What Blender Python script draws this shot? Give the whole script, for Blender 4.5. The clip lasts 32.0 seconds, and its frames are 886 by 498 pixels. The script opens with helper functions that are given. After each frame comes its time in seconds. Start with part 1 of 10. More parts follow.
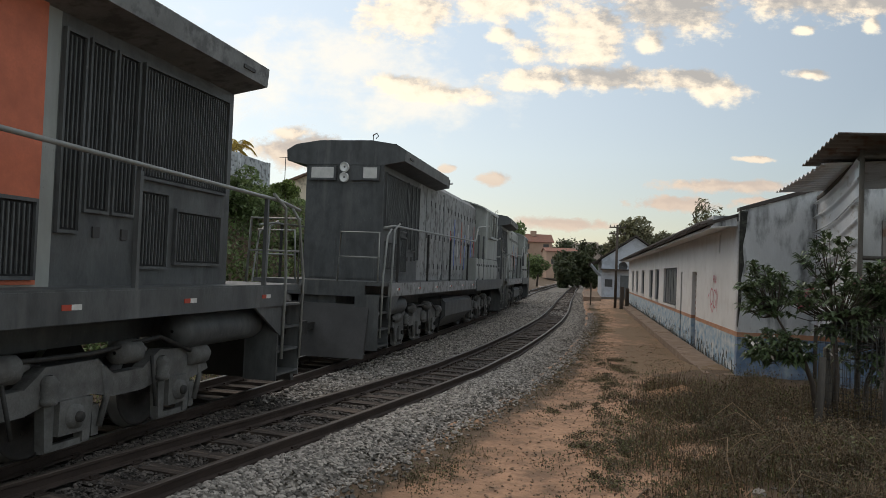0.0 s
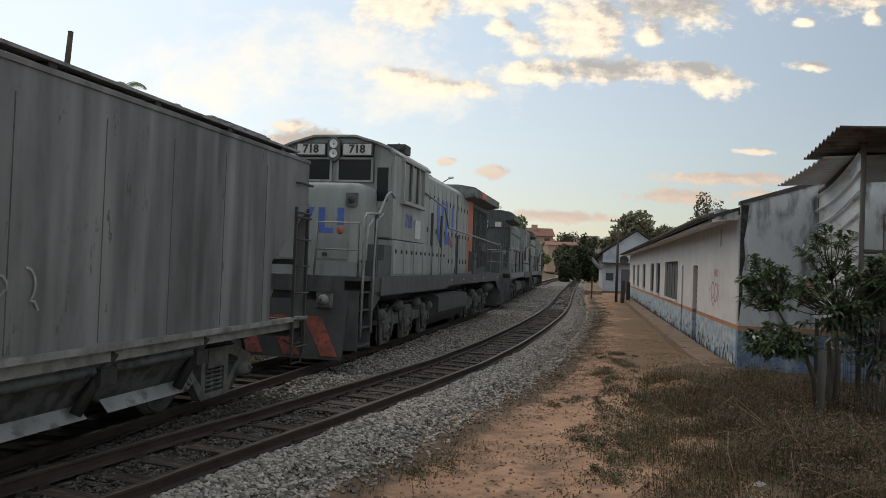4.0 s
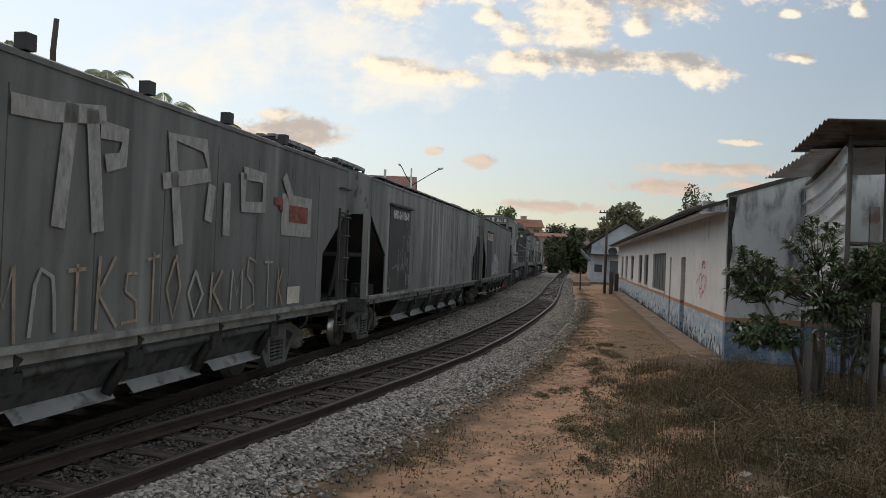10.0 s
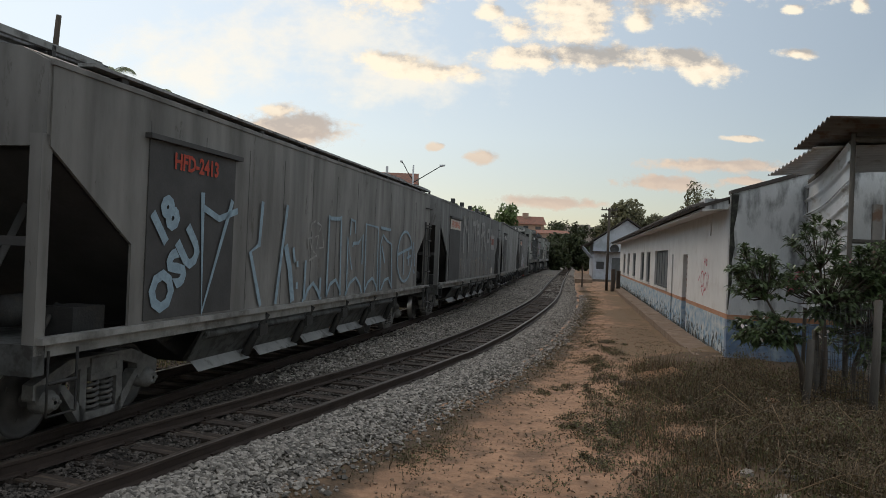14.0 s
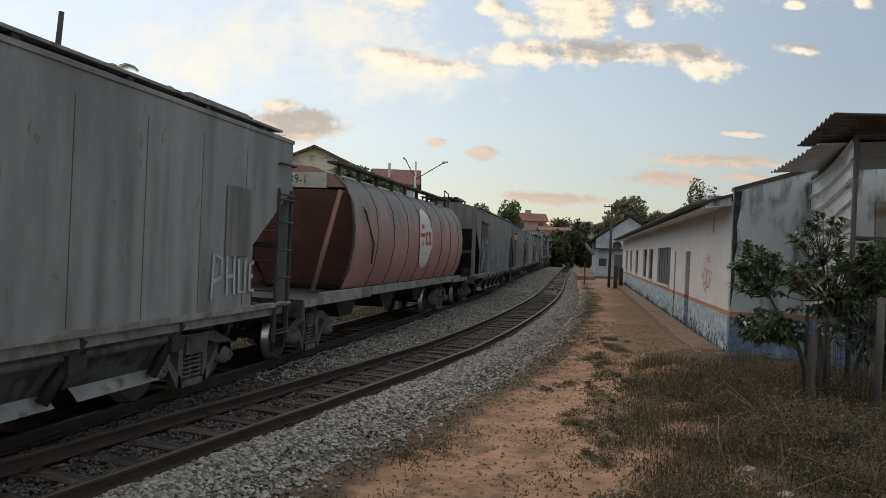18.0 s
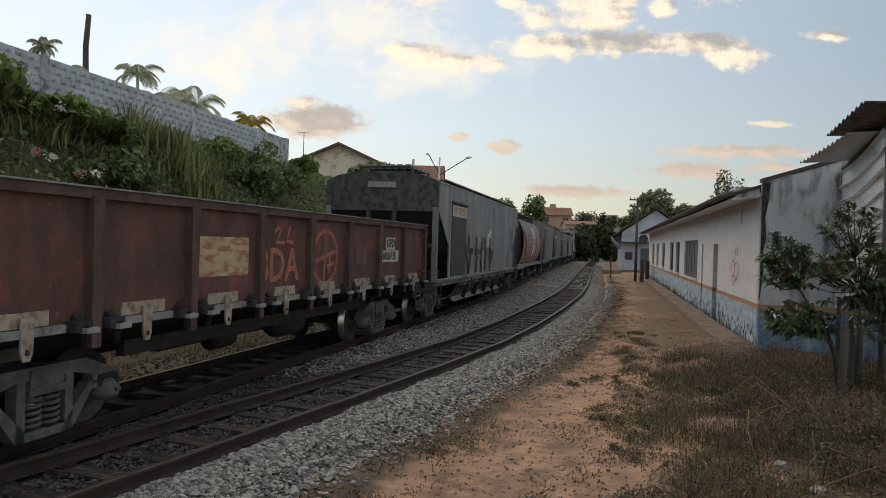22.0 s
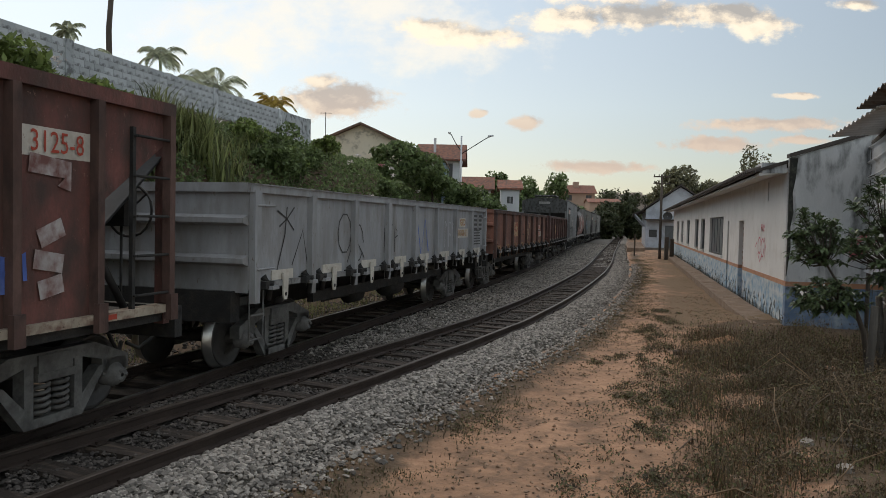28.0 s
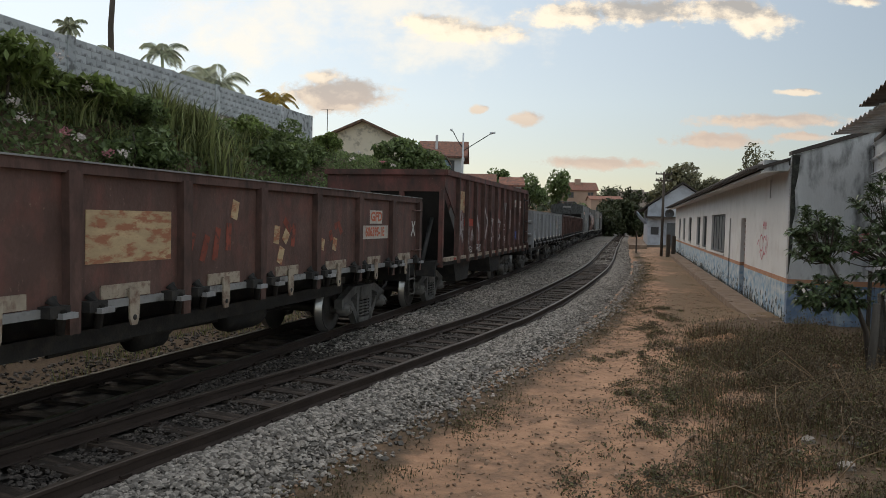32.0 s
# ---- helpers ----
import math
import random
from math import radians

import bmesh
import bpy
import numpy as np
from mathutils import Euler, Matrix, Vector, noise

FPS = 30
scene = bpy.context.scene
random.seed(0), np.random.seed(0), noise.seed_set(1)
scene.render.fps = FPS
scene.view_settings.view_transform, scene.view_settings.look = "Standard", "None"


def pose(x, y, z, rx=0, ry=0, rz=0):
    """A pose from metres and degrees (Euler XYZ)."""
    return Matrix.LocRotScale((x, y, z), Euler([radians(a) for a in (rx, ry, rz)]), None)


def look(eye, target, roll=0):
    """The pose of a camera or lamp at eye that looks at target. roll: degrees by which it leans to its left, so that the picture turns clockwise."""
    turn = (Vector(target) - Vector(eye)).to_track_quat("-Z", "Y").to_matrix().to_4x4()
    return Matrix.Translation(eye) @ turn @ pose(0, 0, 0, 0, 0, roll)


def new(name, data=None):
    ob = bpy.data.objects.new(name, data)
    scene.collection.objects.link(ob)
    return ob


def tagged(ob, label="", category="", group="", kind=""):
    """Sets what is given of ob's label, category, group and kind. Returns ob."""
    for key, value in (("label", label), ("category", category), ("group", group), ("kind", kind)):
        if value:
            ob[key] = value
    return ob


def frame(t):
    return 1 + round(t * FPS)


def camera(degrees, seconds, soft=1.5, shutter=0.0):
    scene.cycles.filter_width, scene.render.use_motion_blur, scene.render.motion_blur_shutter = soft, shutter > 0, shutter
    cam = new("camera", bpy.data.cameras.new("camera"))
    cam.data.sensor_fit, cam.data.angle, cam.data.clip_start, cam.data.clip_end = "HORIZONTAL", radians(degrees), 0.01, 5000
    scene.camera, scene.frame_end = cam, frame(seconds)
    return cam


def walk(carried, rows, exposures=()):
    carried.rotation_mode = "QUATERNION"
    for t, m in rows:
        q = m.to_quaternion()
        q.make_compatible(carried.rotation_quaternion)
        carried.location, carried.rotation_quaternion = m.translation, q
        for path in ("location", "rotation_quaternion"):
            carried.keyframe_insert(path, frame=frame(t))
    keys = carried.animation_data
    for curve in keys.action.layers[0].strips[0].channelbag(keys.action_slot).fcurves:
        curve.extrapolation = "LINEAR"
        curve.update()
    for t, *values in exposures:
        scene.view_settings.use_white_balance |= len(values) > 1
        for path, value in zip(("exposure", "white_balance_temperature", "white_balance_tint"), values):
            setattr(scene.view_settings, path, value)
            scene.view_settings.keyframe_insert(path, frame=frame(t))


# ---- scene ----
# ---------------------------------------------------------------- camera: held by hand at one spot, turning a little
cam = camera(60.5, 32.0, soft=0.8)
EYE = (0.0, 0.0, 1.95)
PATH = [
    (0, 91.601, -2.199, -0.061), (0.5, 91.584, -2.100, -0.181), (1, 91.539, -2.021, -0.179), (1.5, 91.522, -2.022, -0.179),
    (2, 91.429, -2.170, -0.117), (2.5, 91.395, -2.192, -0.053), (3, 91.357, -2.133, 0.014), (3.5, 91.241, -2.164, 0.048),
    (5.5, 91.020, -2.014, -0.177), (6, 90.988, -2.080, -0.143), (6.5, 90.940, -2.120, -0.099), (7, 90.925, -2.072, -0.065),
    (7.5, 90.845, -2.120, -0.057), (8, 90.840, -2.120, -0.078), (8.5, 90.804, -2.099, -0.071), (9, 90.694, -2.227, -0.383),
    (9.5, 90.533, -2.271, -0.821), (10, 90.499, -2.290, -0.801), (11, 90.469, -2.287, -0.770), (12, 90.406, -2.285, -0.759),
    (13, 90.312, -2.335, -0.702), (14, 90.260, -2.383, -0.663), (14.5, 90.226, -2.360, -0.618), (16.5, 90.099, -2.367, -0.523),
    (17, 90.067, -2.410, -0.499), (18, 90.009, -2.434, -0.478), (19, 89.958, -2.476, -0.442), (20, 89.902, -2.456, -0.390),
    (21, 89.825, -2.508, -0.363), (21.5, 89.781, -2.182, 0.378), (22, 89.602, -1.786, 1.383), (22.5, 89.469, -1.682, 1.724),
    (23, 89.111, -1.459, 2.406), (23.5, 88.846, -1.398, 2.796), (24, 88.686, -1.319, 2.932), (24.5, 88.624, -1.319, 2.948),
    (25, 88.280, -1.218, 2.974), (25.5, 88.105, -1.192, 2.981), (27.5, 88.028, -1.252, 3.053), (28, 87.987, -1.275, 3.084),
    (29, 87.975, -1.298, 3.145), (30, 87.881, -1.361, 3.167), (31, 87.810, -1.365, 3.189), (32, 87.758, -1.365, 3.210),
]
walk(cam, [(t, pose(*EYE, rx, ry, rz)) for t, rx, ry, rz in PATH], exposures=[(0, 0.34, 7250, 10), (3, 0.33, 7250, 10), (7, 0.26, 7250, 10), (20, 0.24, 7250, 10), (24, 0.3, 7250, 10), (32, 0.28, 7250, 10)])

# ---------------------------------------------------------------- light: just after sunset, sky glow from ahead on the left
SUN_AZ, SUN_EL = -36.0, 42.0
world = bpy.data.worlds.new("evening_sky")
scene.world = world
world.use_nodes = True
wn, wl = world.node_tree.nodes, world.node_tree.links
sky = wn.new("ShaderNodeTexSky")
sky.sky_type = "NISHITA"
sky.sun_disc = False
sky.sun_elevation, sky.sun_rotation = radians(SUN_EL), radians(SUN_AZ)
sky.air_density, sky.dust_density, sky.ozone_density = 1.0, 0.5, 2.0
# thin evening haze over the whole sky, warm towards the horizon
way = wn.new("ShaderNodeTexCoord")
height = wn.new("ShaderNodeSeparateXYZ")
wl.new(way.outputs["Generated"], height.inputs[0])
haze = wn.new("ShaderNodeValToRGB")
stops = haze.color_ramp.elements
stops[0].position, stops[0].color = 0.0, (0.36, 0.29, 0.23, 1)
stops[1].position, stops[1].color = 0.9, (0.72, 0.76, 0.8, 1)
for at, c in ((0.07, (0.45, 0.41, 0.36, 1)), (0.15, (0.53, 0.55, 0.54, 1)), (0.4, (0.48, 0.565, 0.615, 1))):
    stops.new(at).color = c
wl.new(height.outputs["Z"], haze.inputs["Fac"])
lift = wn.new("ShaderNodeVectorMath")
lift.operation = "SCALE"
glow = wn.new("ShaderNodeVectorMath")
glow.operation = "DOT_PRODUCT"
glow.inputs[1].default_value = (math.sin(radians(SUN_AZ)) * math.cos(radians(SUN_EL)), math.cos(radians(SUN_AZ)) * math.cos(radians(SUN_EL)), math.sin(radians(SUN_EL)))
wl.new(way.outputs["Generated"], glow.inputs[0])
near_sun = wn.new("ShaderNodeMapRange")
near_sun.inputs["From Min"].default_value, near_sun.inputs["From Max"].default_value = 0.45, 1.0
near_sun.inputs["To Min"].default_value, near_sun.inputs["To Max"].default_value = 5.1, 13.4
wl.new(glow.outputs["Value"], near_sun.inputs["Value"])
# unseen sky behind the eye, brightened to light the sides that face it
back_way = wn.new("ShaderNodeVectorMath")
back_way.operation = "DOT_PRODUCT"
back_way.inputs[1].default_value = (0.4, -0.82, 0.41)
wl.new(way.outputs["Generated"], back_way.inputs[0])
back_gain = wn.new("ShaderNodeMapRange")
back_gain.interpolation_type = "SMOOTHSTEP"
back_gain.inputs["From Min"].default_value, back_gain.inputs["To Min"].default_value, back_gain.inputs["To Max"].default_value = -0.2, 1.0, 2.3
wl.new(back_way.outputs["Value"], back_gain.inputs["Value"])
both = wn.new("ShaderNodeMath")
both.operation = "MULTIPLY"
wl.new(near_sun.outputs[0], both.inputs[0]), wl.new(back_gain.outputs[0], both.inputs[1])
wl.new(haze.outputs["Color"], lift.inputs[0]), wl.new(both.outputs[0], lift.inputs["Scale"])
veil = wn.new("ShaderNodeMix")
veil.data_type = "RGBA"
veil.inputs["Factor"].default_value = 0.5
wl.new(sky.outputs["Color"], veil.inputs["A"]), wl.new(lift.outputs[0], veil.inputs["B"])
wn["Background"].inputs["Strength"].default_value = 0.12
wl.new(veil.outputs["Result"], wn["Background"].inputs["Color"])
sun_data = bpy.data.lights.new("sun", "SUN")
sun_data.energy, sun_data.angle, sun_data.color = 0.55, radians(40), (1.0, 0.82, 0.62)
sun = new("sun", sun_data)
az, el = radians(SUN_AZ), radians(SUN_EL)
sun.matrix_basis = look((-60, 150, 60), (-60 - math.sin(az) * math.cos(el), 150 - math.cos(az) * math.cos(el), 60 - math.sin(el)))

# evening clouds: a far thin sheet that drifts a little
# each: across, up, half width, half height as slopes from the eye, greyness
CLOUDS = [
    (0.182, 0.322, 0.0676, 0.0619, 0),
    (0.183, 0.303, 0.0445, 0.0385, 0),
    (0.288, 0.369, 0.1128, 0.0564, 1),
    (0.487, 0.387, 0.1836, 0.0424, 1),
    (0.547, 0.374, 0.0706, 0.0235, 0),
    (0.059, 0.361, 0.0854, 0.0366, 0),
    (-0.061, 0.344, 0.0703, 0.0525, 0),
    (0.065, 0.314, 0.0248, 0.0141, 0),
    (0.094, 0.293, 0.0347, 0.0206, 0),
    (0.11, 0.254, 0.0665, 0.0197, 0),
    (0.206, 0.263, 0.082, 0.0225, 1),
    (0.317, 0.265, 0.0516, 0.0188, 1),
    (0.359, 0.252, 0.0516, 0.0225, 0),
    (0.001, 0.232, 0.0865, 0.0159, 0),
    (-0.068, 0.244, 0.0561, 0.0187, 0),
    (0.557, 0.347, 0.0165, 0.0141, 0),
    (0.263, 0.309, 0.0235, 0.0164, 0),
    (0.377, 0.126, 0.1135, 0.0112, 1),
    (0.403, 0.162, 0.0299, 0.0047, 1),
    (0.306, 0.098, 0.07, 0.0112, 1),
    (0.152, 0.067, 0.0815, 0.0093, 1),
    (0.062, 0.123, 0.0289, 0.0107, 0),
    (-0.0, 0.134, 0.0149, 0.0075, 0),
    (0.418, 0.106, 0.042, 0.0065, 1),
    (-0.184, 0.151, 0.0895, 0.0268, 1),
    (-0.178, 0.135, 0.038, 0.0143, 0),
    (-0.21, 0.173, 0.0336, 0.0125, 0),
    (0.476, 0.278, 0.0319, 0.0083, 1),
    (0.468, 0.337, 0.0165, 0.0083, 0),
]
HAZE = [
    (-0.152, 0.269, 0.2043, 0.0778),
    (-0.308, 0.237, 0.1748, 0.0825),
    (-0.045, 0.224, 0.1653, 0.0535),
]
CLOUD_Y = 2500.0


def cloud_field(name, entries, lumps):
    """Node group: how deep a point (x, z over the distance) lies inside the given clouds."""
    g = bpy.data.node_groups.new(name, "ShaderNodeTree")
    g.interface.new_socket("Vector", in_out="INPUT", socket_type="NodeSocketVector")
    g.interface.new_socket("Depth", in_out="OUTPUT", socket_type="NodeSocketFloat")
    n, l = g.nodes, g.links
    gi, go = n.new("NodeGroupInput"), n.new("NodeGroupOutput")
    best = None
    for u, v, w, h in entries:
        sub = n.new("ShaderNodeVectorMath")
        sub.operation = "SUBTRACT"
        sub.inputs[1].default_value = (u, 0, v)
        l.new(gi.outputs[0], sub.inputs[0])
        div = n.new("ShaderNodeVectorMath")
        div.operation = "MULTIPLY"
        div.inputs[1].default_value = (1 / w, 0, 1 / h)
        l.new(sub.outputs[0], div.inputs[0])
        ln = n.new("ShaderNodeVectorMath")
        ln.operation = "LENGTH"
        l.new(div.outputs[0], ln.inputs[0])
        inv = n.new("ShaderNodeMath")
        inv.operation = "SUBTRACT"
        inv.inputs[0].default_value = 1.0
        l.new(ln.outputs["Value"], inv.inputs[1])
        if best is None:
            best = inv.outputs[0]
        else:
            mx = n.new("ShaderNodeMath")
            mx.operation = "SMOOTH_MAX"
            mx.inputs[2].default_value = 0.3
            l.new(best, mx.inputs[0]), l.new(inv.outputs[0], mx.inputs[1])
            best = mx.outputs[0]
    for scale_, lo, hi in lumps:
        rough = n.new("ShaderNodeTexNoise")
        rough.inputs["Scale"].default_value, rough.inputs["Detail"].default_value, rough.inputs["Roughness"].default_value = scale_, 9, 0.62
        sq = n.new("ShaderNodeVectorMath")
        sq.operation = "MULTIPLY"
        sq.inputs[1].default_value = (1, 1, 1.6)
        l.new(gi.outputs[0], sq.inputs[0]), l.new(sq.outputs[0], rough.inputs["Vector"])
        lump = n.new("ShaderNodeMapRange")
        lump.clamp = False
        lump.inputs["From Min"].default_value, lump.inputs["From Max"].default_value = 0.25, 0.75
        lump.inputs["To Min"].default_value, lump.inputs["To Max"].default_value = lo, hi
        l.new(rough.outputs["Fac"], lump.inputs["Value"])
        ad = n.new("ShaderNodeMath")
        l.new(best, ad.inputs[0]), l.new(lump.outputs[0], ad.inputs[1])
        best = ad.outputs[0]
    l.new(best, go.inputs[0])
    return g


def cloud_material():
    m = bpy.data.materials.new("evening_cloud")
    m.use_nodes = True
    n, l = m.node_tree.nodes, m.node_tree.links
    n.remove(n["Principled BSDF"])
    field = cloud_field("cloud_field", [c[:4] for c in CLOUDS], ((20, -0.6, 0.55), (70, -0.16, 0.16)))
    greys = cloud_field("grey_field", [c[:4] for c in CLOUDS if c[4]], ((22, -0.5, 0.5),))
    thin = cloud_field("haze_field", HAZE, ((14, -0.7, 0.7),))
    tc = n.new("ShaderNodeTexCoord")
    sc = n.new("ShaderNodeVectorMath")
    sc.operation = "SCALE"
    sc.inputs["Scale"].default_value = 1 / CLOUD_Y
    l.new(tc.outputs["Object"], sc.inputs[0])

    def field_at(group, shift=None):
        src = sc.outputs[0]
        if shift:
            off = n.new("ShaderNodeVectorMath")
            off.inputs[1].default_value = shift
            l.new(src, off.inputs[0])
            src = off.outputs[0]
        a = n.new("ShaderNodeGroup")
        a.node_tree = group
        l.new(src, a.inputs[0])
        return a.outputs[0]

    def ranged(value, lo, hi, to=1.0, soft=False):
        r = n.new("ShaderNodeMapRange")
        r.interpolation_type = "SMOOTHSTEP" if soft else "LINEAR"
        r.inputs["From Min"].default_value, r.inputs["From Max"].default_value, r.inputs["To Max"].default_value = lo, hi, to
        l.new(value, r.inputs["Value"])
        return r.outputs[0]

    def maths(op, a, b):
        q = n.new("ShaderNodeMath")
        q.operation = op
        for sock, v in zip(q.inputs, (a, b)):
            if isinstance(v, bpy.types.NodeSocket):
                l.new(v, sock)
            else:
                sock.default_value = v
        return q.outputs[0]
    deep = field_at(field)
    lit = maths("SUBTRACT", deep, field_at(field, (-0.012, 0, -0.006)))
    tone = ranged(maths("SUBTRACT", lit, maths("MULTIPLY", ranged(field_at(greys), 0.0, 0.55), 0.75)), -0.75, 0.3)
    col = n.new("ShaderNodeValToRGB")
    e = col.color_ramp.elements
    e[0].color, e[0].position = (0.42, 0.42, 0.43, 1), 0.0
    e[1].color, e[1].position = (0.97, 0.91, 0.79, 1), 1.0
    e.new(0.35).color = (0.62, 0.585, 0.55, 1)
    e.new(0.62).color = (0.88, 0.8, 0.69, 1)
    l.new(tone, col.inputs["Fac"])
    alpha = ranged(deep, -0.08, 0.5, 0.95, True)
    veil_alpha = ranged(field_at(thin), 0.0, 1.1, 0.7, True)
    up = n.new("ShaderNodeSeparateXYZ")
    l.new(sc.outputs[0], up.inputs[0])
    low = n.new("ShaderNodeMapRange")
    low.inputs["From Min"].default_value, low.inputs["From Max"].default_value, low.inputs["To Max"].default_value = 0.2, 0.11, 0.85
    l.new(up.outputs["Z"], low.inputs["Value"])
    dusk = n.new("ShaderNodeMix")
    dusk.data_type = "RGBA"
    dusk.inputs["B"].default_value = (0.6, 0.5, 0.45, 1)
    l.new(low.outputs[0], dusk.inputs["Factor"]), l.new(col.outputs[0], dusk.inputs["A"])
    em, em2, tr = n.new("ShaderNodeEmission"), n.new("ShaderNodeEmission"), n.new("ShaderNodeBsdfTransparent")
    em.inputs["Strength"].default_value, em2.inputs["Strength"].default_value = 0.9, 0.85
    em2.inputs["Color"].default_value = (1.0, 0.97, 0.9, 1)
    l.new(dusk.outputs["Result"], em.inputs["Color"])
    inner, outer = n.new("ShaderNodeMixShader"), n.new("ShaderNodeMixShader")
    l.new(veil_alpha, inner.inputs[0]), l.new(tr.outputs[0], inner.inputs[1]), l.new(em2.outputs[0], inner.inputs[2])
    l.new(alpha, outer.inputs[0]), l.new(inner.outputs[0], outer.inputs[1]), l.new(em.outputs[0], outer.inputs[2])
    l.new(outer.outputs[0], n["Material Output"].inputs["Surface"])
    return m


cloud_me = bpy.data.meshes.new("cloud_backdrop")
cloud_me.from_pydata([(-2400, 0, 20), (2400, 0, 20), (2400, 0, 1700), (-2400, 0, 1700)], [], [(0, 1, 2, 3)])
cloud_me.materials.append(cloud_material())
clouds = tagged(new("cloud_backdrop", cloud_me), "scattered cream evening clouds in a pale sky", "sky", kind="structure")
clouds.matrix_basis = pose(0, CLOUD_Y, EYE[2])

# ---------------------------------------------------------------- materials
def mat(name, base, rough=0.8, metal=0.0, var=0.25, scale=1.5, fine=30.0, bump=0.15, second=None, amount=0.4,
        stretch=(1, 1, 1), each=0.0, edge=0.12, spec=0.4, streak=None, flecks=None, shift=0.0):
    """A surface: base colour with blotches (scale) and grain (fine), patches of a second colour, bump; each: difference from piece to piece;
    streak: (colour, amount, scale) of dirt run down the side; flecks: (colour, amount, scale) of chipped spots; shift moves the whole pattern."""
    m = bpy.data.materials.new(name)
    m.use_nodes = True
    n, l = m.node_tree.nodes, m.node_tree.links
    bsdf = n["Principled BSDF"]
    tc = n.new("ShaderNodeTexCoord")
    mp = n.new("ShaderNodeMapping")
    mp.inputs["Scale"].default_value = stretch
    mp.inputs["Location"].default_value = (shift, shift * 0.37, shift * 0.61)
    l.new(tc.outputs["Object"], mp.inputs["Vector"])

    def noise_tex(s, detail, rough_=0.6):
        t = n.new("ShaderNodeTexNoise")
        t.inputs["Scale"].default_value, t.inputs["Detail"].default_value, t.inputs["Roughness"].default_value = s, detail, rough_
        l.new(mp.outputs[0], t.inputs["Vector"])
        return t.outputs["Fac"]

    def mix(fac, a, b, blend="MIX"):
        x = n.new("ShaderNodeMix")
        x.data_type, x.blend_type = "RGBA", blend
        for sock, v in ((x.inputs["Factor"], fac), (x.inputs["A"], a), (x.inputs["B"], b)):
            if isinstance(v, bpy.types.NodeSocket):
                l.new(v, sock)
            else:
                sock.default_value = v
        return x.outputs["Result"]

    def ramp(fac, lo, hi):
        r = n.new("ShaderNodeMapRange")
        r.inputs["From Min"].default_value, r.inputs["From Max"].default_value = lo, hi
        l.new(fac, r.inputs["Value"])
        return r.outputs["Result"]

    dark = (*[c * (1 - var) for c in base], 1)
    light = (*[min(1, c * (1 + var)) for c in base], 1)
    big, small = noise_tex(scale, 5), noise_tex(fine, 4)
    col = mix(ramp(big, 0.3, 0.7), dark, light)
    col = mix(ramp(small, 0.25, 0.75), col, mix(0.5, col, dark))
    if second:
        patch = noise_tex(scale * 2.3, 5, 0.58)
        col = mix(ramp(patch, 0.62 - amount * 0.35, 0.62 - amount * 0.35 + edge), col, (*second, 1))
    if streak:
        run = n.new("ShaderNodeMapping")
        run.inputs["Scale"].default_value = (1, 1, 0.07)
        run.inputs["Location"].default_value = (shift * 1.3, 0, shift * 0.2)
        l.new(tc.outputs["Object"], run.inputs["Vector"])
        lines, reach = n.new("ShaderNodeTexNoise"), noise_tex(scale * 0.8, 4)
        lines.inputs["Scale"].default_value, lines.inputs["Detail"].default_value, lines.inputs["Roughness"].default_value = streak[2], 2, 0.5
        l.new(run.outputs[0], lines.inputs["Vector"])
        both_ = n.new("ShaderNodeMath")
        both_.operation = "MULTIPLY"
        l.new(ramp(lines.outputs["Fac"], 0.62 - streak[1] * 0.3, 0.95 - streak[1] * 0.3), both_.inputs[0]), l.new(ramp(reach, 0.32, 0.62), both_.inputs[1])
        col = mix(both_.outputs[0], col, (*streak[0], 1))
    if flecks:
        chip, where = noise_tex(flecks[2], 6, 0.75), noise_tex(scale * 1.7, 4)
        both_ = n.new("ShaderNodeMath")
        both_.operation = "MULTIPLY"
        l.new(ramp(chip, 0.7 - flecks[1] * 0.3, 0.74 - flecks[1] * 0.3), both_.inputs[0]), l.new(ramp(where, 0.35, 0.6), both_.inputs[1])
        col = mix(both_.outputs[0], col, (*flecks[0], 1))
    if each:
        info = n.new("ShaderNodeObjectInfo")
        geo = n.new("ShaderNodeNewGeometry")
        add = n.new("ShaderNodeMath")
        add.operation = "ADD"
        l.new(info.outputs["Random"], add.inputs[0]), l.new(geo.outputs["Random Per Island"], add.inputs[1])
        fr = n.new("ShaderNodeMath")
        fr.operation = "FRACT"
        l.new(add.outputs[0], fr.inputs[0])
        hsv = n.new("ShaderNodeHueSaturation")
        rg = n.new("ShaderNodeMapRange")
        rg.inputs["To Min"].default_value, rg.inputs["To Max"].default_value = 1 - each, 1 + each
        l.new(fr.outputs[0], rg.inputs["Value"])
        l.new(rg.outputs[0], hsv.inputs["Value"]), l.new(col, hsv.inputs["Color"])
        col = hsv.outputs[0]
    l.new(col, bsdf.inputs["Base Color"])
    bsdf.inputs["Roughness"].default_value, bsdf.inputs["Metallic"].default_value = rough, metal
    bsdf.inputs["Specular IOR Level"].default_value = spec
    if bump:
        b = n.new("ShaderNodeBump")
        b.inputs["Strength"].default_value, b.inputs["Distance"].default_value = bump, 0.02
        l.new(small, b.inputs["Height"])
        l.new(b.outputs[0], bsdf.inputs["Normal"])
    return m


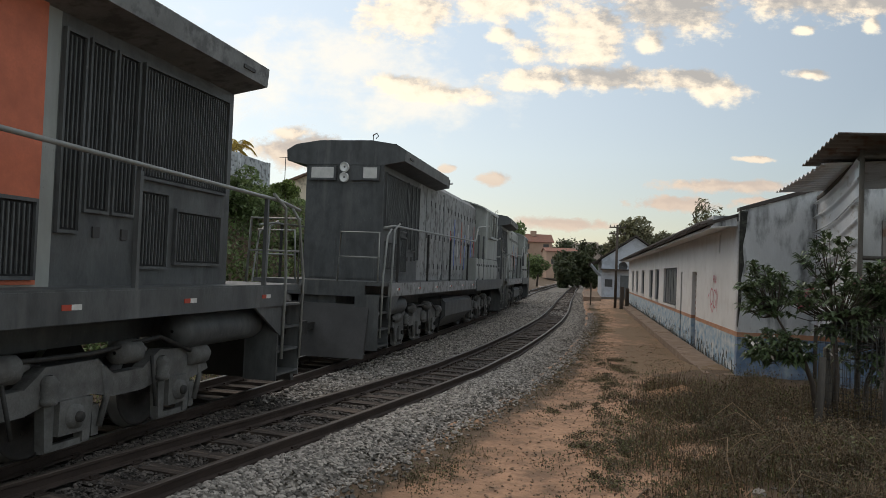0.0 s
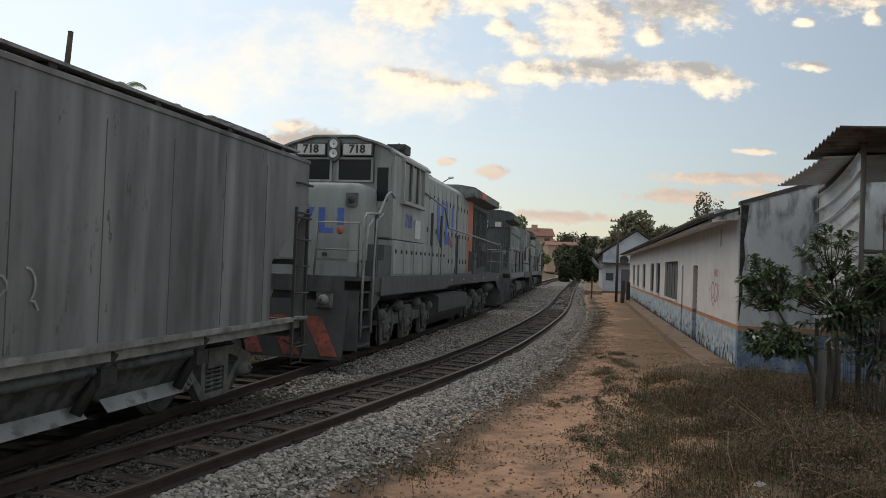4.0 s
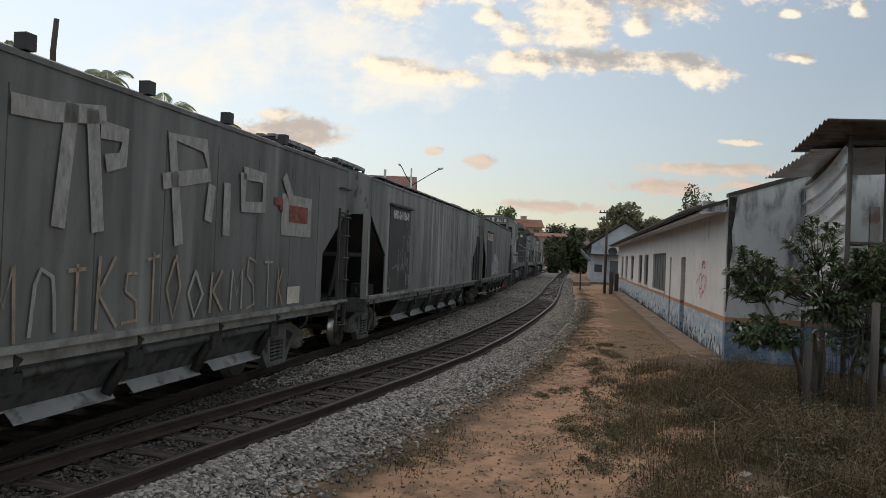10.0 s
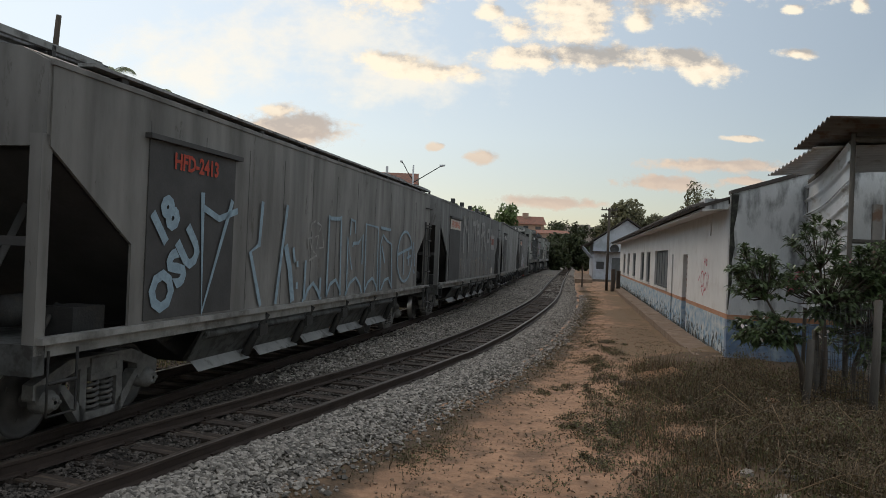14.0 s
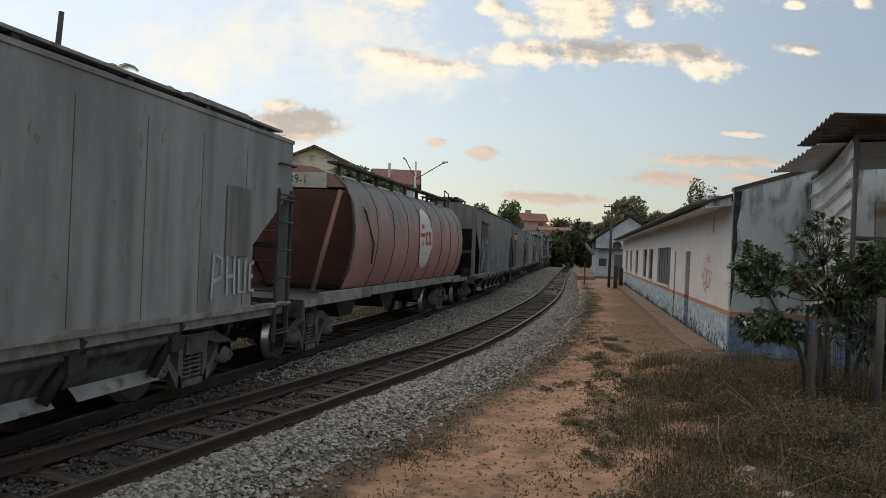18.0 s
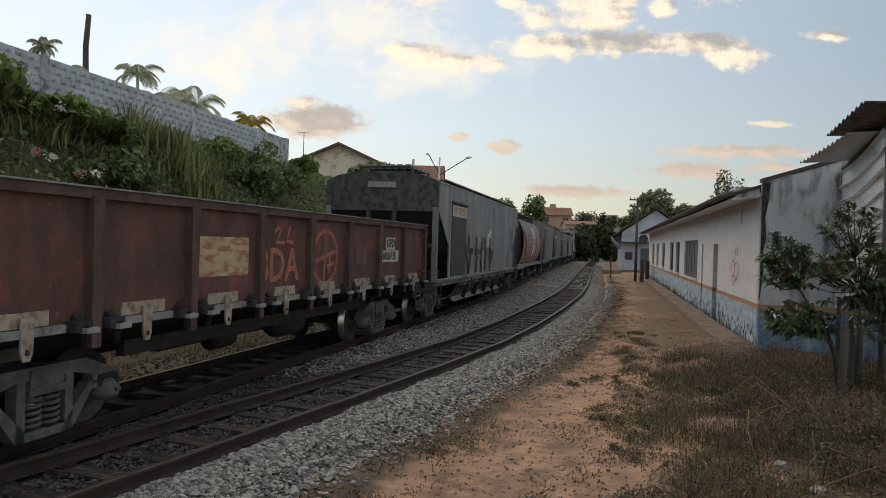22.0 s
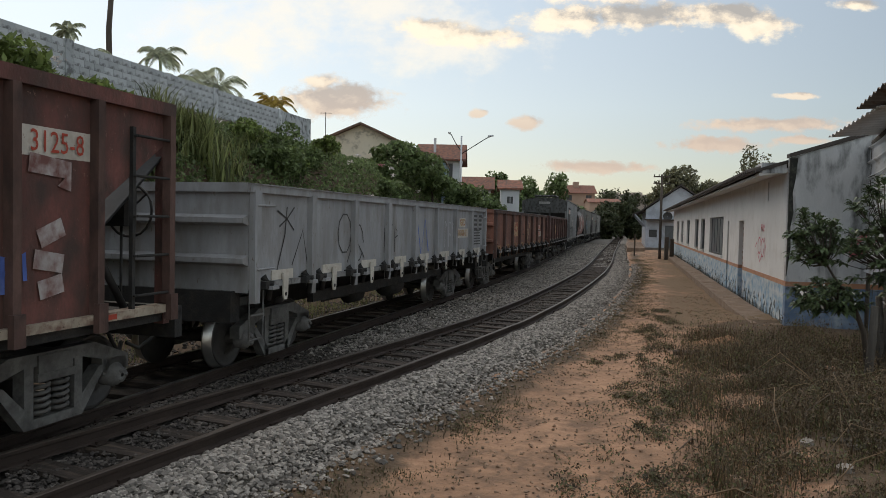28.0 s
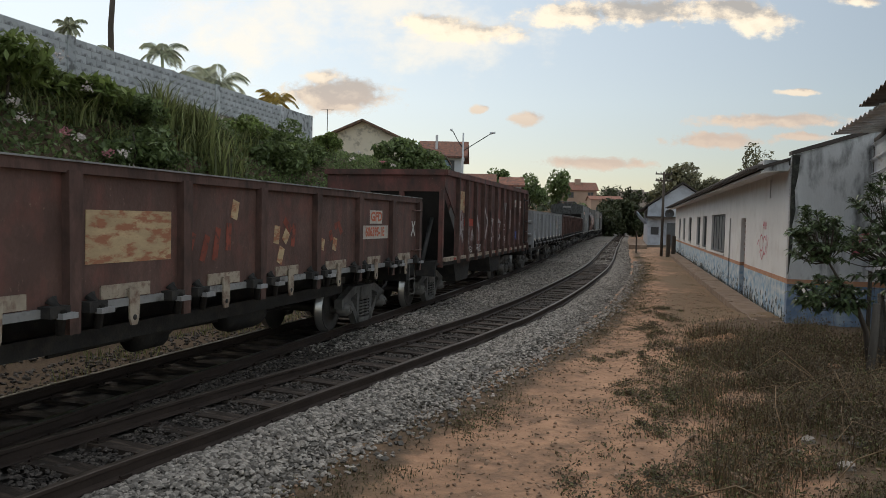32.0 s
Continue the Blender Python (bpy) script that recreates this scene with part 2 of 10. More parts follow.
# ---------------------------------------------------------------- mesh building
class Build:
    """Collects boxes, prisms and tubes into one mesh."""

    def __init__(self):
        self.v, self.f, self.smooth = [], [], []

    def face_list(self, pts, faces, smooth=False):
        o = len(self.v)
        self.v += [tuple(p) for p in pts]
        self.f += [tuple(i + o for i in f) for f in faces]
        self.smooth += [smooth] * len(faces)
        return self

    def box(self, x0, x1, y0, y1, z0, z1, bevel=0.0):
        if bevel:
            b = bevel
            return self.prism([(x0 + b, y0), (x1 - b, y0), (x1, y0 + b), (x1, y1 - b), (x1 - b, y1), (x0 + b, y1), (x0, y1 - b), (x0, y0 + b)], z0, z1, "z")
        return self.face_list([(x0, y0, z0), (x1, y0, z0), (x1, y1, z0), (x0, y1, z0), (x0, y0, z1), (x1, y0, z1), (x1, y1, z1), (x0, y1, z1)],
                              [(0, 3, 2, 1), (4, 5, 6, 7), (0, 1, 5, 4), (1, 2, 6, 5), (2, 3, 7, 6), (3, 0, 4, 7)])

    def prism(self, outline, a, b, axis="y"):
        """An outline of (u, v) drawn out along an axis: x: (y, z), y: (x, z), z: (x, y)."""
        put = {"x": lambda u, v, w: (w, u, v), "y": lambda u, v, w: (u, w, v), "z": lambda u, v, w: (u, v, w)}[axis]
        k = len(outline)
        pts = [put(u, v, a) for u, v in outline] + [put(u, v, b) for u, v in outline]
        faces = [tuple(range(k)), tuple(range(2 * k - 1, k - 1, -1))] + [(i, k + i, k + (i + 1) % k, (i + 1) % k) for i in range(k)]
        area = sum(outline[i][0] * outline[(i + 1) % k][1] - outline[(i + 1) % k][0] * outline[i][1] for i in range(k))
        flip = (area > 0) == ((b > a) == (axis != "y"))
        return self.face_list(pts, [f if flip else f[::-1] for f in faces])

    def tube(self, path, r, n=6, closed=True, r2=None):
        path = [Vector(p) for p in path]
        o, rings = len(self.v), len(path)
        for i, p in enumerate(path):
            d = ((path[min(i + 1, rings - 1)] - p).normalized() + (p - path[max(i - 1, 0)]).normalized())
            d = d.normalized() if d.length > 1e-6 else Vector((0, 0, 1))
            side = d.cross(Vector((0, 0, 1)) if abs(d.z) < 0.9 else Vector((0, 1, 0))).normalized()
            up = side.cross(d)
            rad = r if r2 is None else r + (r2 - r) * i / max(1, rings - 1)
            for k in range(n):
                a = 2 * math.pi * k / n
                self.v.append(tuple(p + side * math.cos(a) * rad + up * math.sin(a) * rad))
        for i in range(rings - 1):
            for k in range(n):
                self.f.append((o + i * n + k, o + i * n + (k + 1) % n, o + (i + 1) * n + (k + 1) % n, o + (i + 1) * n + k))
                self.smooth.append(True)
        if closed:
            self.f += [tuple(o + k for k in range(n))[::-1], tuple(o + (rings - 1) * n + k for k in range(n))]
            self.smooth += [False, False]
        return self

    def lathe(self, profile, centre=(0, 0, 0), axis="y", n=20):
        """A profile of (radius, along) turned about an axis."""
        o, k = len(self.v), len(profile)
        for r, w in profile:
            for i in range(n):
                a = 2 * math.pi * i / n
                c, s = r * math.cos(a), r * math.sin(a)
                p = {"y": (c, w, s), "z": (c, s, w), "x": (w, c, s)}[axis]
                self.v.append((p[0] + centre[0], p[1] + centre[1], p[2] + centre[2]))
        for j in range(k - 1):
            for i in range(n):
                q = (o + j * n + i, o + j * n + (i + 1) % n, o + (j + 1) * n + (i + 1) % n, o + (j + 1) * n + i)
                self.f.append(q if axis != "y" else q[::-1])
                self.smooth.append(True)
        return self

    def mesh(self, name, material):
        me = bpy.data.meshes.new(name)
        me.from_pydata(self.v, [], self.f)
        me.polygons.foreach_set("use_smooth", self.smooth)
        if material:
            me.materials.append(material)
        me.update()
        return me


def fix_normals(me):
    bm = bmesh.new()
    bm.from_mesh(me)
    bmesh.ops.recalc_face_normals(bm, faces=bm.faces[:])
    bm.to_mesh(me)
    bm.free()
    return me


def part(name, b, material, parent=None, label="", at=None):
    """Links a Build (or a mesh) as one mesh object under a thing or a part."""
    me = b if isinstance(b, bpy.types.Mesh) else fix_normals(b.mesh(name, material))
    ob = new(name, me)
    if parent is not None:
        ob.parent = parent
    if at is not None:
        ob.matrix_basis = at
    return tagged(ob, label)


def thing(name, label, category, group="", at=None, kind=""):
    ob = new(name)
    ob.empty_display_size = 0.3
    if at is not None:
        ob.matrix_basis = at
    return tagged(ob, label, category, group, kind)


# ---------------------------------------------------------------- plan of the tracks: the train's line and the empty line beside it
KNOTS = [-12.66, 0, 10.55, 21.1, 36.9, 63.3, 105.5, 190]
TURNS = [11.7, 13.26, 12.82, 11.44, 9.25, 9.94, 10.79, 11.35]
STEP = 0.25
line_s = np.arange(-60, 320, STEP)
line_h = np.radians(np.interp(line_s, KNOTS, TURNS))
line_x, line_y = np.cumsum(np.sin(line_h)) * STEP, np.cumsum(np.cos(line_h)) * STEP
k0 = int(np.argmin(abs(line_s)))
line_x, line_y = line_x - line_x[k0] - 4.209, line_y - line_y[k0] + 8.44


def on_line(s, d=0.0):
    """A point of the plan: s metres along the train's line, d metres to its right; and the heading there."""
    h = float(np.interp(s, line_s, line_h))
    return float(np.interp(s, line_s, line_x)) + d * math.cos(h), float(np.interp(s, line_s, line_y)) - d * math.sin(h), h


NEAR = np.interp(np.arange(-60, 320.01, 0.1), [-30, -10, -6, -3, 0, 2, 5, 8, 12, 17, 26, 39, 70, 320], [-1.5, 0.35, 0.95, 1.37, 1.8, 2.1, 2.5, 2.85, 3.08, 3.25, 3.5, 3.72, 4.1, 4.2]).tolist()


def near_off(s):
    """How far the empty line lies to the right of the train's line."""
    return NEAR[min(3799, max(0, int((s + 60) * 10)))]


SPEED_T, SPEED = [0, 8, 16, 24, 32], [5.32, 5.40, 5.18, 5.05, 5.10]
run_t = np.arange(0, 32.001, 0.05)
run_v = np.interp(run_t, SPEED_T, SPEED)
run_s = np.concatenate([[0], np.cumsum((run_v[1:] + run_v[:-1]) / 2 * 0.05)])


def gone(t):
    """Metres that the train has gone since the start."""
    return float(np.interp(t, run_t, run_s))


def smooth_step(a, b, x):
    t = min(1, max(0, (x - a) / (b - a)))
    return t * t * (3 - 2 * t)


LINE = [(float(a), float(b), float(c), math.sin(c_), math.cos(c_)) for a, b, c, c_ in zip(line_s, line_x, line_y, line_h.tolist())]


def nearest_s(x, y):
    """Where along the line, and how far to its right, a point of the plan lies."""
    i = min(len(LINE) - 1, max(0, int(round(k0 + (y - 8.44) / 0.98 / STEP))))
    for _ in range(4):
        _, lx, ly, sn, cs = LINE[i]
        i = min(len(LINE) - 1, max(0, i + round(((x - lx) * sn + (y - ly) * cs) / STEP)))
    s0, lx, ly, sn, cs = LINE[i]
    return s0 + (x - lx) * sn + (y - ly) * cs, (x - lx) * cs - (y - ly) * sn


GROUND = -0.2
path_y, path_x = [-5, 0, 6.6, 10, 16, 25, 50, 80, 120], [0.5, 0.6, 1.1, 1.8, 3.1, 5.2, 10.4, 16.6, 25]
STATION_A, STATION_DIR = Vector((6.19, 15.85)), math.atan(0.19)


def bank_height(s):
    return 5.2 * (1 - smooth_step(40, 95, s)) + 1.0 * smooth_step(40, 95, s)


def ground_z(x, y):
    far = math.hypot(x, y)
    s, d = nearest_s(x, y)
    n = near_off(s)
    z = GROUND + 0.06 * smooth_step(n + 2.2, n + 4.0, d)
    if -2.6 < d < n + 1.6:
        z -= 0.1
    if d < -3.0:
        z += bank_height(s) * smooth_step(-3.0, -9.6, d)
        z += 0.25 * noise.noise((x * 0.4, y * 0.4, 5)) * smooth_step(-3, -5, d) * (far < 120)
    if far < 60:
        z += 0.035 * noise.noise((x * 0.5, y * 0.5, 0)) + (0.018 * noise.noise((x * 2.1, y * 2.1, 3)) if d > 4 else 0)
        z += 0.12 * smooth_step(0.9, 2.4, x - 0.16 * y) * smooth_step(15, 9, far) * (y < 15.5)
        # wheel ruts along the path, earth washed over the near end of the pavement
        rut = x - float(np.interp(y, path_y, path_x))
        z += (0.05 * math.exp(-((rut - 0.45) / 0.28) ** 2) - 0.03 * math.exp(-((rut + 0.25) / 0.25) ** 2) - 0.03 * math.exp(-((rut - 1.15) / 0.25) ** 2)) * smooth_step(45, 20, y) * (d > n + 2.0)
        u, v = (x - STATION_A.x) * math.sin(STATION_DIR) + (y - STATION_A.y) * math.cos(STATION_DIR), (STATION_A.x - x) * math.cos(STATION_DIR) + (y - STATION_A.y) * math.sin(STATION_DIR)
        z += (0.15 + 0.05 * noise.noise((x * 1.6, y * 1.6, 8))) * smooth_step(4.2, 1.2, u + 1.2 * noise.noise((x * 0.9, y * 0.9, 1))) * smooth_step(-2.6, -0.8, u) * smooth_step(1.5, 0.5, v) * (v > -1.5)
        z -= 0.05 * smooth_step(3, 6, u) * smooth_step(0.5, 0.7, v) * smooth_step(1.8, 1.0, v)
    z += 13.0 * smooth_step(170, 420, y) * smooth_step(120, -40, x) + 8 * smooth_step(250, 600, y)
    return z


def ribbon(b, pts, width, x0=0.0, z0=0.0, k=1.0, y=0.0):
    """A flat painted stroke through (x, z) points on a side that faces -y."""
    pts = [Vector((x0 + p[0] * k, z0 + p[1] * k)) for p in pts]
    o, n = len(b.v), len(pts)
    for i, p in enumerate(pts):
        d = (pts[min(i + 1, n - 1)] - pts[max(i - 1, 0)])
        d = d.normalized() if d.length > 1e-6 else Vector((1, 0))
        q = Vector((-d.y, d.x)) * width / 2
        b.v += [(p.x - q.x, y, p.y - q.y), (p.x + q.x, y, p.y + q.y)]
    for i in range(n - 1):
        b.f.append((o + 2 * i, o + 2 * i + 2, o + 2 * i + 3, o + 2 * i + 1))
        b.smooth.append(False)


def arc(cx, cz, rx, rz, a0, a1, n=10):
    return [(cx + rx * math.cos(radians(a0 + (a1 - a0) * i / n)), cz + rz * math.sin(radians(a0 + (a1 - a0) * i / n))) for i in range(n + 1)]

# ---------------------------------------------------------------- the ground
def ground_material():
    m = mat("earth", (0.41, 0.238, 0.146), 0.95, 0, 0.32, 1.4, 14, 1.0, (0.2, 0.122, 0.078), 0.5, edge=0.2, flecks=((0.16, 0.105, 0.068), 0.3, 9.0))
    n, l = m.node_tree.nodes, m.node_tree.links
    bsdf = n["Principled BSDF"]
    base = bsdf.inputs["Base Color"].links[0].from_socket
    cover = n.new("ShaderNodeVertexColor")
    cover.layer_name = "cover"
    sep = n.new("ShaderNodeSeparateColor")
    l.new(cover.outputs["Color"], sep.inputs[0])
    tc = n.new("ShaderNodeTexCoord")
    patchy = n.new("ShaderNodeTexNoise")
    patchy.inputs["Scale"].default_value, patchy.inputs["Detail"].default_value, patchy.inputs["Roughness"].default_value = 1.6, 8, 0.7
    l.new(tc.outputs["Object"], patchy.inputs["Vector"])

    def over(col, mask, colour, colour2, lo=0.38, hi=0.62):
        grain = n.new("ShaderNodeTexNoise")
        grain.inputs["Scale"].default_value, grain.inputs["Detail"].default_value = 22, 5
        l.new(tc.outputs["Object"], grain.inputs["Vector"])
        c = n.new("ShaderNodeMix")
        c.data_type = "RGBA"
        c.inputs["A"].default_value, c.inputs["B"].default_value = (*colour, 1), (*colour2, 1)
        l.new(grain.outputs["Fac"], c.inputs["Factor"])
        add = n.new("ShaderNodeMath")
        add.operation = "ADD"
        l.new(mask, add.inputs[0]), l.new(patchy.outputs["Fac"], add.inputs[1])
        sub = n.new("ShaderNodeMapRange")
        sub.inputs["From Min"].default_value, sub.inputs["From Max"].default_value = 0.5 + lo, 0.5 + hi
        l.new(add.outputs[0], sub.inputs["Value"])
        x = n.new("ShaderNodeMix")
        x.data_type = "RGBA"
        l.new(sub.outputs[0], x.inputs["Factor"]), l.new(col, x.inputs["A"]), l.new(c.outputs["Result"], x.inputs["B"])
        return x.outputs["Result"]
    col = over(base, sep.outputs[1], (0.13, 0.088, 0.05), (0.24, 0.155, 0.095))
    col = over(col, sep.outputs[2], (0.19, 0.165, 0.14), (0.34, 0.305, 0.27))
    col = over(col, sep.outputs[0], (0.07, 0.047, 0.03), (0.15, 0.1, 0.062))
    l.new(col, bsdf.inputs["Base Color"])
    return m


def steps(parts):
    out = []
    for a, b, h in parts:
        out += list(np.arange(a, b, h))
    return sorted(set(round(float(v), 3) for v in out))


gx = steps([(-2600, -400, 400), (-400, -100, 50), (-100, -30, 6), (-30, -8, 1.2), (-8, 16, 0.3), (16, 40, 1.5), (40, 120, 10), (120, 2601, 400)])
gy = steps([(-600, -40, 80), (-40, -4, 3), (-4, 26, 0.3), (26, 60, 1.2), (60, 130, 4), (130, 400, 20), (400, 3001, 300)])
gb = Build()
gb.v = [(x, y, ground_z(x, y)) for y in gy for x in gx]
nx = len(gx)
gb.f = [(j * nx + i, j * nx + i + 1, (j + 1) * nx + i + 1, (j + 1) * nx + i) for j in range(len(gy) - 1) for i in range(nx - 1)]
gb.smooth = [True] * len(gb.f)
ground_me = gb.mesh("ground", ground_material())
cover = ground_me.color_attributes.new("cover", "FLOAT_COLOR", "POINT")
vals = np.zeros((len(gb.v), 4), dtype=np.float32)
for i, (x, y, z) in enumerate(gb.v):
    s, d = nearest_s(x, y)
    n0 = near_off(s)
    p = abs(x - float(np.interp(y, path_y, path_x)))
    w = 0.75 + 0.02 * y
    litter = smooth_step(0.5, 1.3, x - 0.9 - 0.17 * y) * (y < 16.5) if y < 40 else 0
    mid = x - float(np.interp(y, path_y, path_x)) - 0.45
    strip = 0.95 * math.exp(-((d - n0 - 2.0) / 0.42) ** 2) + 0.5 * math.exp(-(mid / 0.3) ** 2) * (noise.noise((x * 1.4, y * 0.6, 9)) + 0.4)
    grass = smooth_step(w, w + 1.6, p) * 0.75 if d > 0 else smooth_step(-2.2, -3.5, d)
    grass = max(grass, (0.7 + 0.3 * noise.noise((x * 0.5, y * 0.25, 12))) * smooth_step(8, 20, y) * (d > n0 + 1.6) * (0.62 + 0.38 * smooth_step(0.3, 1.0, p / w)))
    # ground beyond the train's track is darkened with the litter colour
    if d < -1.2 and y < 300:
        litter, grass = 0.8, 0.9 * smooth_step(-1.2, -1.7, d)
    gravel = smooth_step(n0 + 1.9, n0 + 0.9, d) * smooth_step(-2.3, -1.3, d) if y < 300 else 0
    vals[i] = (max(litter, strip * 0.8) * 0.9, grass if y < 150 else 0.9, gravel, 1)
cover.data.foreach_set("color", vals.ravel())
ground = tagged(new("ground", ground_me), "reddish earth with dry grass and gravel", "ground", kind="structure")

# ---------------------------------------------------------------- the two tracks
M_rail = mat("rusty_rail", (0.05, 0.034, 0.027), 0.7, 0.25, 0.3, 3, 50, 0.2)
M_rail_top = mat("rail_head", (0.2, 0.19, 0.18), 0.35, 0.8, 0.2, 5, 60, 0.05)
M_rail_dull = mat("dull_rail_head", (0.1, 0.078, 0.064), 0.5, 0.35, 0.3, 5, 60, 0.1)
M_sleeper = mat("weathered_sleeper", (0.06, 0.045, 0.036), 0.9, 0, 0.45, 2.5, 24, 0.6, (0.115, 0.085, 0.066), 0.32, (0.5, 3, 3), each=0.35)
M_stone = mat("ballast_stone", (0.28, 0.252, 0.222), 0.9, 0, 0.3, 8, 50, 0.2, each=0.65)
M_stone_oily = mat("oily_ballast_stone", (0.1, 0.085, 0.074), 0.8, 0, 0.3, 8, 50, 0.2, each=0.6)
M_gravel = mat("ballast_bed", (0.19, 0.168, 0.145), 0.95, 0, 0.35, 1.3, 26, 0.9, (0.13, 0.11, 0.08), 0.4, edge=0.3)
M_gravel_oily = mat("oily_ballast", (0.065, 0.055, 0.048), 0.9, 0, 0.35, 5, 26, 0.9, (0.05, 0.044, 0.04), 0.5, edge=0.25)
RAIL = [(-0.055, -0.135), (0.055, -0.135), (0.05, -0.12), (0.011, -0.105), (0.011, -0.045), (0.032, -0.033), (0.032, -0.006), (0.024, 0.0), (-0.024, 0.0), (-0.032, -0.006), (-0.032, -0.033), (-0.011, -0.045), (-0.011, -0.105), (-0.05, -0.12)]
sleeper_me = fix_normals(Build().box(-1.02, 1.02, -0.115, 0.115, -0.16, 0, 0.02).mesh("sleeper", M_sleeper))
plate_me = fix_normals(Build().box(-0.11, 0.11, -0.08, 0.08, 0, 0.014).box(-0.09, -0.06, -0.05, 0.05, 0.012, 0.04).box(0.06, 0.09, -0.05, 0.05, 0.012, 0.04).mesh("tie_plate", M_rail))


def track(offset, label, s0, s1, head):
    t = thing("railway_track", label, "railway track", "parallel tracks", kind="structure")
    ss = list(np.arange(s0, 60, 0.6)) + list(np.arange(60, s1, 3.0))
    for side in (-1, 1):
        b, k = Build(), len(RAIL)
        for s in ss:
            for dx, z in RAIL:
                x, y, h = on_line(s, offset(s) + side * 0.53 + dx)
                b.v.append((x, y, z))
        for i in range(len(ss) - 1):
            for j in range(k):
                b.f.append((i * k + j, i * k + (j + 1) % k, (i + 1) * k + (j + 1) % k, (i + 1) * k + j))
                b.smooth.append(False)
        me = fix_normals(b.mesh("rail", M_rail))
        me.materials.append(head)
        for f in me.polygons:
            if f.normal.z > 0.6 and me.vertices[f.vertices[0]].co.z > -0.02 and f.center.z > -0.01:
                f.material_index = 1
        part("rail", me, None, t)
    rnd = random.Random(5)
    far = Build()
    for s in np.arange(s0, s1, 0.62):
        x, y, h = on_line(s, offset(s))
        h2 = math.atan2(*(np.array(on_line(s + 0.3, offset(s + 0.3))[:2]) - np.array(on_line(s - 0.3, offset(s - 0.3))[:2])))
        m = pose(x + rnd.uniform(-0.04, 0.04), y, -0.137 + rnd.uniform(-0.025, 0.0), rnd.uniform(-1, 1), rnd.uniform(-0.7, 0.7), -math.degrees(h2) + rnd.uniform(-2, 2))
        if s < 52:
            sl = part("sleeper", sleeper_me, None, t, at=m)
            for e in (-0.53, 0.53):
                if s < 16:
                    part("tie_plate", plate_me, None, sl, at=pose(e, 0, 0.002))
        else:
            o = len(far.v)
            far.v += [tuple(m @ v.co) for v in sleeper_me.vertices]
            far.f += [tuple(o + i for i in f.vertices) for f in sleeper_me.polygons]
            far.smooth += [False] * len(sleeper_me.polygons)
    tagged(part("sleepers_far", far, M_sleeper, t), kind="stuff")
    return t


track(lambda s: 0.0, "rusty metre-gauge track under the train", -14, 230, M_rail_top)
track(near_off, "empty metre-gauge track with worn wooden sleepers", -14, 230, M_rail_dull)

# ballast bed and loose stones
def bed_z(s, d):
    n0 = near_off(s)
    z = -0.2 + 0.03 * noise.noise((s * 1.3, d * 1.3, 2)) + 0.015 * noise.noise((s * 5, d * 5, 4))
    edge = 1.35 + 0.35 * noise.noise((s * 0.5, 3.0, 6)) + 0.18 * noise.noise((s * 2.1, 1.0, 6))
    z += 0.085 * smooth_step(n0 + 0.56, n0 + 0.72, d) * smooth_step(n0 + 1.9, n0 + 1.0, d)
    z += 0.07 * smooth_step(0.56, 0.75, d) * smooth_step(n0 - 0.56, n0 - 0.75, d)
    z -= 0.08 * smooth_step(n0 + 1.1, n0 + 2.0, d) + 0.3 * smooth_step(n0 + edge - 0.25, n0 + edge + 0.55, d)
    z -= 0.3 * smooth_step(-1.1, -1.75, d + 0.3 * noise.noise((s * 0.9, 8.0, 6)))
    return z


bed = Build()
bs = list(np.arange(-14, 30, 0.3)) + list(np.arange(30, 200, 2.0))
cols = 40
for s in bs:
    n0 = near_off(s)
    for j in range(cols):
        d = -2.4 + (n0 + 2.5 + 2.4) * j / (cols - 1)
        x, y, _ = on_line(s, d)
        bed.v.append((x, y, bed_z(s, d)))
bed.f = [(i * cols + j, i * cols + j + 1, (i + 1) * cols + j + 1, (i + 1) * cols + j) for i in range(len(bs) - 1) for j in range(cols - 1)]
bed.smooth = [True] * len(bed.f)
bed_me = fix_normals(bed.mesh("ballast_bed", M_gravel))
bed_me.materials.append(M_gravel_oily)
for i, f in enumerate(bed_me.polygons):
    s = bs[f.vertices[0] // cols]
    d = -2.4 + (near_off(s) + 4.9) * (f.vertices[0] % cols) / (cols - 1)
    f.material_index = 1 if d < 0.95 + 0.25 * noise.noise((s * 0.8, 5.0, 2)) or abs(d - near_off(s)) < 0.55 or (s < 4 and d < near_off(s)) else 0
tagged(new("ballast_bed", bed_me), "grey crushed-stone bed of the tracks", "ballast", kind="structure")


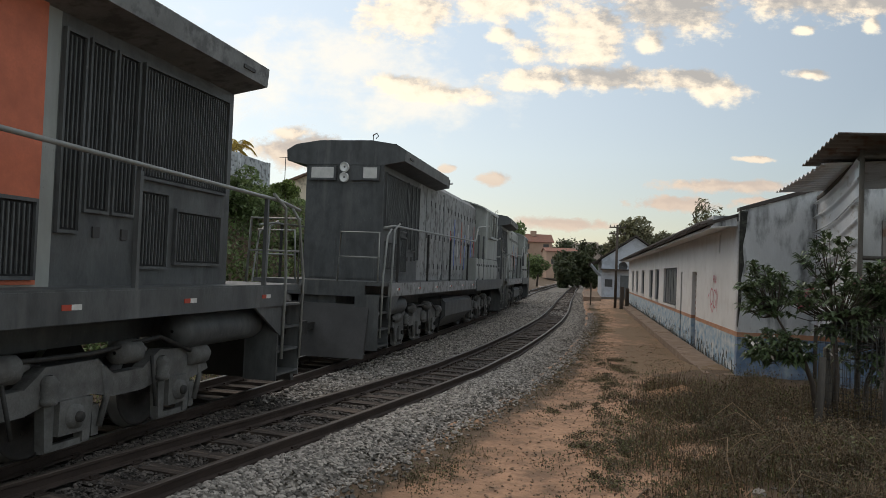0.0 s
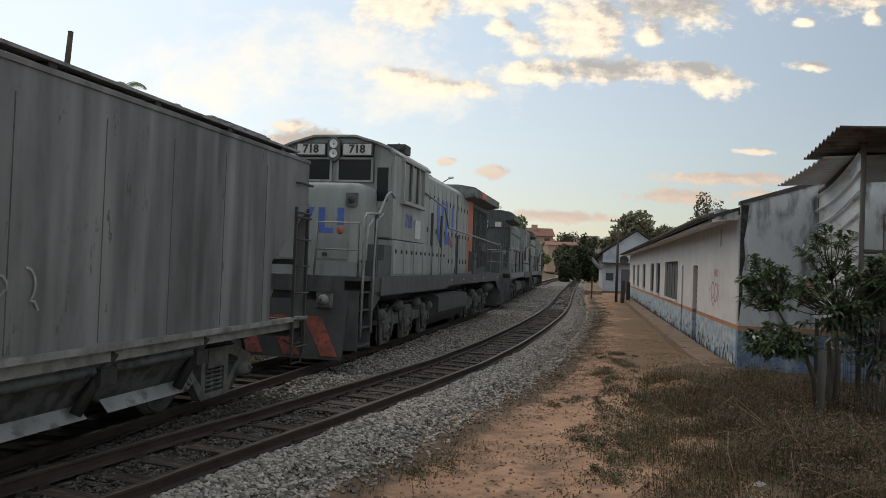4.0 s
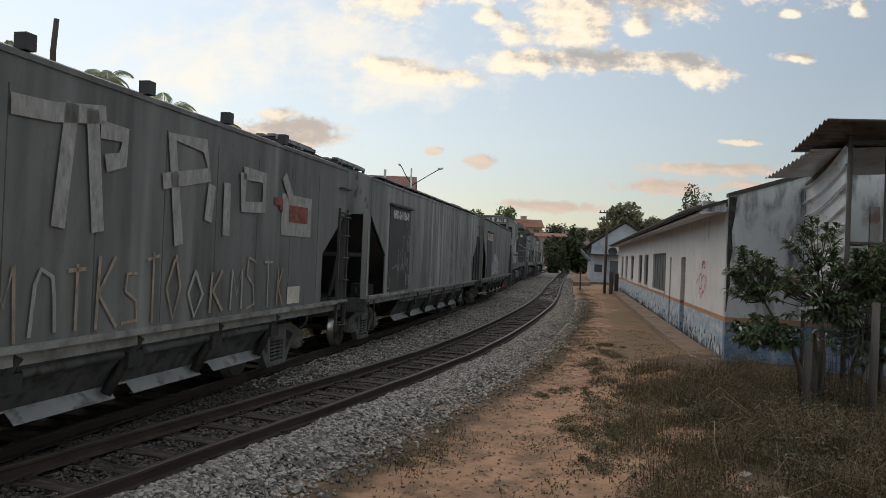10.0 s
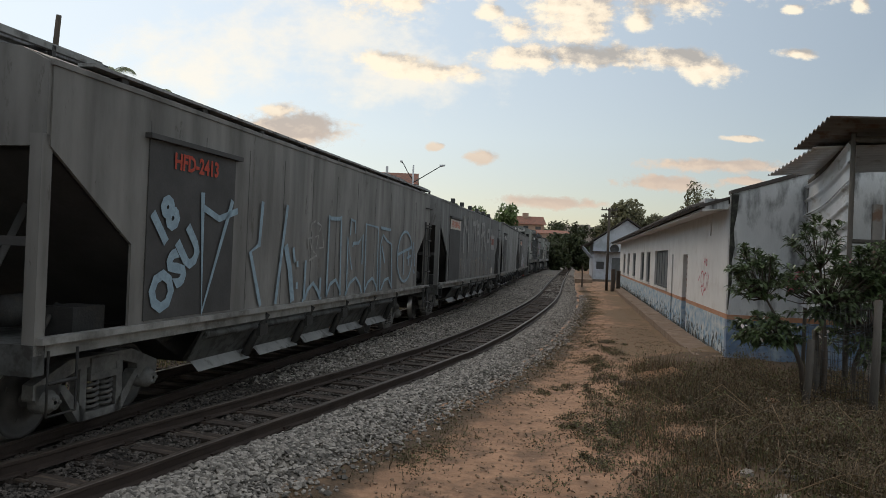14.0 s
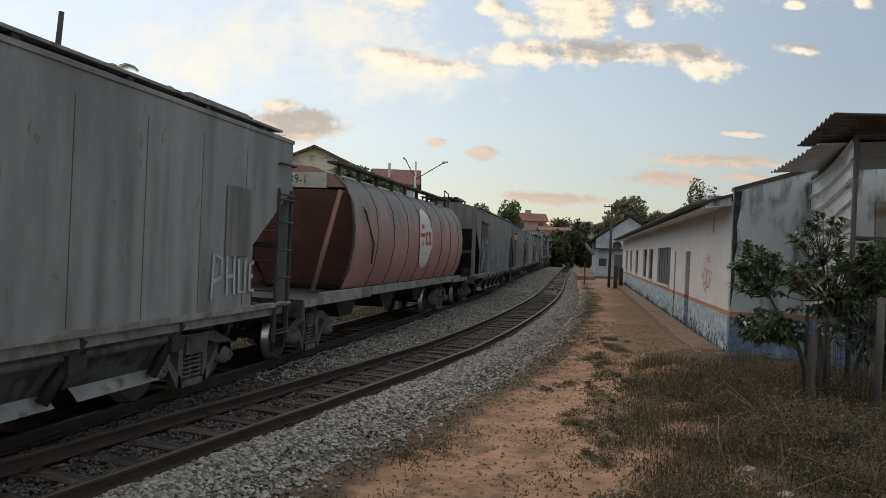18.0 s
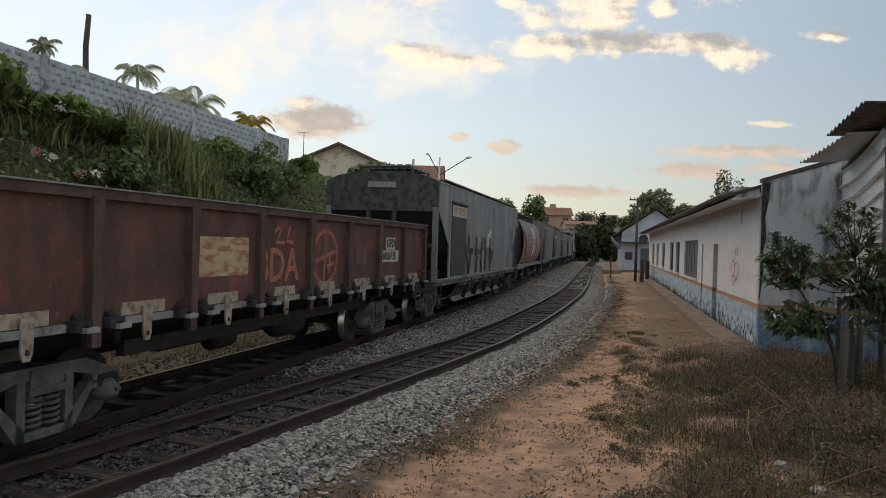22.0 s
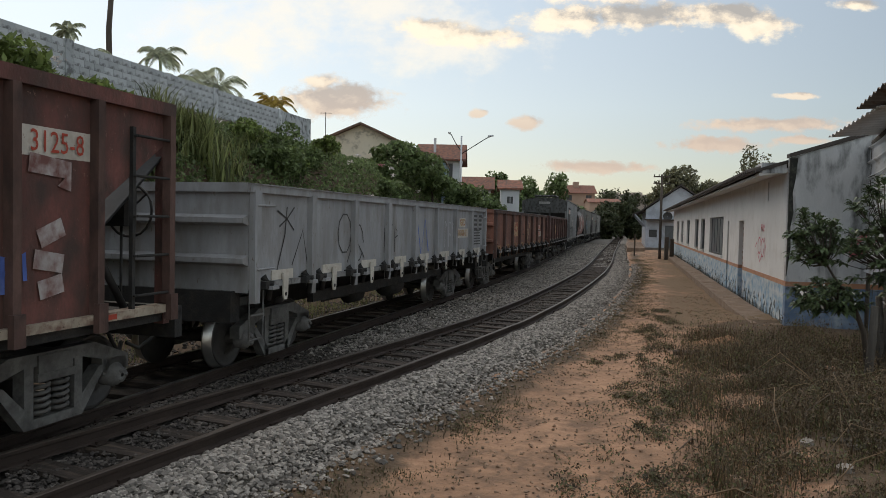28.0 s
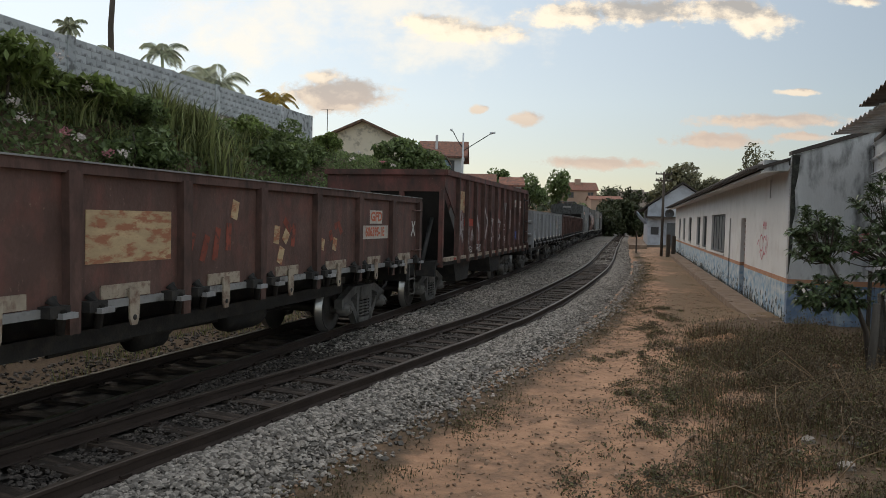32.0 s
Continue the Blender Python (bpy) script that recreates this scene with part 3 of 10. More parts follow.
def stones(name, label, spots, material, seed, lo, hi):
    """Loose stones as one sheet of stuff: squashed, turned eight-cornered lumps."""
    rnd = np.random.RandomState(seed)
    base = np.array([(1, 0, 0), (-1, 0, 0), (0, 1, 0), (0, -1, 0), (0, 0, 1), (0, 0, -1), (0.62, 0.62, 0.5), (-0.62, 0.6, 0.5), (0.6, -0.62, 0.5), (-0.6, -0.6, 0.5)], dtype=float)
    faces = np.array([(4, 6, 7), (4, 7, 9), (4, 9, 8), (4, 8, 6), (0, 2, 6), (2, 1, 7), (1, 3, 9), (3, 0, 8), (6, 2, 7), (7, 1, 9), (9, 3, 8), (8, 0, 6), (5, 2, 0), (5, 1, 2), (5, 3, 1), (5, 0, 3)])
    n = len(spots)
    r = rnd.uniform(lo, hi, (n, 1)) * np.c_[np.ones(n), rnd.uniform(0.6, 1, n), rnd.uniform(0.45, 0.85, n)]
    p = base[None] * rnd.uniform(0.62, 1.25, (n, 10, 3)) * r[:, None, :]
    a, tilt = rnd.uniform(0, 6.28, (n, 1)), rnd.uniform(-0.6, 0.6, (n, 1))
    y, z = p[:, :, 1] * np.cos(tilt) - p[:, :, 2] * np.sin(tilt), p[:, :, 1] * np.sin(tilt) + p[:, :, 2] * np.cos(tilt)
    q = np.stack([p[:, :, 0] * np.cos(a) - y * np.sin(a), p[:, :, 0] * np.sin(a) + y * np.cos(a), z], 2) + np.array(spots)[:, None, :]
    v = q.reshape(-1, 3).tolist()
    f = (faces[None] + 10 * np.arange(n)[:, None, None]).reshape(-1, 3).tolist()
    me = bpy.data.meshes.new(name)
    me.from_pydata(v, [], f)
    me.materials.append(material)
    me.update()
    return tagged(new(name, me), label, "gravel", kind="stuff")


rnd = random.Random(11)
spots, oily = [], []
for _ in range(118000):
    s = -9 + 46 * rnd.random() ** 1.7
    n0 = near_off(s)
    d = rnd.choice((rnd.uniform(n0 + 0.57, n0 + 2.3), rnd.uniform(n0 + 0.57, n0 + 1.8), rnd.uniform(n0 + 0.57, n0 + 1.6), rnd.uniform(0.6, n0 - 0.55) if n0 > 1.4 else n0 + 1, rnd.uniform(n0 - 0.5, n0 + 0.5)))
    if abs(abs(d - n0) - 0.53) < 0.06 or abs(abs(d) - 0.53) < 0.09 or d > n0 + 1.35 and rnd.random() < 1.3 * (d - n0 - 1.35):
        continue
    x, y, _ = on_line(s, d)
    at = (x, y, max(bed_z(s, d), ground_z(x, y) - 0.005 if d > n0 + 1 else -9) + (0.03 if abs(d - n0) < 0.5 else 0.015))
    (oily if d < n0 + 0.5 and (abs(d - n0) < 0.5 or s < 3 + 2 * rnd.random()) else spots).append(at)
stones("ballast_stones", "loose grey crushed stones beside the rails", spots, M_stone, 3, 0.014, 0.044)
stones("oily_stones", "dark oily stones between the rails", oily, M_stone_oily, 6, 0.012, 0.036)
spots = []
for _ in range(15000):
    s = 32 + 50 * rnd.random() ** 1.3
    n0 = near_off(s)
    d = rnd.uniform(-1.2, n0 + 1.9)
    if abs(abs(d - n0) - 0.53) > 0.1 and abs(abs(d) - 0.53) > 0.1:
        x, y, _ = on_line(s, d)
        spots.append((x, y, bed_z(s, d) + 0.02))
stones("ballast_stones_far", "grey crushed stones further along the tracks", spots, M_stone, 5, 0.03, 0.075)
spots = []
for _ in range(11000):
    s = -8 + 44 * rnd.random() ** 1.3
    x, y, _ = on_line(s, rnd.uniform(-3.6, -1.1))
    spots.append((x, y, ground_z(x, y) + 0.01))
stones("trackside_stones", "scattered grey stones beyond the train's track", spots, M_stone_oily, 8, 0.014, 0.05)
spots = []
M_clod = mat("earth_clod", (0.31, 0.205, 0.14), 0.95, 0, 0.25, 8, 40, 0.4, each=0.35)
for _ in range(5200):
    y = 4.2 + 20 * rnd.random() ** 1.5
    x = float(np.interp(y, path_y, path_x)) + rnd.gauss(0, 1.4)
    spots.append((x, y, ground_z(x, y) + 0.004))
stones("earth_clods", "small clods and pebbles on the earth path", spots, M_clod, 4, 0.006, 0.028)

# ---------------------------------------------------------------- the station building
M_stucco = mat("stained_white_stucco", (0.68, 0.67, 0.65), 0.9, 0, 0.1, 0.8, 18, 0.2, (0.5, 0.46, 0.42), 0.3, edge=0.4)
M_gable = mat("mouldy_grey_render", (0.6, 0.61, 0.61), 0.9, 0, 0.18, 0.9, 22, 0.35, (0.075, 0.075, 0.072), 0.4, (1.3, 1.3, 0.5), edge=0.2)
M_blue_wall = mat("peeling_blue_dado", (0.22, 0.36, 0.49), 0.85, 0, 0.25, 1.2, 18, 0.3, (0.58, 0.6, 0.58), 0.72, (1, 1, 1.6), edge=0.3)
# darker copy of the dado: shade of gable and door recesses in the colour
M_blue_shaded = mat("shaded_blue_dado", (0.14, 0.21, 0.32), 0.85, 0, 0.25, 1.5, 18, 0.3, (0.36, 0.41, 0.45), 0.5, edge=0.3)
M_band = mat("orange_band", (0.44, 0.22, 0.13), 0.85, 0, 0.2, 3, 20, 0.1, (0.5, 0.36, 0.27), 0.35, edge=0.3)
M_mould = mat("black_mould", (0.032, 0.033, 0.028), 0.95, 0, 0.3, 4, 24, 0.4, (0.065, 0.066, 0.055), 0.4)
M_tile = mat("old_roof_edge", (0.08, 0.068, 0.06), 0.9, 0, 0.3, 4, 30, 0.4)
M_shutter = mat("grey_shutter", (0.13, 0.14, 0.145), 0.6, 0.1, 0.2, 3, 30, 0.1)
M_brick = mat("bricked_up_door", (0.2, 0.12, 0.09), 0.9, 0, 0.3, 3, 20, 0.3, each=0.4)
M_concrete = mat("worn_concrete", (0.26, 0.19, 0.142), 0.95, 0, 0.3, 1.4, 16, 0.8, (0.19, 0.125, 0.085), 0.5, edge=0.25)
M_glass = mat("dusty_pane", (0.05, 0.055, 0.06), 0.15, 0, 0.2, 3, 20, 0, spec=0.7)
M_pink_tag = mat("pink_spray", (0.6, 0.16, 0.2), 0.8, 0, 0.2, 5, 30, 0)

station_at = Matrix.Translation((STATION_A.x, STATION_A.y, 0)) @ pose(0, 0, 0, 0, 0, 90 - math.degrees(STATION_DIR))
station = thing("station_building", "long low white station building with a blue dado", "building", at=station_at)
# local: x runs away along the track side, -y into the building; the track side faces +y
LEN, DEEP, EAVE = 42.0, 7.0, 3.22
holes = [("door", 6.17, 7.1, -0.1, 2.19), ("slot", 9.5, 9.86, 0.0, 2.2), ("window", 11.1, 15.65, 1.0, 2.37), ("window", 17.75, 19.6, 1.0, 2.37), ("window", 20.9, 22.9, 1.0, 2.37),
         ("window", 26.4, 28.4, 1.05, 2.38), ("window", 31.4, 33.2, 1.05, 2.38), ("window", 35.8, 37.6, 1.05, 2.38), ("vent", 2.34, 2.5, 2.62, 3.06)]


def wall_with_holes(x0, x1, z0, z1, y0, y1, cuts):
    """A wall built of piers, sills and lintels round its openings."""
    out = []
    xs = sorted({x0, x1, *[v for c in cuts for v in c[1:3]]})
    for a, c in zip(xs[:-1], xs[1:]):
        inside = [q for q in cuts if q[1] <= a + 1e-6 and q[2] >= c - 1e-6 and q[3] < z1 and q[4] > z0]
        if not inside:
            out.append(Build().box(a, c, y0, y1, z0, z1))
        else:
            q = inside[0]
            if q[3] > z0:
                out.append(Build().box(a, c, y0, y1, z0, q[3]))
            if q[4] < z1:
                out.append(Build().box(a, c, y0, y1, q[4], z1))
    return out


for b in wall_with_holes(0, LEN, 0.9, EAVE, -0.22, 0, holes):
    part("wall", b, M_stucco, station)
for b in wall_with_holes(0, LEN, 0.8, 0.9, -0.22, 0.008, holes):
    part("orange_band", b, M_band, station)
for b in wall_with_holes(0, LEN, -0.35, 0.8, -0.22, 0.004, holes):
    part("dado", b, M_blue_wall, station, "peeling blue dado")
# black mould creeping up from the foot of the wall
mb = Build()
r_ = random.Random(7)
x = 0.0
while x < LEN:
    dense = 0.5 + 0.9 * noise.noise((x * 0.45, 3.0, 1.0))
    wd, hg = r_.uniform(0.03, 0.2), 0.05 + 0.42 * max(0.12, dense) * r_.random() ** 1.7
    k = 7
    rim = [(x + wd * (0.5 + (0.5 - 0.45 * i / k) * r_.uniform(0.6, 1.15) * e), -0.3 + (hg + 0.3) * min(1.0, (i + r_.uniform(0, 0.5)) / k)) for e, order in ((1, range(k + 1)), (-1, range(k, -1, -1))) for i in order]
    mb.prism(rim, 0.0045, 0.008)
    if r_.random() < 0.5:
        cx, cz, q = x + r_.uniform(-0.1, 0.2), hg + r_.uniform(0.0, 0.25), r_.uniform(0.015, 0.05)
        mb.prism([(cx + q * math.cos(a_) * r_.uniform(0.5, 1.2), cz + q * 1.7 * math.sin(a_) * r_.uniform(0.6, 1.2)) for a_ in np.arange(0, 6.2, 0.9)], 0.0045, 0.007)
    x += wd * r_.uniform(0.35, 0.9) + (0.12 * r_.random() if dense < 0.2 else 0)
tagged(part("mould", mb, M_mould, station), "black mould along the foot of the wall", kind="stuff")
for kind, a, c, z0, z1 in holes:
    if kind == "window":
        wn_ = part("window", Build().box(a, c, -0.16, -0.14, z0, z1), M_glass, station)
        n_ = max(2, round((c - a) / 0.9))
        for i in range(n_):
            x0 = a + (c - a) * i / n_
            x1 = a + (c - a) * (i + 1) / n_
            f = Build()
            f.box(x0, x0 + 0.05, -0.14, -0.08, z0, z1).box(x1 - 0.05, x1, -0.14, -0.08, z0, z1).box(x0 + 0.05, x1 - 0.05, -0.14, -0.08, z1 - 0.06, z1).box(x0 + 0.05, x1 - 0.05, -0.14, -0.08, z0, z0 + 0.06)
            part("frame", f, M_shutter, wn_)
            if i % 2 == 0 or n_ > 4:
                part("shutter", Build().box(x0 + 0.05, x1 - 0.05, -0.13, -0.1, z0 + 0.06, z1 - 0.06), M_shutter, wn_)
        part("sill", Build().box(a - 0.06, c + 0.06, -0.2, 0.05, z0 - 0.07, z0), M_stucco, wn_)
    elif kind == "door":
        dr = part("door", Build().box(a, c, -0.18, -0.13, z0, z1), M_brick, station, "doorway bricked up with bare red bricks")
        brick_me = fix_normals(Build().box(-0.1, 0.1, 0, 0.03, -0.04, 0.04).mesh("brick", M_brick))
        for j in range(16):
            for i in range(5):
                xx = a + 0.0 + (i + (0.5 if j % 2 else 0.1)) * 0.22
                if a + 0.09 < xx < c - 0.09:
                    part("brick", brick_me, None, dr, at=pose(xx, -0.13, 0.85 + j * 0.085))
        part("lower_panel", Build().box(a + 0.003, c - 0.003, -0.13, -0.1, z0, 0.8), M_blue_shaded, dr)
    elif kind == "slot":
        dr = part("door", Build().box(a, c, -0.12, -0.09, z0, z1), M_shutter, station, "narrow dark door")
        part("lower_panel", Build().box(a + 0.003, c - 0.003, -0.09, -0.07, z0, 0.8), M_blue_shaded, dr)
    else:
        part("vent", Build().box(a, c, -0.2, -0.17, z0, z1), M_mould, station)
# gable end towards the camera, rising to the ridge
RIDGE = EAVE + 0.27 + DEEP / 2 * 0.29
gable = [(0.0, 0.9), (0.0, EAVE + 0.2), (-DEEP / 2, RIDGE), (-DEEP, EAVE + 0.2), (-DEEP, 0.9)]
part("gable_wall", Build().prism(gable, -0.02, 0.2, "x"), M_gable, station, "grey gable wall streaked with black mould")
part("gable_dado", Build().box(-0.03, 0.2, -DEEP, 0.012, -0.35, 0.8), M_blue_shaded, station)
part("gable_band", Build().box(-0.034, 0.2, -DEEP, 0.016, 0.8, 0.9), M_band, station)
part("gable_coping", Build().prism([(0.03, EAVE + 0.2), (0.03, EAVE + 0.28), (-DEEP / 2, RIDGE + 0.09), (-DEEP - 0.03, EAVE + 0.28), (-DEEP - 0.03, EAVE + 0.2), (-DEEP / 2, RIDGE)], -0.06, 0.22, "x"), M_tile, station)
part("corner_stain", Build().prism([(-0.03, 1.3), (0.0, 1.0), (0.006, EAVE + 0.2), (-0.14, EAVE + 0.2), (-0.11, 3.0), (-0.06, 2.7), (-0.09, 2.3), (-0.04, 2.0), (-0.06, 1.6)], -0.026, 0.05, "x"), M_mould, station)
part("far_gable_wall", Build().prism(gable, LEN - 0.2, LEN, "x"), M_stucco, station)
part("back_wall", Build().box(0, LEN, -DEEP, -DEEP + 0.2, -0.3, EAVE), M_stucco, station)
# roof with a deep soffit over the track side
part("soffit", Build().prism([(0.55, 3.06), (0.55, 3.12), (-0.2, EAVE + 0.05), (-0.2, EAVE - 0.04)], 0.25, LEN + 0.6, "x"), M_stucco, station)
part("roof", Build().prism([(0.62, 3.13), (0.62, 3.2), (-DEEP / 2, RIDGE - 0.02), (-DEEP - 0.5, 3.2), (-DEEP - 0.5, 3.13), (-DEEP / 2, RIDGE - 0.1)], 0.22, LEN + 0.6, "x"), M_tile, station)
tile_me = fix_normals(Build().prism([(-0.09, 0.0), (-0.05, 0.05), (0.0, 0.065), (0.05, 0.05), (0.09, 0.0), (0.05, 0.02), (0, 0.035), (-0.05, 0.02)], -0.1, 0.35).mesh("roof_tile", M_tile))
for i in range(150):
    part("roof_tile", tile_me, None, station, at=pose(0.4 + i * 0.28, 0.66, 3.17, 0, 0, 180) @ pose(0, 0, 0, 16, 0, 0))
part("eave_box", Build().box(0.24, 1.1, 0.02, 0.5, 3.12, 3.34), M_gable, station)
# pink scrawls, stroke by stroke
for pts in [arc(-1.3, 1.55, 0.22, 0.2, 0, 330), arc(-0.85, 1.5, 0.2, 0.22, 40, 360), [(-1.5, 1.35), (-1.15, 1.15), (-0.9, 1.35)], [(-0.6, 1.75), (-0.55, 1.2), (-0.35, 1.7)], [(-1.1, 1.9), (-1.1, 2.08)], [(-0.95, 1.9), (-0.95, 2.08)], [(-1.1, 1.99), (-0.95, 1.99)], arc(-0.72, 1.98, 0.07, 0.08, 0, 330), [(-1.9, 1.5), (-1.7, 1.62)]]:
    g = Build()
    ribbon(g, pts, 0.04)
    g.v = [(-p[0] + 2.1, 0.006, p[2]) for p in g.v]
    part("graffiti", g, M_pink_tag, station, "thin pink scrawl on the white wall")
for pts in [arc(1.5, 1.55, 0.3, 0.3, 20, 200), [(1.25, 1.5), (1.8, 1.75), (1.5, 1.4)], arc(3.0, 1.6, 0.35, 0.3, 0, 300), [(2.7, 1.3), (3.3, 1.8)]]:
    g = Build()
    ribbon(g, pts, 0.11)
    g.v = [(-0.026, -p[0], p[2]) for p in g.v]
    part("graffiti", g, M_pink_tag, station, "pink spray letters on the gable")
# pavement with a kerb along the wall
pav = thing("pavement", "worn concrete pavement with a kerb along the station", "pavement", at=station_at, kind="structure")
for i in range(21):
    part("slab", Build().box(i * 2.0 + 0.01, i * 2.0 + 1.985, 0.015, 0.52, -0.4, 0.0 - 0.004 * (i % 3)), M_concrete, pav)
    part("kerb_stone", Build().box(i * 2.0 + 0.01, i * 2.0 + 1.985, 0.525, 0.65, -0.4, 0.015 - 0.012 * (i % 2)), M_concrete, pav)

# ---------------------------------------------------------------- tin shed against the gable
M_tin = mat("galvanised_sheet", (0.66, 0.67, 0.68), 0.42, 0.35, 0.15, 1.2, 20, 0.1, (0.42, 0.4, 0.37), 0.16, (1, 1, 2.5))
M_tin_dark = mat("dull_roof_sheet", (0.22, 0.2, 0.185), 0.6, 0.3, 0.25, 1.5, 20, 0.2, (0.16, 0.1, 0.07), 0.3)
M_post = mat("grey_timber", (0.12, 0.105, 0.09), 0.9, 0, 0.3, 3, 30, 0.5, stretch=(4, 4, 0.5))
shed = thing("tin_shed", "lean-to of bent corrugated sheets on posts", "shed")


def corrugated(p00, p10, p01, p11, waves, depth, name, material, bow=0.0):
    """A corrugated sheet between four corners; the waves run from p00 towards p10."""
    a, b_, c, d = (Vector(p) for p in (p00, p10, p01, p11))
    up = (c - a).cross(b_ - a).normalized()
    n, m = waves * (4 if waves > 4 else 12), 8
    q = Build()
    for j in range(m + 1):
        for i in range(n + 1):
            v, u = i / n, j / m
            p = (a.lerp(b_, u)).lerp(c.lerp(d, u), v)
            w = v * waves * 2 * math.pi
            p += up * depth * (math.sin(w) if waves > 4 else max(0.0, math.cos(w)) ** 6) + Vector((0, 0, -bow * math.sin(math.pi * u)))
            q.v.append(tuple(p))
    for j in range(m):
        for i in range(n):
            k = j * (n + 1) + i
            q.f.append((k, k + 1, k + n + 2, k + n + 1))
            q.smooth.append(True)
    ob = part(name, q, material, shed)
    md = ob.modifiers.new("thickness", "SOLIDIFY")
    md.thickness = 0.004
    return ob


w0, w1 = (7.62, 15.55), (6.62, 12.1)
for k in range(4):
    za, zb = 3.62 - k * 0.62, 3.98 - k * 0.66
    corrugated((*w0, za), (*w1, zb), (*w0, za - 0.6), (*w1, zb - 0.63), 2, 0.055, "wall_sheet", M_tin, 0.09)
corrugated((6.55, 15.0, 3.74), (9.5, 14.2, 3.9), (6.3, 12.6, 3.98), (9.5, 11.8, 4.1), 12, 0.028, "roof_sheet", M_tin)
corrugated((6.25, 13.3, 4.02), (10.0, 12.6, 4.05), (5.92, 11.45, 4.27), (10.0, 10.2, 4.12), 9, 0.03, "roof_sheet", M_tin_dark)
for px_, py_, zt in ((6.62, 12.05, 4.12), (7.2, 12.0, 3.9), (8.9, 11.6, 4.05), (7.6, 15.4, 3.75)):
    part("post", Build().tube([(px_, py_, -0.3), (px_, py_, zt)], 0.04, 8), M_post, shed)
part("beam", Build().tube([(6.62, 12.05, 4.02), (9.6, 11.5, 4.0)], 0.05, 6), M_post, shed)
part("beam", Build().tube([(6.62, 12.05, 4.0), (7.6, 15.4, 3.7)], 0.05, 6), M_post, shed)
part("beam", Build().tube([(6.62, 12.05, 2.4), (9.6, 11.5, 2.4)], 0.04, 6), M_post, shed)
# panels in the dark sheet colour stand in for the shaded interior
part("inner_panel", Build().box(7.25, 9.8, 11.9, 11.94, 1.2, 3.3), M_tin_dark, shed)
part("inner_panel", Build().box(6.95, 7.1, 12.0, 12.04, 0.2, 3.0), M_tin_dark, shed)

# ---------------------------------------------------------------- plants
def leaf_mat(name, base, each=0.5, rough=0.55, spec=0.4, through_light=0.28):
    m = mat(name, base, rough, 0, 0.25, 1.2, 12, 0.0, each=each, spec=spec)
    n, l = m.node_tree.nodes, m.node_tree.links
    bsdf, out = n["Principled BSDF"], n["Material Output"]
    tr = n.new("ShaderNodeBsdfTranslucent")
    mix = n.new("ShaderNodeMixShader")
    mix.inputs[0].default_value = through_light
    l.new(bsdf.inputs["Base Color"].links[0].from_socket, tr.inputs["Color"])
    l.new(bsdf.outputs[0], mix.inputs[1]), l.new(tr.outputs[0], mix.inputs[2]), l.new(mix.outputs[0], out.inputs["Surface"])
    return m


M_leaf = leaf_mat("dark_green_leaf", (0.15, 0.205, 0.083), through_light=0.4)
M_leaf_b = leaf_mat("bright_green_leaf", (0.19, 0.25, 0.08), through_light=0.4)
M_leaf_far = leaf_mat("far_foliage", (0.07, 0.085, 0.042))
M_leaf_olive = leaf_mat("olive_foliage", (0.19, 0.185, 0.11), through_light=0.45)
M_grass = leaf_mat("tall_green_grass", (0.2, 0.225, 0.09), 0.6, through_light=0.4)
M_dry = leaf_mat("dry_grass", (0.25, 0.17, 0.1), 0.6)
M_dry_b = leaf_mat("dry_brown_weed", (0.125, 0.088, 0.052), 0.65)
M_verge = leaf_mat("trodden_verge_grass", (0.135, 0.115, 0.06), 0.5)
M_litter = leaf_mat("leaf_litter", (0.19, 0.13, 0.09), 0.5)
M_weed = leaf_mat("green_weed", (0.115, 0.115, 0.048), 0.6)
M_gloss = leaf_mat("glossy_leaf", (0.095, 0.135, 0.06), 0.5, 0.32, 0.6)
M_petal = leaf_mat("white_petal", (0.75, 0.68, 0.66), 0.2)
M_petal_p = leaf_mat("pink_petal", (0.62, 0.28, 0.32), 0.2)
M_bark = mat("bark", (0.1, 0.08, 0.065), 0.95, 0, 0.3, 4, 30, 0.6, stretch=(3, 3, 0.6))
M_palm = leaf_mat("palm_frond", (0.46, 0.49, 0.36), through_light=0.6)
# low sunlight on two palms, put into the frond colour
M_palm_sunlit = leaf_mat("sunlit_frond", (0.42, 0.3, 0.07))


def leaves(spots, size, seed, long=1.7, droop=0.3):
    """Many small pointed leaves, two faces each, turned at random."""
    rs = np.random.RandomState(seed)
    n = len(spots)
    c = np.array(spots)
    a, tilt, roll = rs.uniform(0, 2 * np.pi, n), rs.uniform(-0.9, 0.7, n) - droop, rs.uniform(-0.9, 0.9, n)
    k = size * rs.uniform(0.6, 1.35, n)
    d = np.c_[np.cos(a) * np.cos(tilt), np.sin(a) * np.cos(tilt), np.sin(tilt)]
    side = np.c_[-np.sin(a), np.cos(a), np.zeros(n)]
    up = np.cross(d, side)
    side = side * np.cos(roll)[:, None] + up * np.sin(roll)[:, None]
    L, W = (k * long / 2)[:, None], (k / 2)[:, None]
    v = np.empty((n, 4, 3))
    v[:, 0], v[:, 1], v[:, 2], v[:, 3] = c - d * L, c + side * W, c + d * L - np.array([0, 0, 1]) * L * 0.3, c - side * W
    return v.reshape(-1, 3).tolist(), [(4 * i, 4 * i + 1, 4 * i + 2, 4 * i + 3) for i in range(n)]


def leaf_part(name, parent, spots, size, material, seed, **kw):
    v, f = leaves(spots, size, seed, **kw)
    me = bpy.data.meshes.new(name)
    me.from_pydata(v, [], f)
    me.materials.append(material)
    me.update()
    ob = new(name, me)
    ob.parent = parent
    return ob


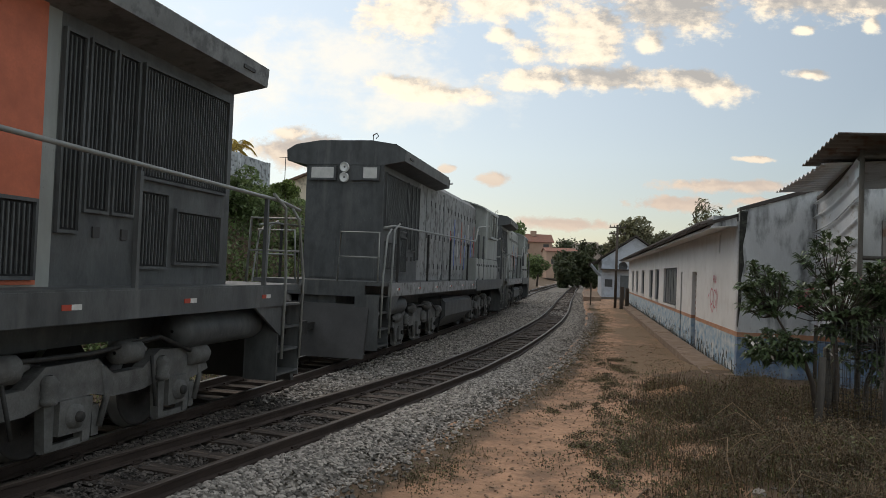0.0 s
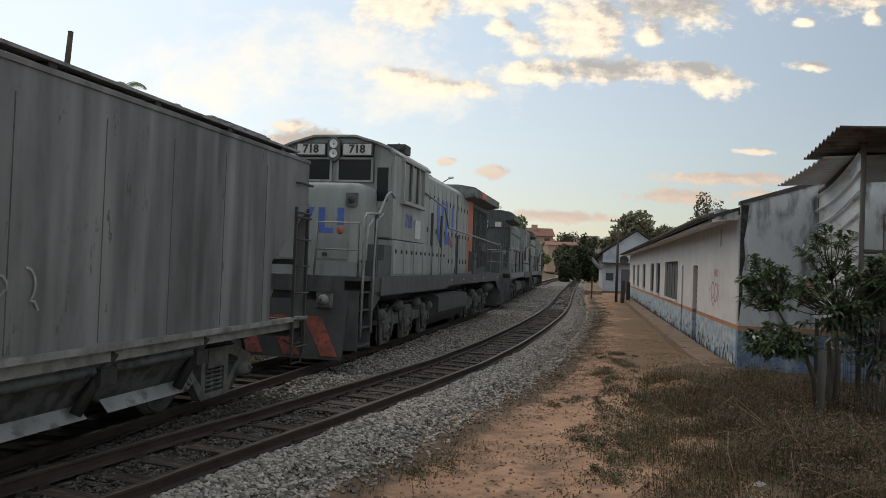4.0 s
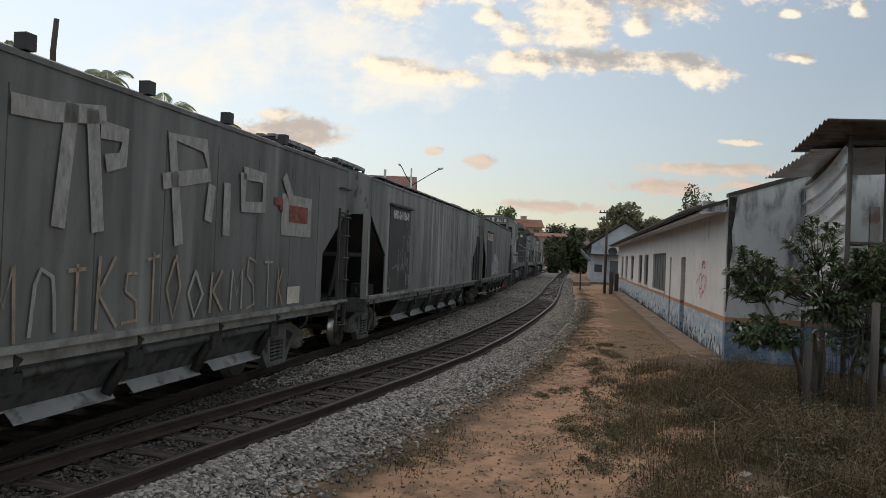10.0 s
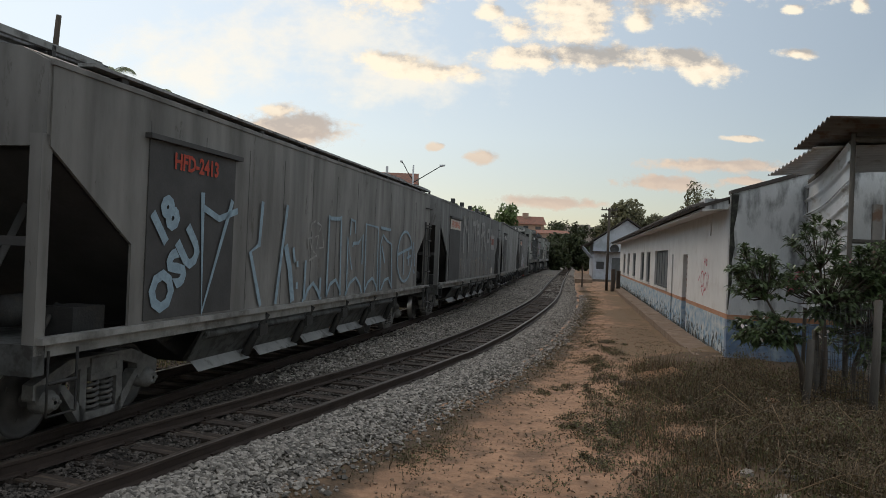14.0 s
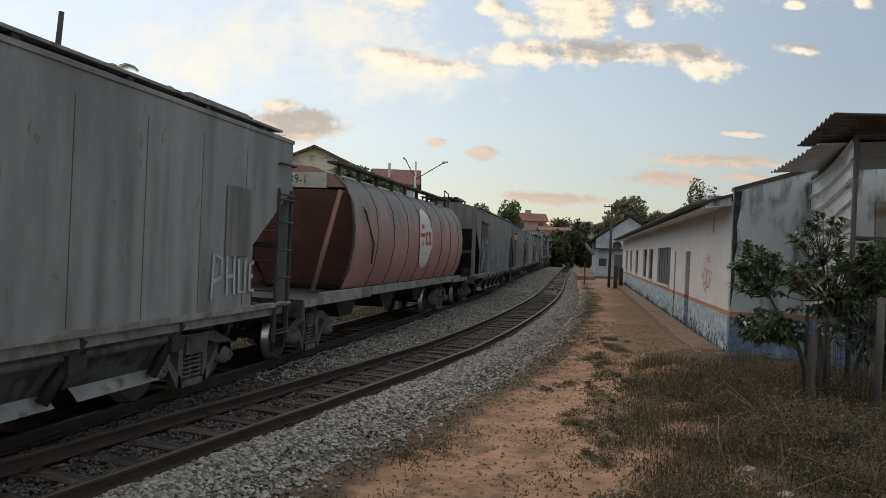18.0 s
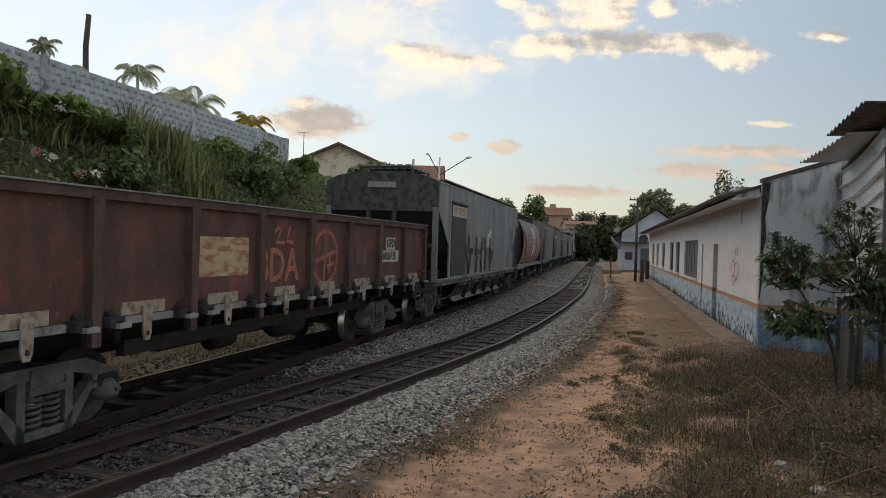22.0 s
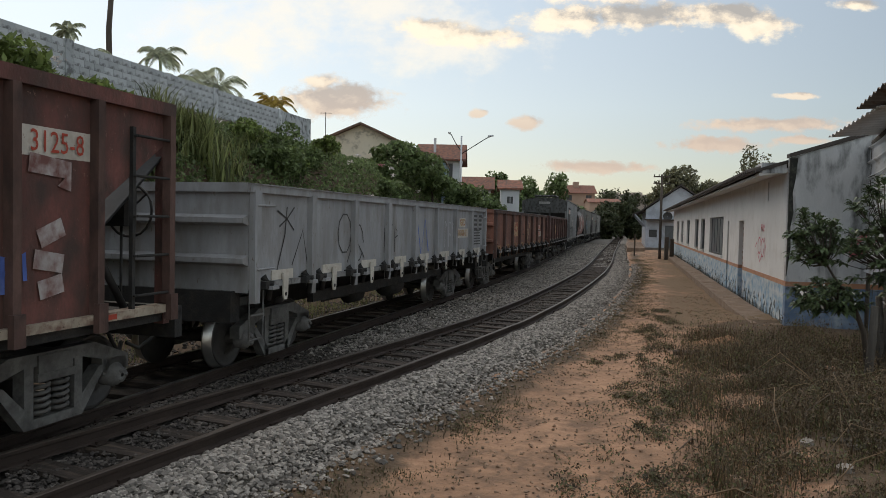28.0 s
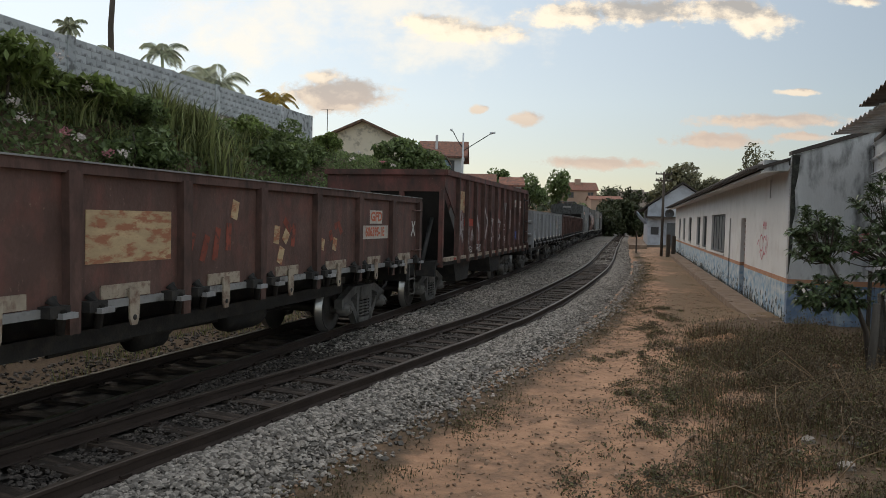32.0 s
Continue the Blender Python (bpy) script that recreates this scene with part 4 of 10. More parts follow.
def clump_spots(centre, radii, n, rs, lumps=7, hollow=0.35):
    """Points of an uneven crown: several lumps, leaves near their skins, gaps between."""
    out = []
    cs = []
    for i in range(lumps):
        p = rs.normal(size=3)
        p = p / np.linalg.norm(p) * rs.uniform(0.35, 0.8)
        cs.append((np.array(centre) + p * np.array(radii), rs.uniform(0.32, 0.6)))
    for i in range(n):
        c, r = cs[rs.randint(lumps)]
        p = rs.normal(size=3)
        p = p / np.linalg.norm(p) * rs.uniform(hollow, 1.0) ** 0.5
        out.append(c + p * r * np.array(radii))
    return out


def tree(x, y, z0, top, width, seed, label, leaf=0.22, n=2600, material=None, name="tree", group="", trunk_part=0.45):
    """A tapered trunk with limbs and a crown of many small leaves."""
    rs = np.random.RandomState(seed)
    t = thing(name, label, "tree" if name == "tree" else name, group, at=pose(x, y, z0))
    h = top - z0
    tr = Build()
    tr.tube([(0, 0, -0.3), (0.05 * h * rs.uniform(-1, 1), 0.03 * h, h * 0.3), (0.05 * h * rs.uniform(-1, 1), 0, h * 0.62)], 0.035 * h, 8, r2=0.014 * h)
    part("trunk", tr, M_bark, t)
    crown_z = h * (trunk_part + (1 - trunk_part) / 2)
    rad = (width / 2, width / 2, h * (1 - trunk_part) / 2)
    for k in range(6):
        a = rs.uniform(0, 6.28)
        q = (math.cos(a) * rad[0] * 0.7, math.sin(a) * rad[1] * 0.7, crown_z + rs.uniform(-0.4, 0.6) * rad[2])
        part("limb", Build().tube([(0, 0, h * rs.uniform(0.3, 0.55)), (q[0] * 0.5, q[1] * 0.5, q[2] * 0.85), q], 0.012 * h, 5, r2=0.004 * h), M_bark, t)
    leaf_part("crown", t, clump_spots((0, 0, crown_z), rad, n, rs, 11), leaf, material or M_leaf, seed)
    return t


# ---------------------------------------------------------------- block wall on the bank
M_block = mat("concrete_block", (0.52, 0.54, 0.56), 0.95, 0, 0.2, 1.5, 20, 0.3, (0.2, 0.205, 0.21), 0.35, each=0.16)
M_joint = mat("mortar", (0.36, 0.365, 0.37), 0.95, 0, 0.2, 2, 20, 0.3)
M_raw = mat("stained_footing", (0.2, 0.165, 0.14), 0.95, 0, 0.3, 1.2, 16, 0.4)
W0, W1, W_TOP = Vector((-11.55, 17.62)), Vector((-8.2, 34.9)), 6.55
wall_dir = (W1 - W0).normalized()
wall_at = Matrix.Translation((W0.x, W0.y, 0)) @ pose(0, 0, 0, 0, 0, math.degrees(math.atan2(wall_dir.y, wall_dir.x)))
bank_wall = thing("block_wall", "unplastered grey concrete block wall above the bank", "wall", at=wall_at)
LW = (W1 - W0).length
part("core", Build().box(-26, LW, 0.0, 0.12, 4.2, W_TOP - 0.02), M_joint, bank_wall)
part("footing", Build().box(-26, LW, -0.012, 0.1, 4.2, 5.55), M_raw, bank_wall)
block_me = fix_normals(Build().box(-0.194, 0.194, -0.007, 0, -0.094, 0.094).mesh("block", M_block))
rest = Build()
count = 0
for j in range(5):
    for i in range(int((LW + 26) / 0.4)):
        u, z = -25.8 + (i + (0.5 if j % 2 else 0)) * 0.4, W_TOP - 0.1 - j * 0.2
        if u > LW - 0.2:
            continue
        if -5 < u < LW and count < 300:
            part("block", block_me, None, bank_wall, at=pose(u, 0, z))
            count += 1
        else:
            rest.box(u - 0.19, u + 0.19, -0.014, 0, z - 0.09, z + 0.09)
tagged(part("blocks", rest, M_block, bank_wall), kind="stuff")
for u in (-13.5, 0.25 + 1.95, 9.5, LW - 3.0, LW):
    part("pillar", Build().box(u - 0.14, u + 0.14, -0.05, 0.16, 4.2, W_TOP + 0.03), M_block, bank_wall)
part("end_panel", Build().box(LW - 2.9, LW + 0.1, -0.02, 0.14, 4.2, W_TOP + 0.0), M_block, bank_wall)


# ---------------------------------------------------------------- vegetation on the bank
def bank_point(s, d):
    x, y, _ = on_line(s, d)
    return x, y, ground_z(x, y)


rs = np.random.RandomState(21)
spots, tall, flowers, pinks = [], [], [], []
for _ in range(110000):
    s, d = -6 + 84 * rs.uniform() ** 1.5, rs.uniform(-10.6, -3.3)
    x, y, z = bank_point(s, d)
    lump = 0.5 + 0.5 * noise.noise((x * 0.5, y * 0.5, 1.0))
    spots.append((x, y, z + rs.uniform(0, 0.25 + 0.8 * lump ** 2)))
under = thing("undergrowth", "dense dark green undergrowth covering the bank", "bush", kind="stuff")
leaf_part("leaves", under, spots, 0.085, M_leaf, 5)
r = random.Random(31)
for k in range(56):
    s, d = r.uniform(-3, 62), r.uniform(-9.2, -4.2)
    x, y, z = bank_point(s, d)
    size = r.uniform(0.55, 1.05)
    b = thing("bush", "leafy green bush on the bank" if k % 3 else "bright green creeper bush on the bank", "bush", "bushes on the bank", at=pose(x, y, z))
    part("stem", Build().tube([(0, 0, -0.2), (0.1, 0.05, size * 0.5), (0.0, 0.1, size)], 0.05, 5, r2=0.015), M_bark, b)
    leaf_part("foliage", b, clump_spots((0, 0, size * 0.6), (size, size, size * 0.75), 1500, np.random.RandomState(100 + k), 8), 0.1, M_leaf_b if k % 3 == 0 else M_leaf, 200 + k)
# large-leaved plants near the wall pillar
for k, (u, h_) in enumerate(((-6.0, 1.5), (-3.6, 1.4), (-1.2, 1.3), (1.2, 0.9))):
    p = W0 + wall_dir * u + Vector((wall_dir.y, -wall_dir.x)) * 1.2
    z = ground_z(p.x, p.y)
    b = thing("broadleaf_plant", "tall plant with broad fingered leaves beside the block wall", "plant", "broadleaf plants by the wall", at=pose(p.x, p.y, z))
    part("stem", Build().tube([(0, 0, -0.2), (0.1, 0, h_ * 0.6), (0, 0.1, h_)], 0.05, 6, r2=0.02), M_bark, b)
    leaf_part("foliage", b, clump_spots((0, 0, h_ * 0.75), (1.2, 1.2, h_ * 0.5), 1300, np.random.RandomState(k + 50), 8), 0.12, M_leaf_b, 300 + k, long=2.4)


def grass_tuft(name, label, x, y, z, n, height, spread, material, seed, group=""):
    """Arching blades from one root, joined into one tuft."""
    q = random.Random(seed)
    b = Build()
    for i in range(n):
        a, h_ = q.uniform(0, 6.28), height * q.uniform(0.55, 1.0)
        ox, oy = q.gauss(0, spread * 0.3), q.gauss(0, spread * 0.3)
        out = spread * q.uniform(0.2, 1.0)
        w = 0.012 + 0.012 * height
        pts = []
        for t_ in (0, 0.4, 0.75, 1.0):
            pts.append((ox + math.cos(a) * out * t_ ** 2, oy + math.sin(a) * out * t_ ** 2, h_ * (t_ - 0.28 * t_ ** 3)))
        o = len(b.v)
        for j, p in enumerate(pts):
            ww = w * (1 - j / 3.3)
            b.v += [(p[0] - math.sin(a) * ww, p[1] + math.cos(a) * ww, p[2]), (p[0] + math.sin(a) * ww, p[1] - math.cos(a) * ww, p[2])]
        for j in range(3):
            b.f.append((o + 2 * j, o + 2 * j + 1, o + 2 * j + 3, o + 2 * j + 2))
            b.smooth.append(True)
    t = thing(name, label, "grass", group, at=pose(x, y, z))
    part("blades", b.mesh("blades", material), None, t)
    return t


for k in range(26):
    u = -2 + k * 0.62 if k < 18 else 4.5 + (k - 18) * 0.25
    p = W0 + wall_dir * u + Vector((wall_dir.y, -wall_dir.x)) * r.uniform(0.8, 2.6)
    grass_tuft("tall_grass", "clump of tall light green grass on the bank", p.x, p.y, ground_z(p.x, p.y) - 0.05, 70, r.uniform(0.6, 1.2) if k < 18 else r.uniform(1.3, 2.0), 0.8, M_grass, 400 + k, "tall grass on the bank")
for k in range(46):
    s, d = (r.uniform(-1, 9), r.uniform(-9.0, -6.0)) if k < 34 else (r.uniform(12, 55), r.uniform(-9, -5))
    x, y, z = bank_point(s, d)
    f = thing("flower_head", "white flower cluster on the bank" if k % 4 else "pink flower cluster on the bank", "flower", "flowers on the bank", at=pose(x, y, z + r.uniform(0.7, 1.3)))
    tagged(leaf_part("petals", f, [np.array([r.gauss(0, 0.07), r.gauss(0, 0.07), r.gauss(0, 0.05)]) for _ in range(26)], 0.075, M_petal if k % 4 else M_petal_p, 500 + k, long=1.1), kind="stuff")


# ---------------------------------------------------------------- palms, dead trunk behind the wall
def frond(b, base, az, length, lift, leaflets=22, w=0.028):
    base = Vector(base)
    pts = []
    for i in range(7):
        t_ = i / 6
        pts.append(base + Vector((math.cos(az) * length * 0.85 * t_, math.sin(az) * length * 0.85 * t_, length * (1.05 * lift * t_ - 1.2 * t_ ** 2))))
    b.tube(pts, w * 0.6, 4, r2=w * 0.15)
    side = Vector((-math.sin(az), math.cos(az), 0))
    for i in range(leaflets):
        t_ = 0.12 + 0.86 * i / leaflets
        k = min(5, int(t_ * 6))
        p = pts[k].lerp(pts[k + 1], t_ * 6 - k)
        for s_ in (-1, 1):
            l_ = length * 0.34 * math.sin(0.4 + t_ * 2.4)
            q = p + side * s_ * l_ * 0.8 + Vector((math.cos(az), math.sin(az), 0)) * l_ * 0.5 - Vector((0, 0, l_ * 0.6))
            m_ = (p + q) / 2 + Vector((0, 0, 0.03))
            b.face_list([tuple(p), tuple(m_ + Vector((0, 0, w))), tuple(q), tuple(m_ - Vector((0, 0, w)))], [(0, 1, 2, 3)])


def palm(x, y, z0, crown_z, size, seed, label, material, upright=False):
    q = random.Random(seed)
    t = thing("palm_tree", label, "palm", "palms behind the wall", at=pose(x, y, z0))
    h_ = crown_z - z0
    part("trunk", Build().tube([(0, 0, -0.2), (0.08, 0, h_ * 0.5), (0, 0, h_)], 0.08, 8, r2=0.05), M_palm, t)
    for i in range(11):
        b = Build()
        frond(b, (0, 0, h_), i * 0.571 * 2 + q.uniform(-0.2, 0.2), size * q.uniform(0.75, 1.1), 1.5 if upright else q.uniform(0.35, 1.55))
        part("frond", b.mesh("frond", material), None, t)


def behind_wall(xy, dz, Y):
    return xy * Y, Y, 1.95 + dz * Y


for k, (xy, dz, Y, size, warm) in enumerate(((-0.437, 0.212, 25.5, 0.75, 0), (-0.412, 0.180, 27, 1.0, 0), (-0.358, 0.172, 29, 1.15, 0), (-0.282, 0.150, 35, 1.0, 1), (-0.304, 0.143, 36, 0.9, 1), (-0.565, 0.245, 22, 0.4, 0), (-0.535, 0.212, 23, 0.8, 0), (-0.46, 0.178, 25.5, 0.6, 0))):
    x, y, z = behind_wall(xy, dz, Y)
    palm(x, y, 4.9, z, size * 1.35, 600 + k, "small palm with drooping fronds behind the wall" if not warm else "palm with fronds coloured as lit by low sun behind the wall", M_palm_sunlit if warm else M_palm)
snag = thing("dead_trunk", "bare dark trunk standing up behind the wall", "tree trunk", at=pose(-0.506 * 24.5, 24.5, 4.8))
part("trunk", Build().tube([(0, 0, -0.2), (0.0, 0, 1.9), (-0.03, 0, 3.2), (0.03, 0.02, 4.25)], 0.11, 8, r2=0.085), M_bark, snag)

# ---------------------------------------------------------------- houses beyond the bank
M_cream_wall = mat("cream_render", (0.76, 0.67, 0.53), 0.9, 0, 0.1, 1, 14, 0.15, (0.45, 0.39, 0.3), 0.25)
M_white_wall = mat("white_render", (0.62, 0.63, 0.65), 0.9, 0, 0.1, 1, 14, 0.15)
M_red_tile = mat("red_clay_tile", (0.3, 0.13, 0.09), 0.9, 0, 0.3, 2, 20, 0.3, (0.13, 0.085, 0.07), 0.4, each=0.2)
M_brown_tile = mat("brown_clay_tile", (0.2, 0.12, 0.085), 0.9, 0, 0.3, 2, 20, 0.3, (0.1, 0.075, 0.06), 0.35)
M_iron = mat("dull_iron", (0.07, 0.07, 0.07), 0.6, 0.3, 0.3, 4, 40, 0.2)
M_peach = mat("peach_render", (0.42, 0.29, 0.22), 0.9, 0, 0.12, 0.4, 6, 0.1)
M_pale_block = mat("pale_tower", (0.42, 0.36, 0.32), 0.9, 0, 0.1, 0.1, 2, 0.0)
M_dark_glass = mat("dark_window", (0.06, 0.062, 0.065), 0.3, 0, 0.2, 2, 10, 0)


def house(name, label, x0, x1, y0, y1, z0, z1, ridge, walls, tiles, across=False, over=0.4, windows=(), group=""):
    """A gabled house; across: the ridge runs along x. Windows are on the side towards the camera."""
    t = thing(name, label, "house", group)
    b = Build().box(x0, x1, y0, y1, z0, z1)
    xm, ym = (x0 + x1) / 2, (y0 + y1) / 2
    part("wall", b, walls, t)
    if across:
        for s_ in (x0, x1):
            part("gable", Build().prism([(y0, z1), (y1, z1), (ym, ridge)], s_ - 0.1, s_ + 0.1, "x"), walls, t)
        sl = [(y0 - over, z1 - over * (ridge - z1) / (ym - y0)), (ym, ridge), (y1 + over, z1 - over * (ridge - z1) / (ym - y0))]
        part("roof", Build().prism(sl + [(p[0], p[1] + 0.14) for p in sl[::-1]], x0 - over, x1 + over, "x"), tiles, t)
    else:
        part("gable", Build().prism([(x0, z1), (x1, z1), (xm, ridge)], y0 - 0.0, y0 + 0.2), walls, t)
        sl = [(x0 - over, z1 - over * (ridge - z1) / (xm - x0)), (xm, ridge), (x1 + over, z1 - over * (ridge - z1) / (xm - x0))]
        part("roof", Build().prism(sl + [(p[0], p[1] + 0.14) for p in sl[::-1]], y0 - over, y1 + over), tiles, t)
    for wx, wz, ww, wh in windows:
        wn_ = part("window", Build().box(wx - ww / 2, wx + ww / 2, y0 - 0.03, y0 + 0.02, wz - wh / 2, wz + wh / 2), M_dark_glass, t)
        part("frame", Build().box(wx - ww / 2 - 0.06, wx + ww / 2 + 0.06, y0 - 0.06, y0, wz - wh / 2 - 0.06, wz - wh / 2).box(wx - ww / 2 - 0.06, wx + ww / 2 + 0.06, y0 - 0.06, y0, wz + wh / 2, wz + wh / 2 + 0.06).box(wx - 0.025, wx + 0.025, y0 - 0.05, y0 - 0.03, wz - wh / 2, wz + wh / 2), walls, wn_)
    return t


ch = house("house", "cream rendered house with a low brown tiled gable roof", -11.2, -4.6, 48, 58, 1.5, 6.55, 8.0, M_cream_wall, M_brown_tile, over=0.45)
part("porch_roof", Build().prism([(-4.6, 6.5), (-4.6, 6.6), (-2.6, 6.0), (-2.6, 5.9)], 48.5, 56), M_brown_tile, ch)
for k in range(4):
    part("porch_post", Build().box(-2.75, -2.63, 48.6 + k * 2.2, 48.72 + k * 2.2, 2.5, 5.95), M_blue_wall, ch)
part("aerial", Build().tube([(-10.4, 49, 7.0), (-10.4, 49, 8.9)], 0.025, 5).tube([(-10.8, 49, 8.85), (-10.0, 49, 8.85)], 0.015, 4), M_iron, ch)
wh = house("house", "white two-storey house with a red clay tile roof", -5.3, -2.1, 62, 68, 1.0, 7.15, 8.45, M_white_wall, M_red_tile, True, 0.5, [(-3.4, 6.2, 1.5, 1.1)])
part("chimney", Build().box(-4.3, -4.1, 63, 63.2, 7.6, 8.9), M_white_wall, wh)
house("house", "low house with a bright red tile roof among trees", -2.0, 0.6, 76, 82, 1.0, 5.4, 6.6, M_white_wall, M_red_tile, True, 0.4)
house("house", "small white house with a red roof", 1.4, 3.0, 66, 70, 0.5, 5.0, 5.7, M_white_wall, M_red_tile, True, 0.3, [(2.2, 4.0, 0.5, 0.6)])
pk = house("apartment_building", "peach apartment house with a red roof on the hill", 22.5, 31.5, 220, 232, 2, 11.3, 13.6, M_peach, M_red_tile, True, 0.6, [(24.2, 9.8, 1.6, 1.6), (29.8, 9.8, 1.6, 1.6)])
part("roof_tank", Build().box(25.8, 27.4, 224, 226, 12.6, 14.6), M_peach, pk)
house("apartment_building", "lower peach building on the hill", 28, 36, 205, 214, 1, 8.2, 9.2, M_peach, M_red_tile, True, 0.4, [(30, 5.5, 1.4, 1.4), (33, 5.5, 1.4, 1.4)])
house("house", "red-roofed house on the hill", 36, 41, 230, 238, 2, 8.0, 9.6, M_peach, M_red_tile, True, 0.4)
for k, (xy, wd, dz) in enumerate(((0.165, 12, 0.044), (0.19, 14, 0.043), (0.205, 9, 0.046), (0.222, 12, 0.044), (0.237, 9, 0.042))):
    t = thing("tower_block", "pale distant apartment block on the skyline", "building", "far apartment blocks", at=pose(xy * 620, 620 + 12 * k, 0))
    top_ = 1.95 + dz * 620
    part("wall", Build().box(-wd / 2, wd / 2, 0, 14, 8, top_), M_pale_block, t)
    for i in range(int(wd / 3.2)):
        for j in range(4):
            part("window", Build().box(-wd / 2 + 1 + i * 3.1, -wd / 2 + 2.6 + i * 3.1, -0.12, 0, top_ - 3 - j * 3, top_ - 1.4 - j * 3), M_dark_glass, t)

# street lamp with two arms
lamp = thing("street_lamp", "tall street lamp with two curved arms and a thin white pole", "street lamp", at=pose(-1.76, 55, 0.5))
part("pole", Build().tube([(0, 0, 0), (0, 0, 7.7)], 0.09, 8, r2=0.06), M_white_wall, lamp)
for e, tipz in ((-0.85, 7.88), (2.0, 7.7)):
    arm = part("arm", Build().tube([(0, 0, 6.4 if e > 0 else 6.6), (e * 0.5, 0, 7.05 if e > 0 else 7.2), (e * 0.85, 0, 7.5 if e > 0 else 7.75), (e, 0, tipz)], 0.035, 6), M_iron, lamp)
    part("lamp_head", Build().tube([(e * 0.95, 0, tipz), (e * 1.0 + (0.3 if e > 0 else -0.12), 0, tipz + 0.06)], 0.1, 8, r2=0.06), M_white_wall, arm)

# ---------------------------------------------------------------- far end of the yard: white goods shed, telegraph pole, posts
M_shed_white = mat("bluish_white_boards", (0.5, 0.53, 0.58), 0.85, 0, 0.12, 0.6, 10, 0.15, (0.4, 0.42, 0.46), 0.3)
along_yard = Matrix.Translation((15.3, 73, 0)) @ pose(0, 0, 0, 0, 0, -10.76) @ Matrix.Translation((-15.3, -73, 0))
gs = thing("goods_shed", "white gabled goods shed with a canopy and a porch", "building", at=along_yard)
part("wall", Build().prism([(15.3, -0.3), (21.6, -0.3), (21.6, 3.6), (18.4, 5.75), (15.3, 3.6)], 73, 95), M_shed_white, gs)
part("roof", Build().prism([(14.9, 3.45), (18.4, 5.85), (22.0, 3.45), (22.0, 3.57), (18.4, 6.0), (14.9, 3.57)], 72.7, 95.3), M_tile, gs)
part("canopy", Build().prism([(14.1, 3.1), (15.4, 3.55), (15.4, 3.7), (14.1, 3.2)], 73.5, 94), M_tile, gs)
for k in range(4):
    part("bracket", Build().tube([(15.3, 73.6 + k * 5, 2.0), (14.3, 73.6 + k * 5, 3.14)], 0.07, 5), M_shed_white, gs)
part("porch_roof", Build().prism([(15.2, 2.55), (18.0, 2.55), (18.0, 2.68), (15.2, 2.68)], 70.6, 73), M_tile, gs)
part("porch_wall", Build().box(15.35, 17.9, 71.4, 73, -0.2, 2.55), M_shed_white, gs)
dr = part("door", Build().box(17.0, 17.85, 71.35, 71.4, 0.0, 2.1), M_shutter, gs)
part("frame", Build().box(16.93, 17.0, 71.33, 71.4, 0.0, 2.15).box(17.85, 17.92, 71.33, 71.4, 0.0, 2.15), M_shed_white, dr)
part("window", Build().box(15.6, 16.3, 71.36, 71.4, 1.0, 1.7), M_dark_glass, gs)
part("dish", Build().lathe([(0.02, 0.1), (0.3, 0.06), (0.42, 0.0)], (17.2, 70.9, 2.95), "y", 14), M_iron, gs)
part("plinth", Build().box(15.0, 18.2, 70.6, 73.0, -0.3, 0.05), M_raw, gs)
part("gable_vent", Build().box(16.9, 18.4, 72.95, 73.0, 3.0, 3.5), M_white_wall, gs)
pole = thing("telegraph_pole", "dark wooden telegraph pole with two crossarms", "utility pole", at=pose(11.9, 52, 0))
part("pole", Build().tube([(0, 0, -0.4), (0, 0, 5.5)], 0.1, 8, r2=0.08), M_bark, pole)
for z in (5.3, 4.85):
    ca = part("crossarm", Build().box(-0.55, 0.55, -0.05, 0.05, z, z + 0.08), M_bark, pole)
    for x in (-0.5, -0.2, 0.2, 0.5):
        part("insulator", Build().tube([(x, 0, z + 0.08), (x, 0, z + 0.2)], 0.03, 5), M_iron, ca)
for k, (x, y, h_) in enumerate(((12.1, 51, 1.5), (12.6, 51.6, 1.4), (11.0, 56, 1.6))):
    p = thing("wooden_post", "short dark wooden post by the yard path", "post", "yard posts", at=pose(x, y, -0.2))
    t_ = 0.12 if k < 2 else 0.05
    part("post", Build().box(-t_, t_, -t_, t_, -0.2, h_, 0.02), M_bark, p)
lp = thing("loading_platform", "low concrete loading platform at the goods shed", "platform", at=along_yard)
part("platform", Build().box(13.7, 15.2, 66, 92, -0.4, 0.12), M_concrete, lp)

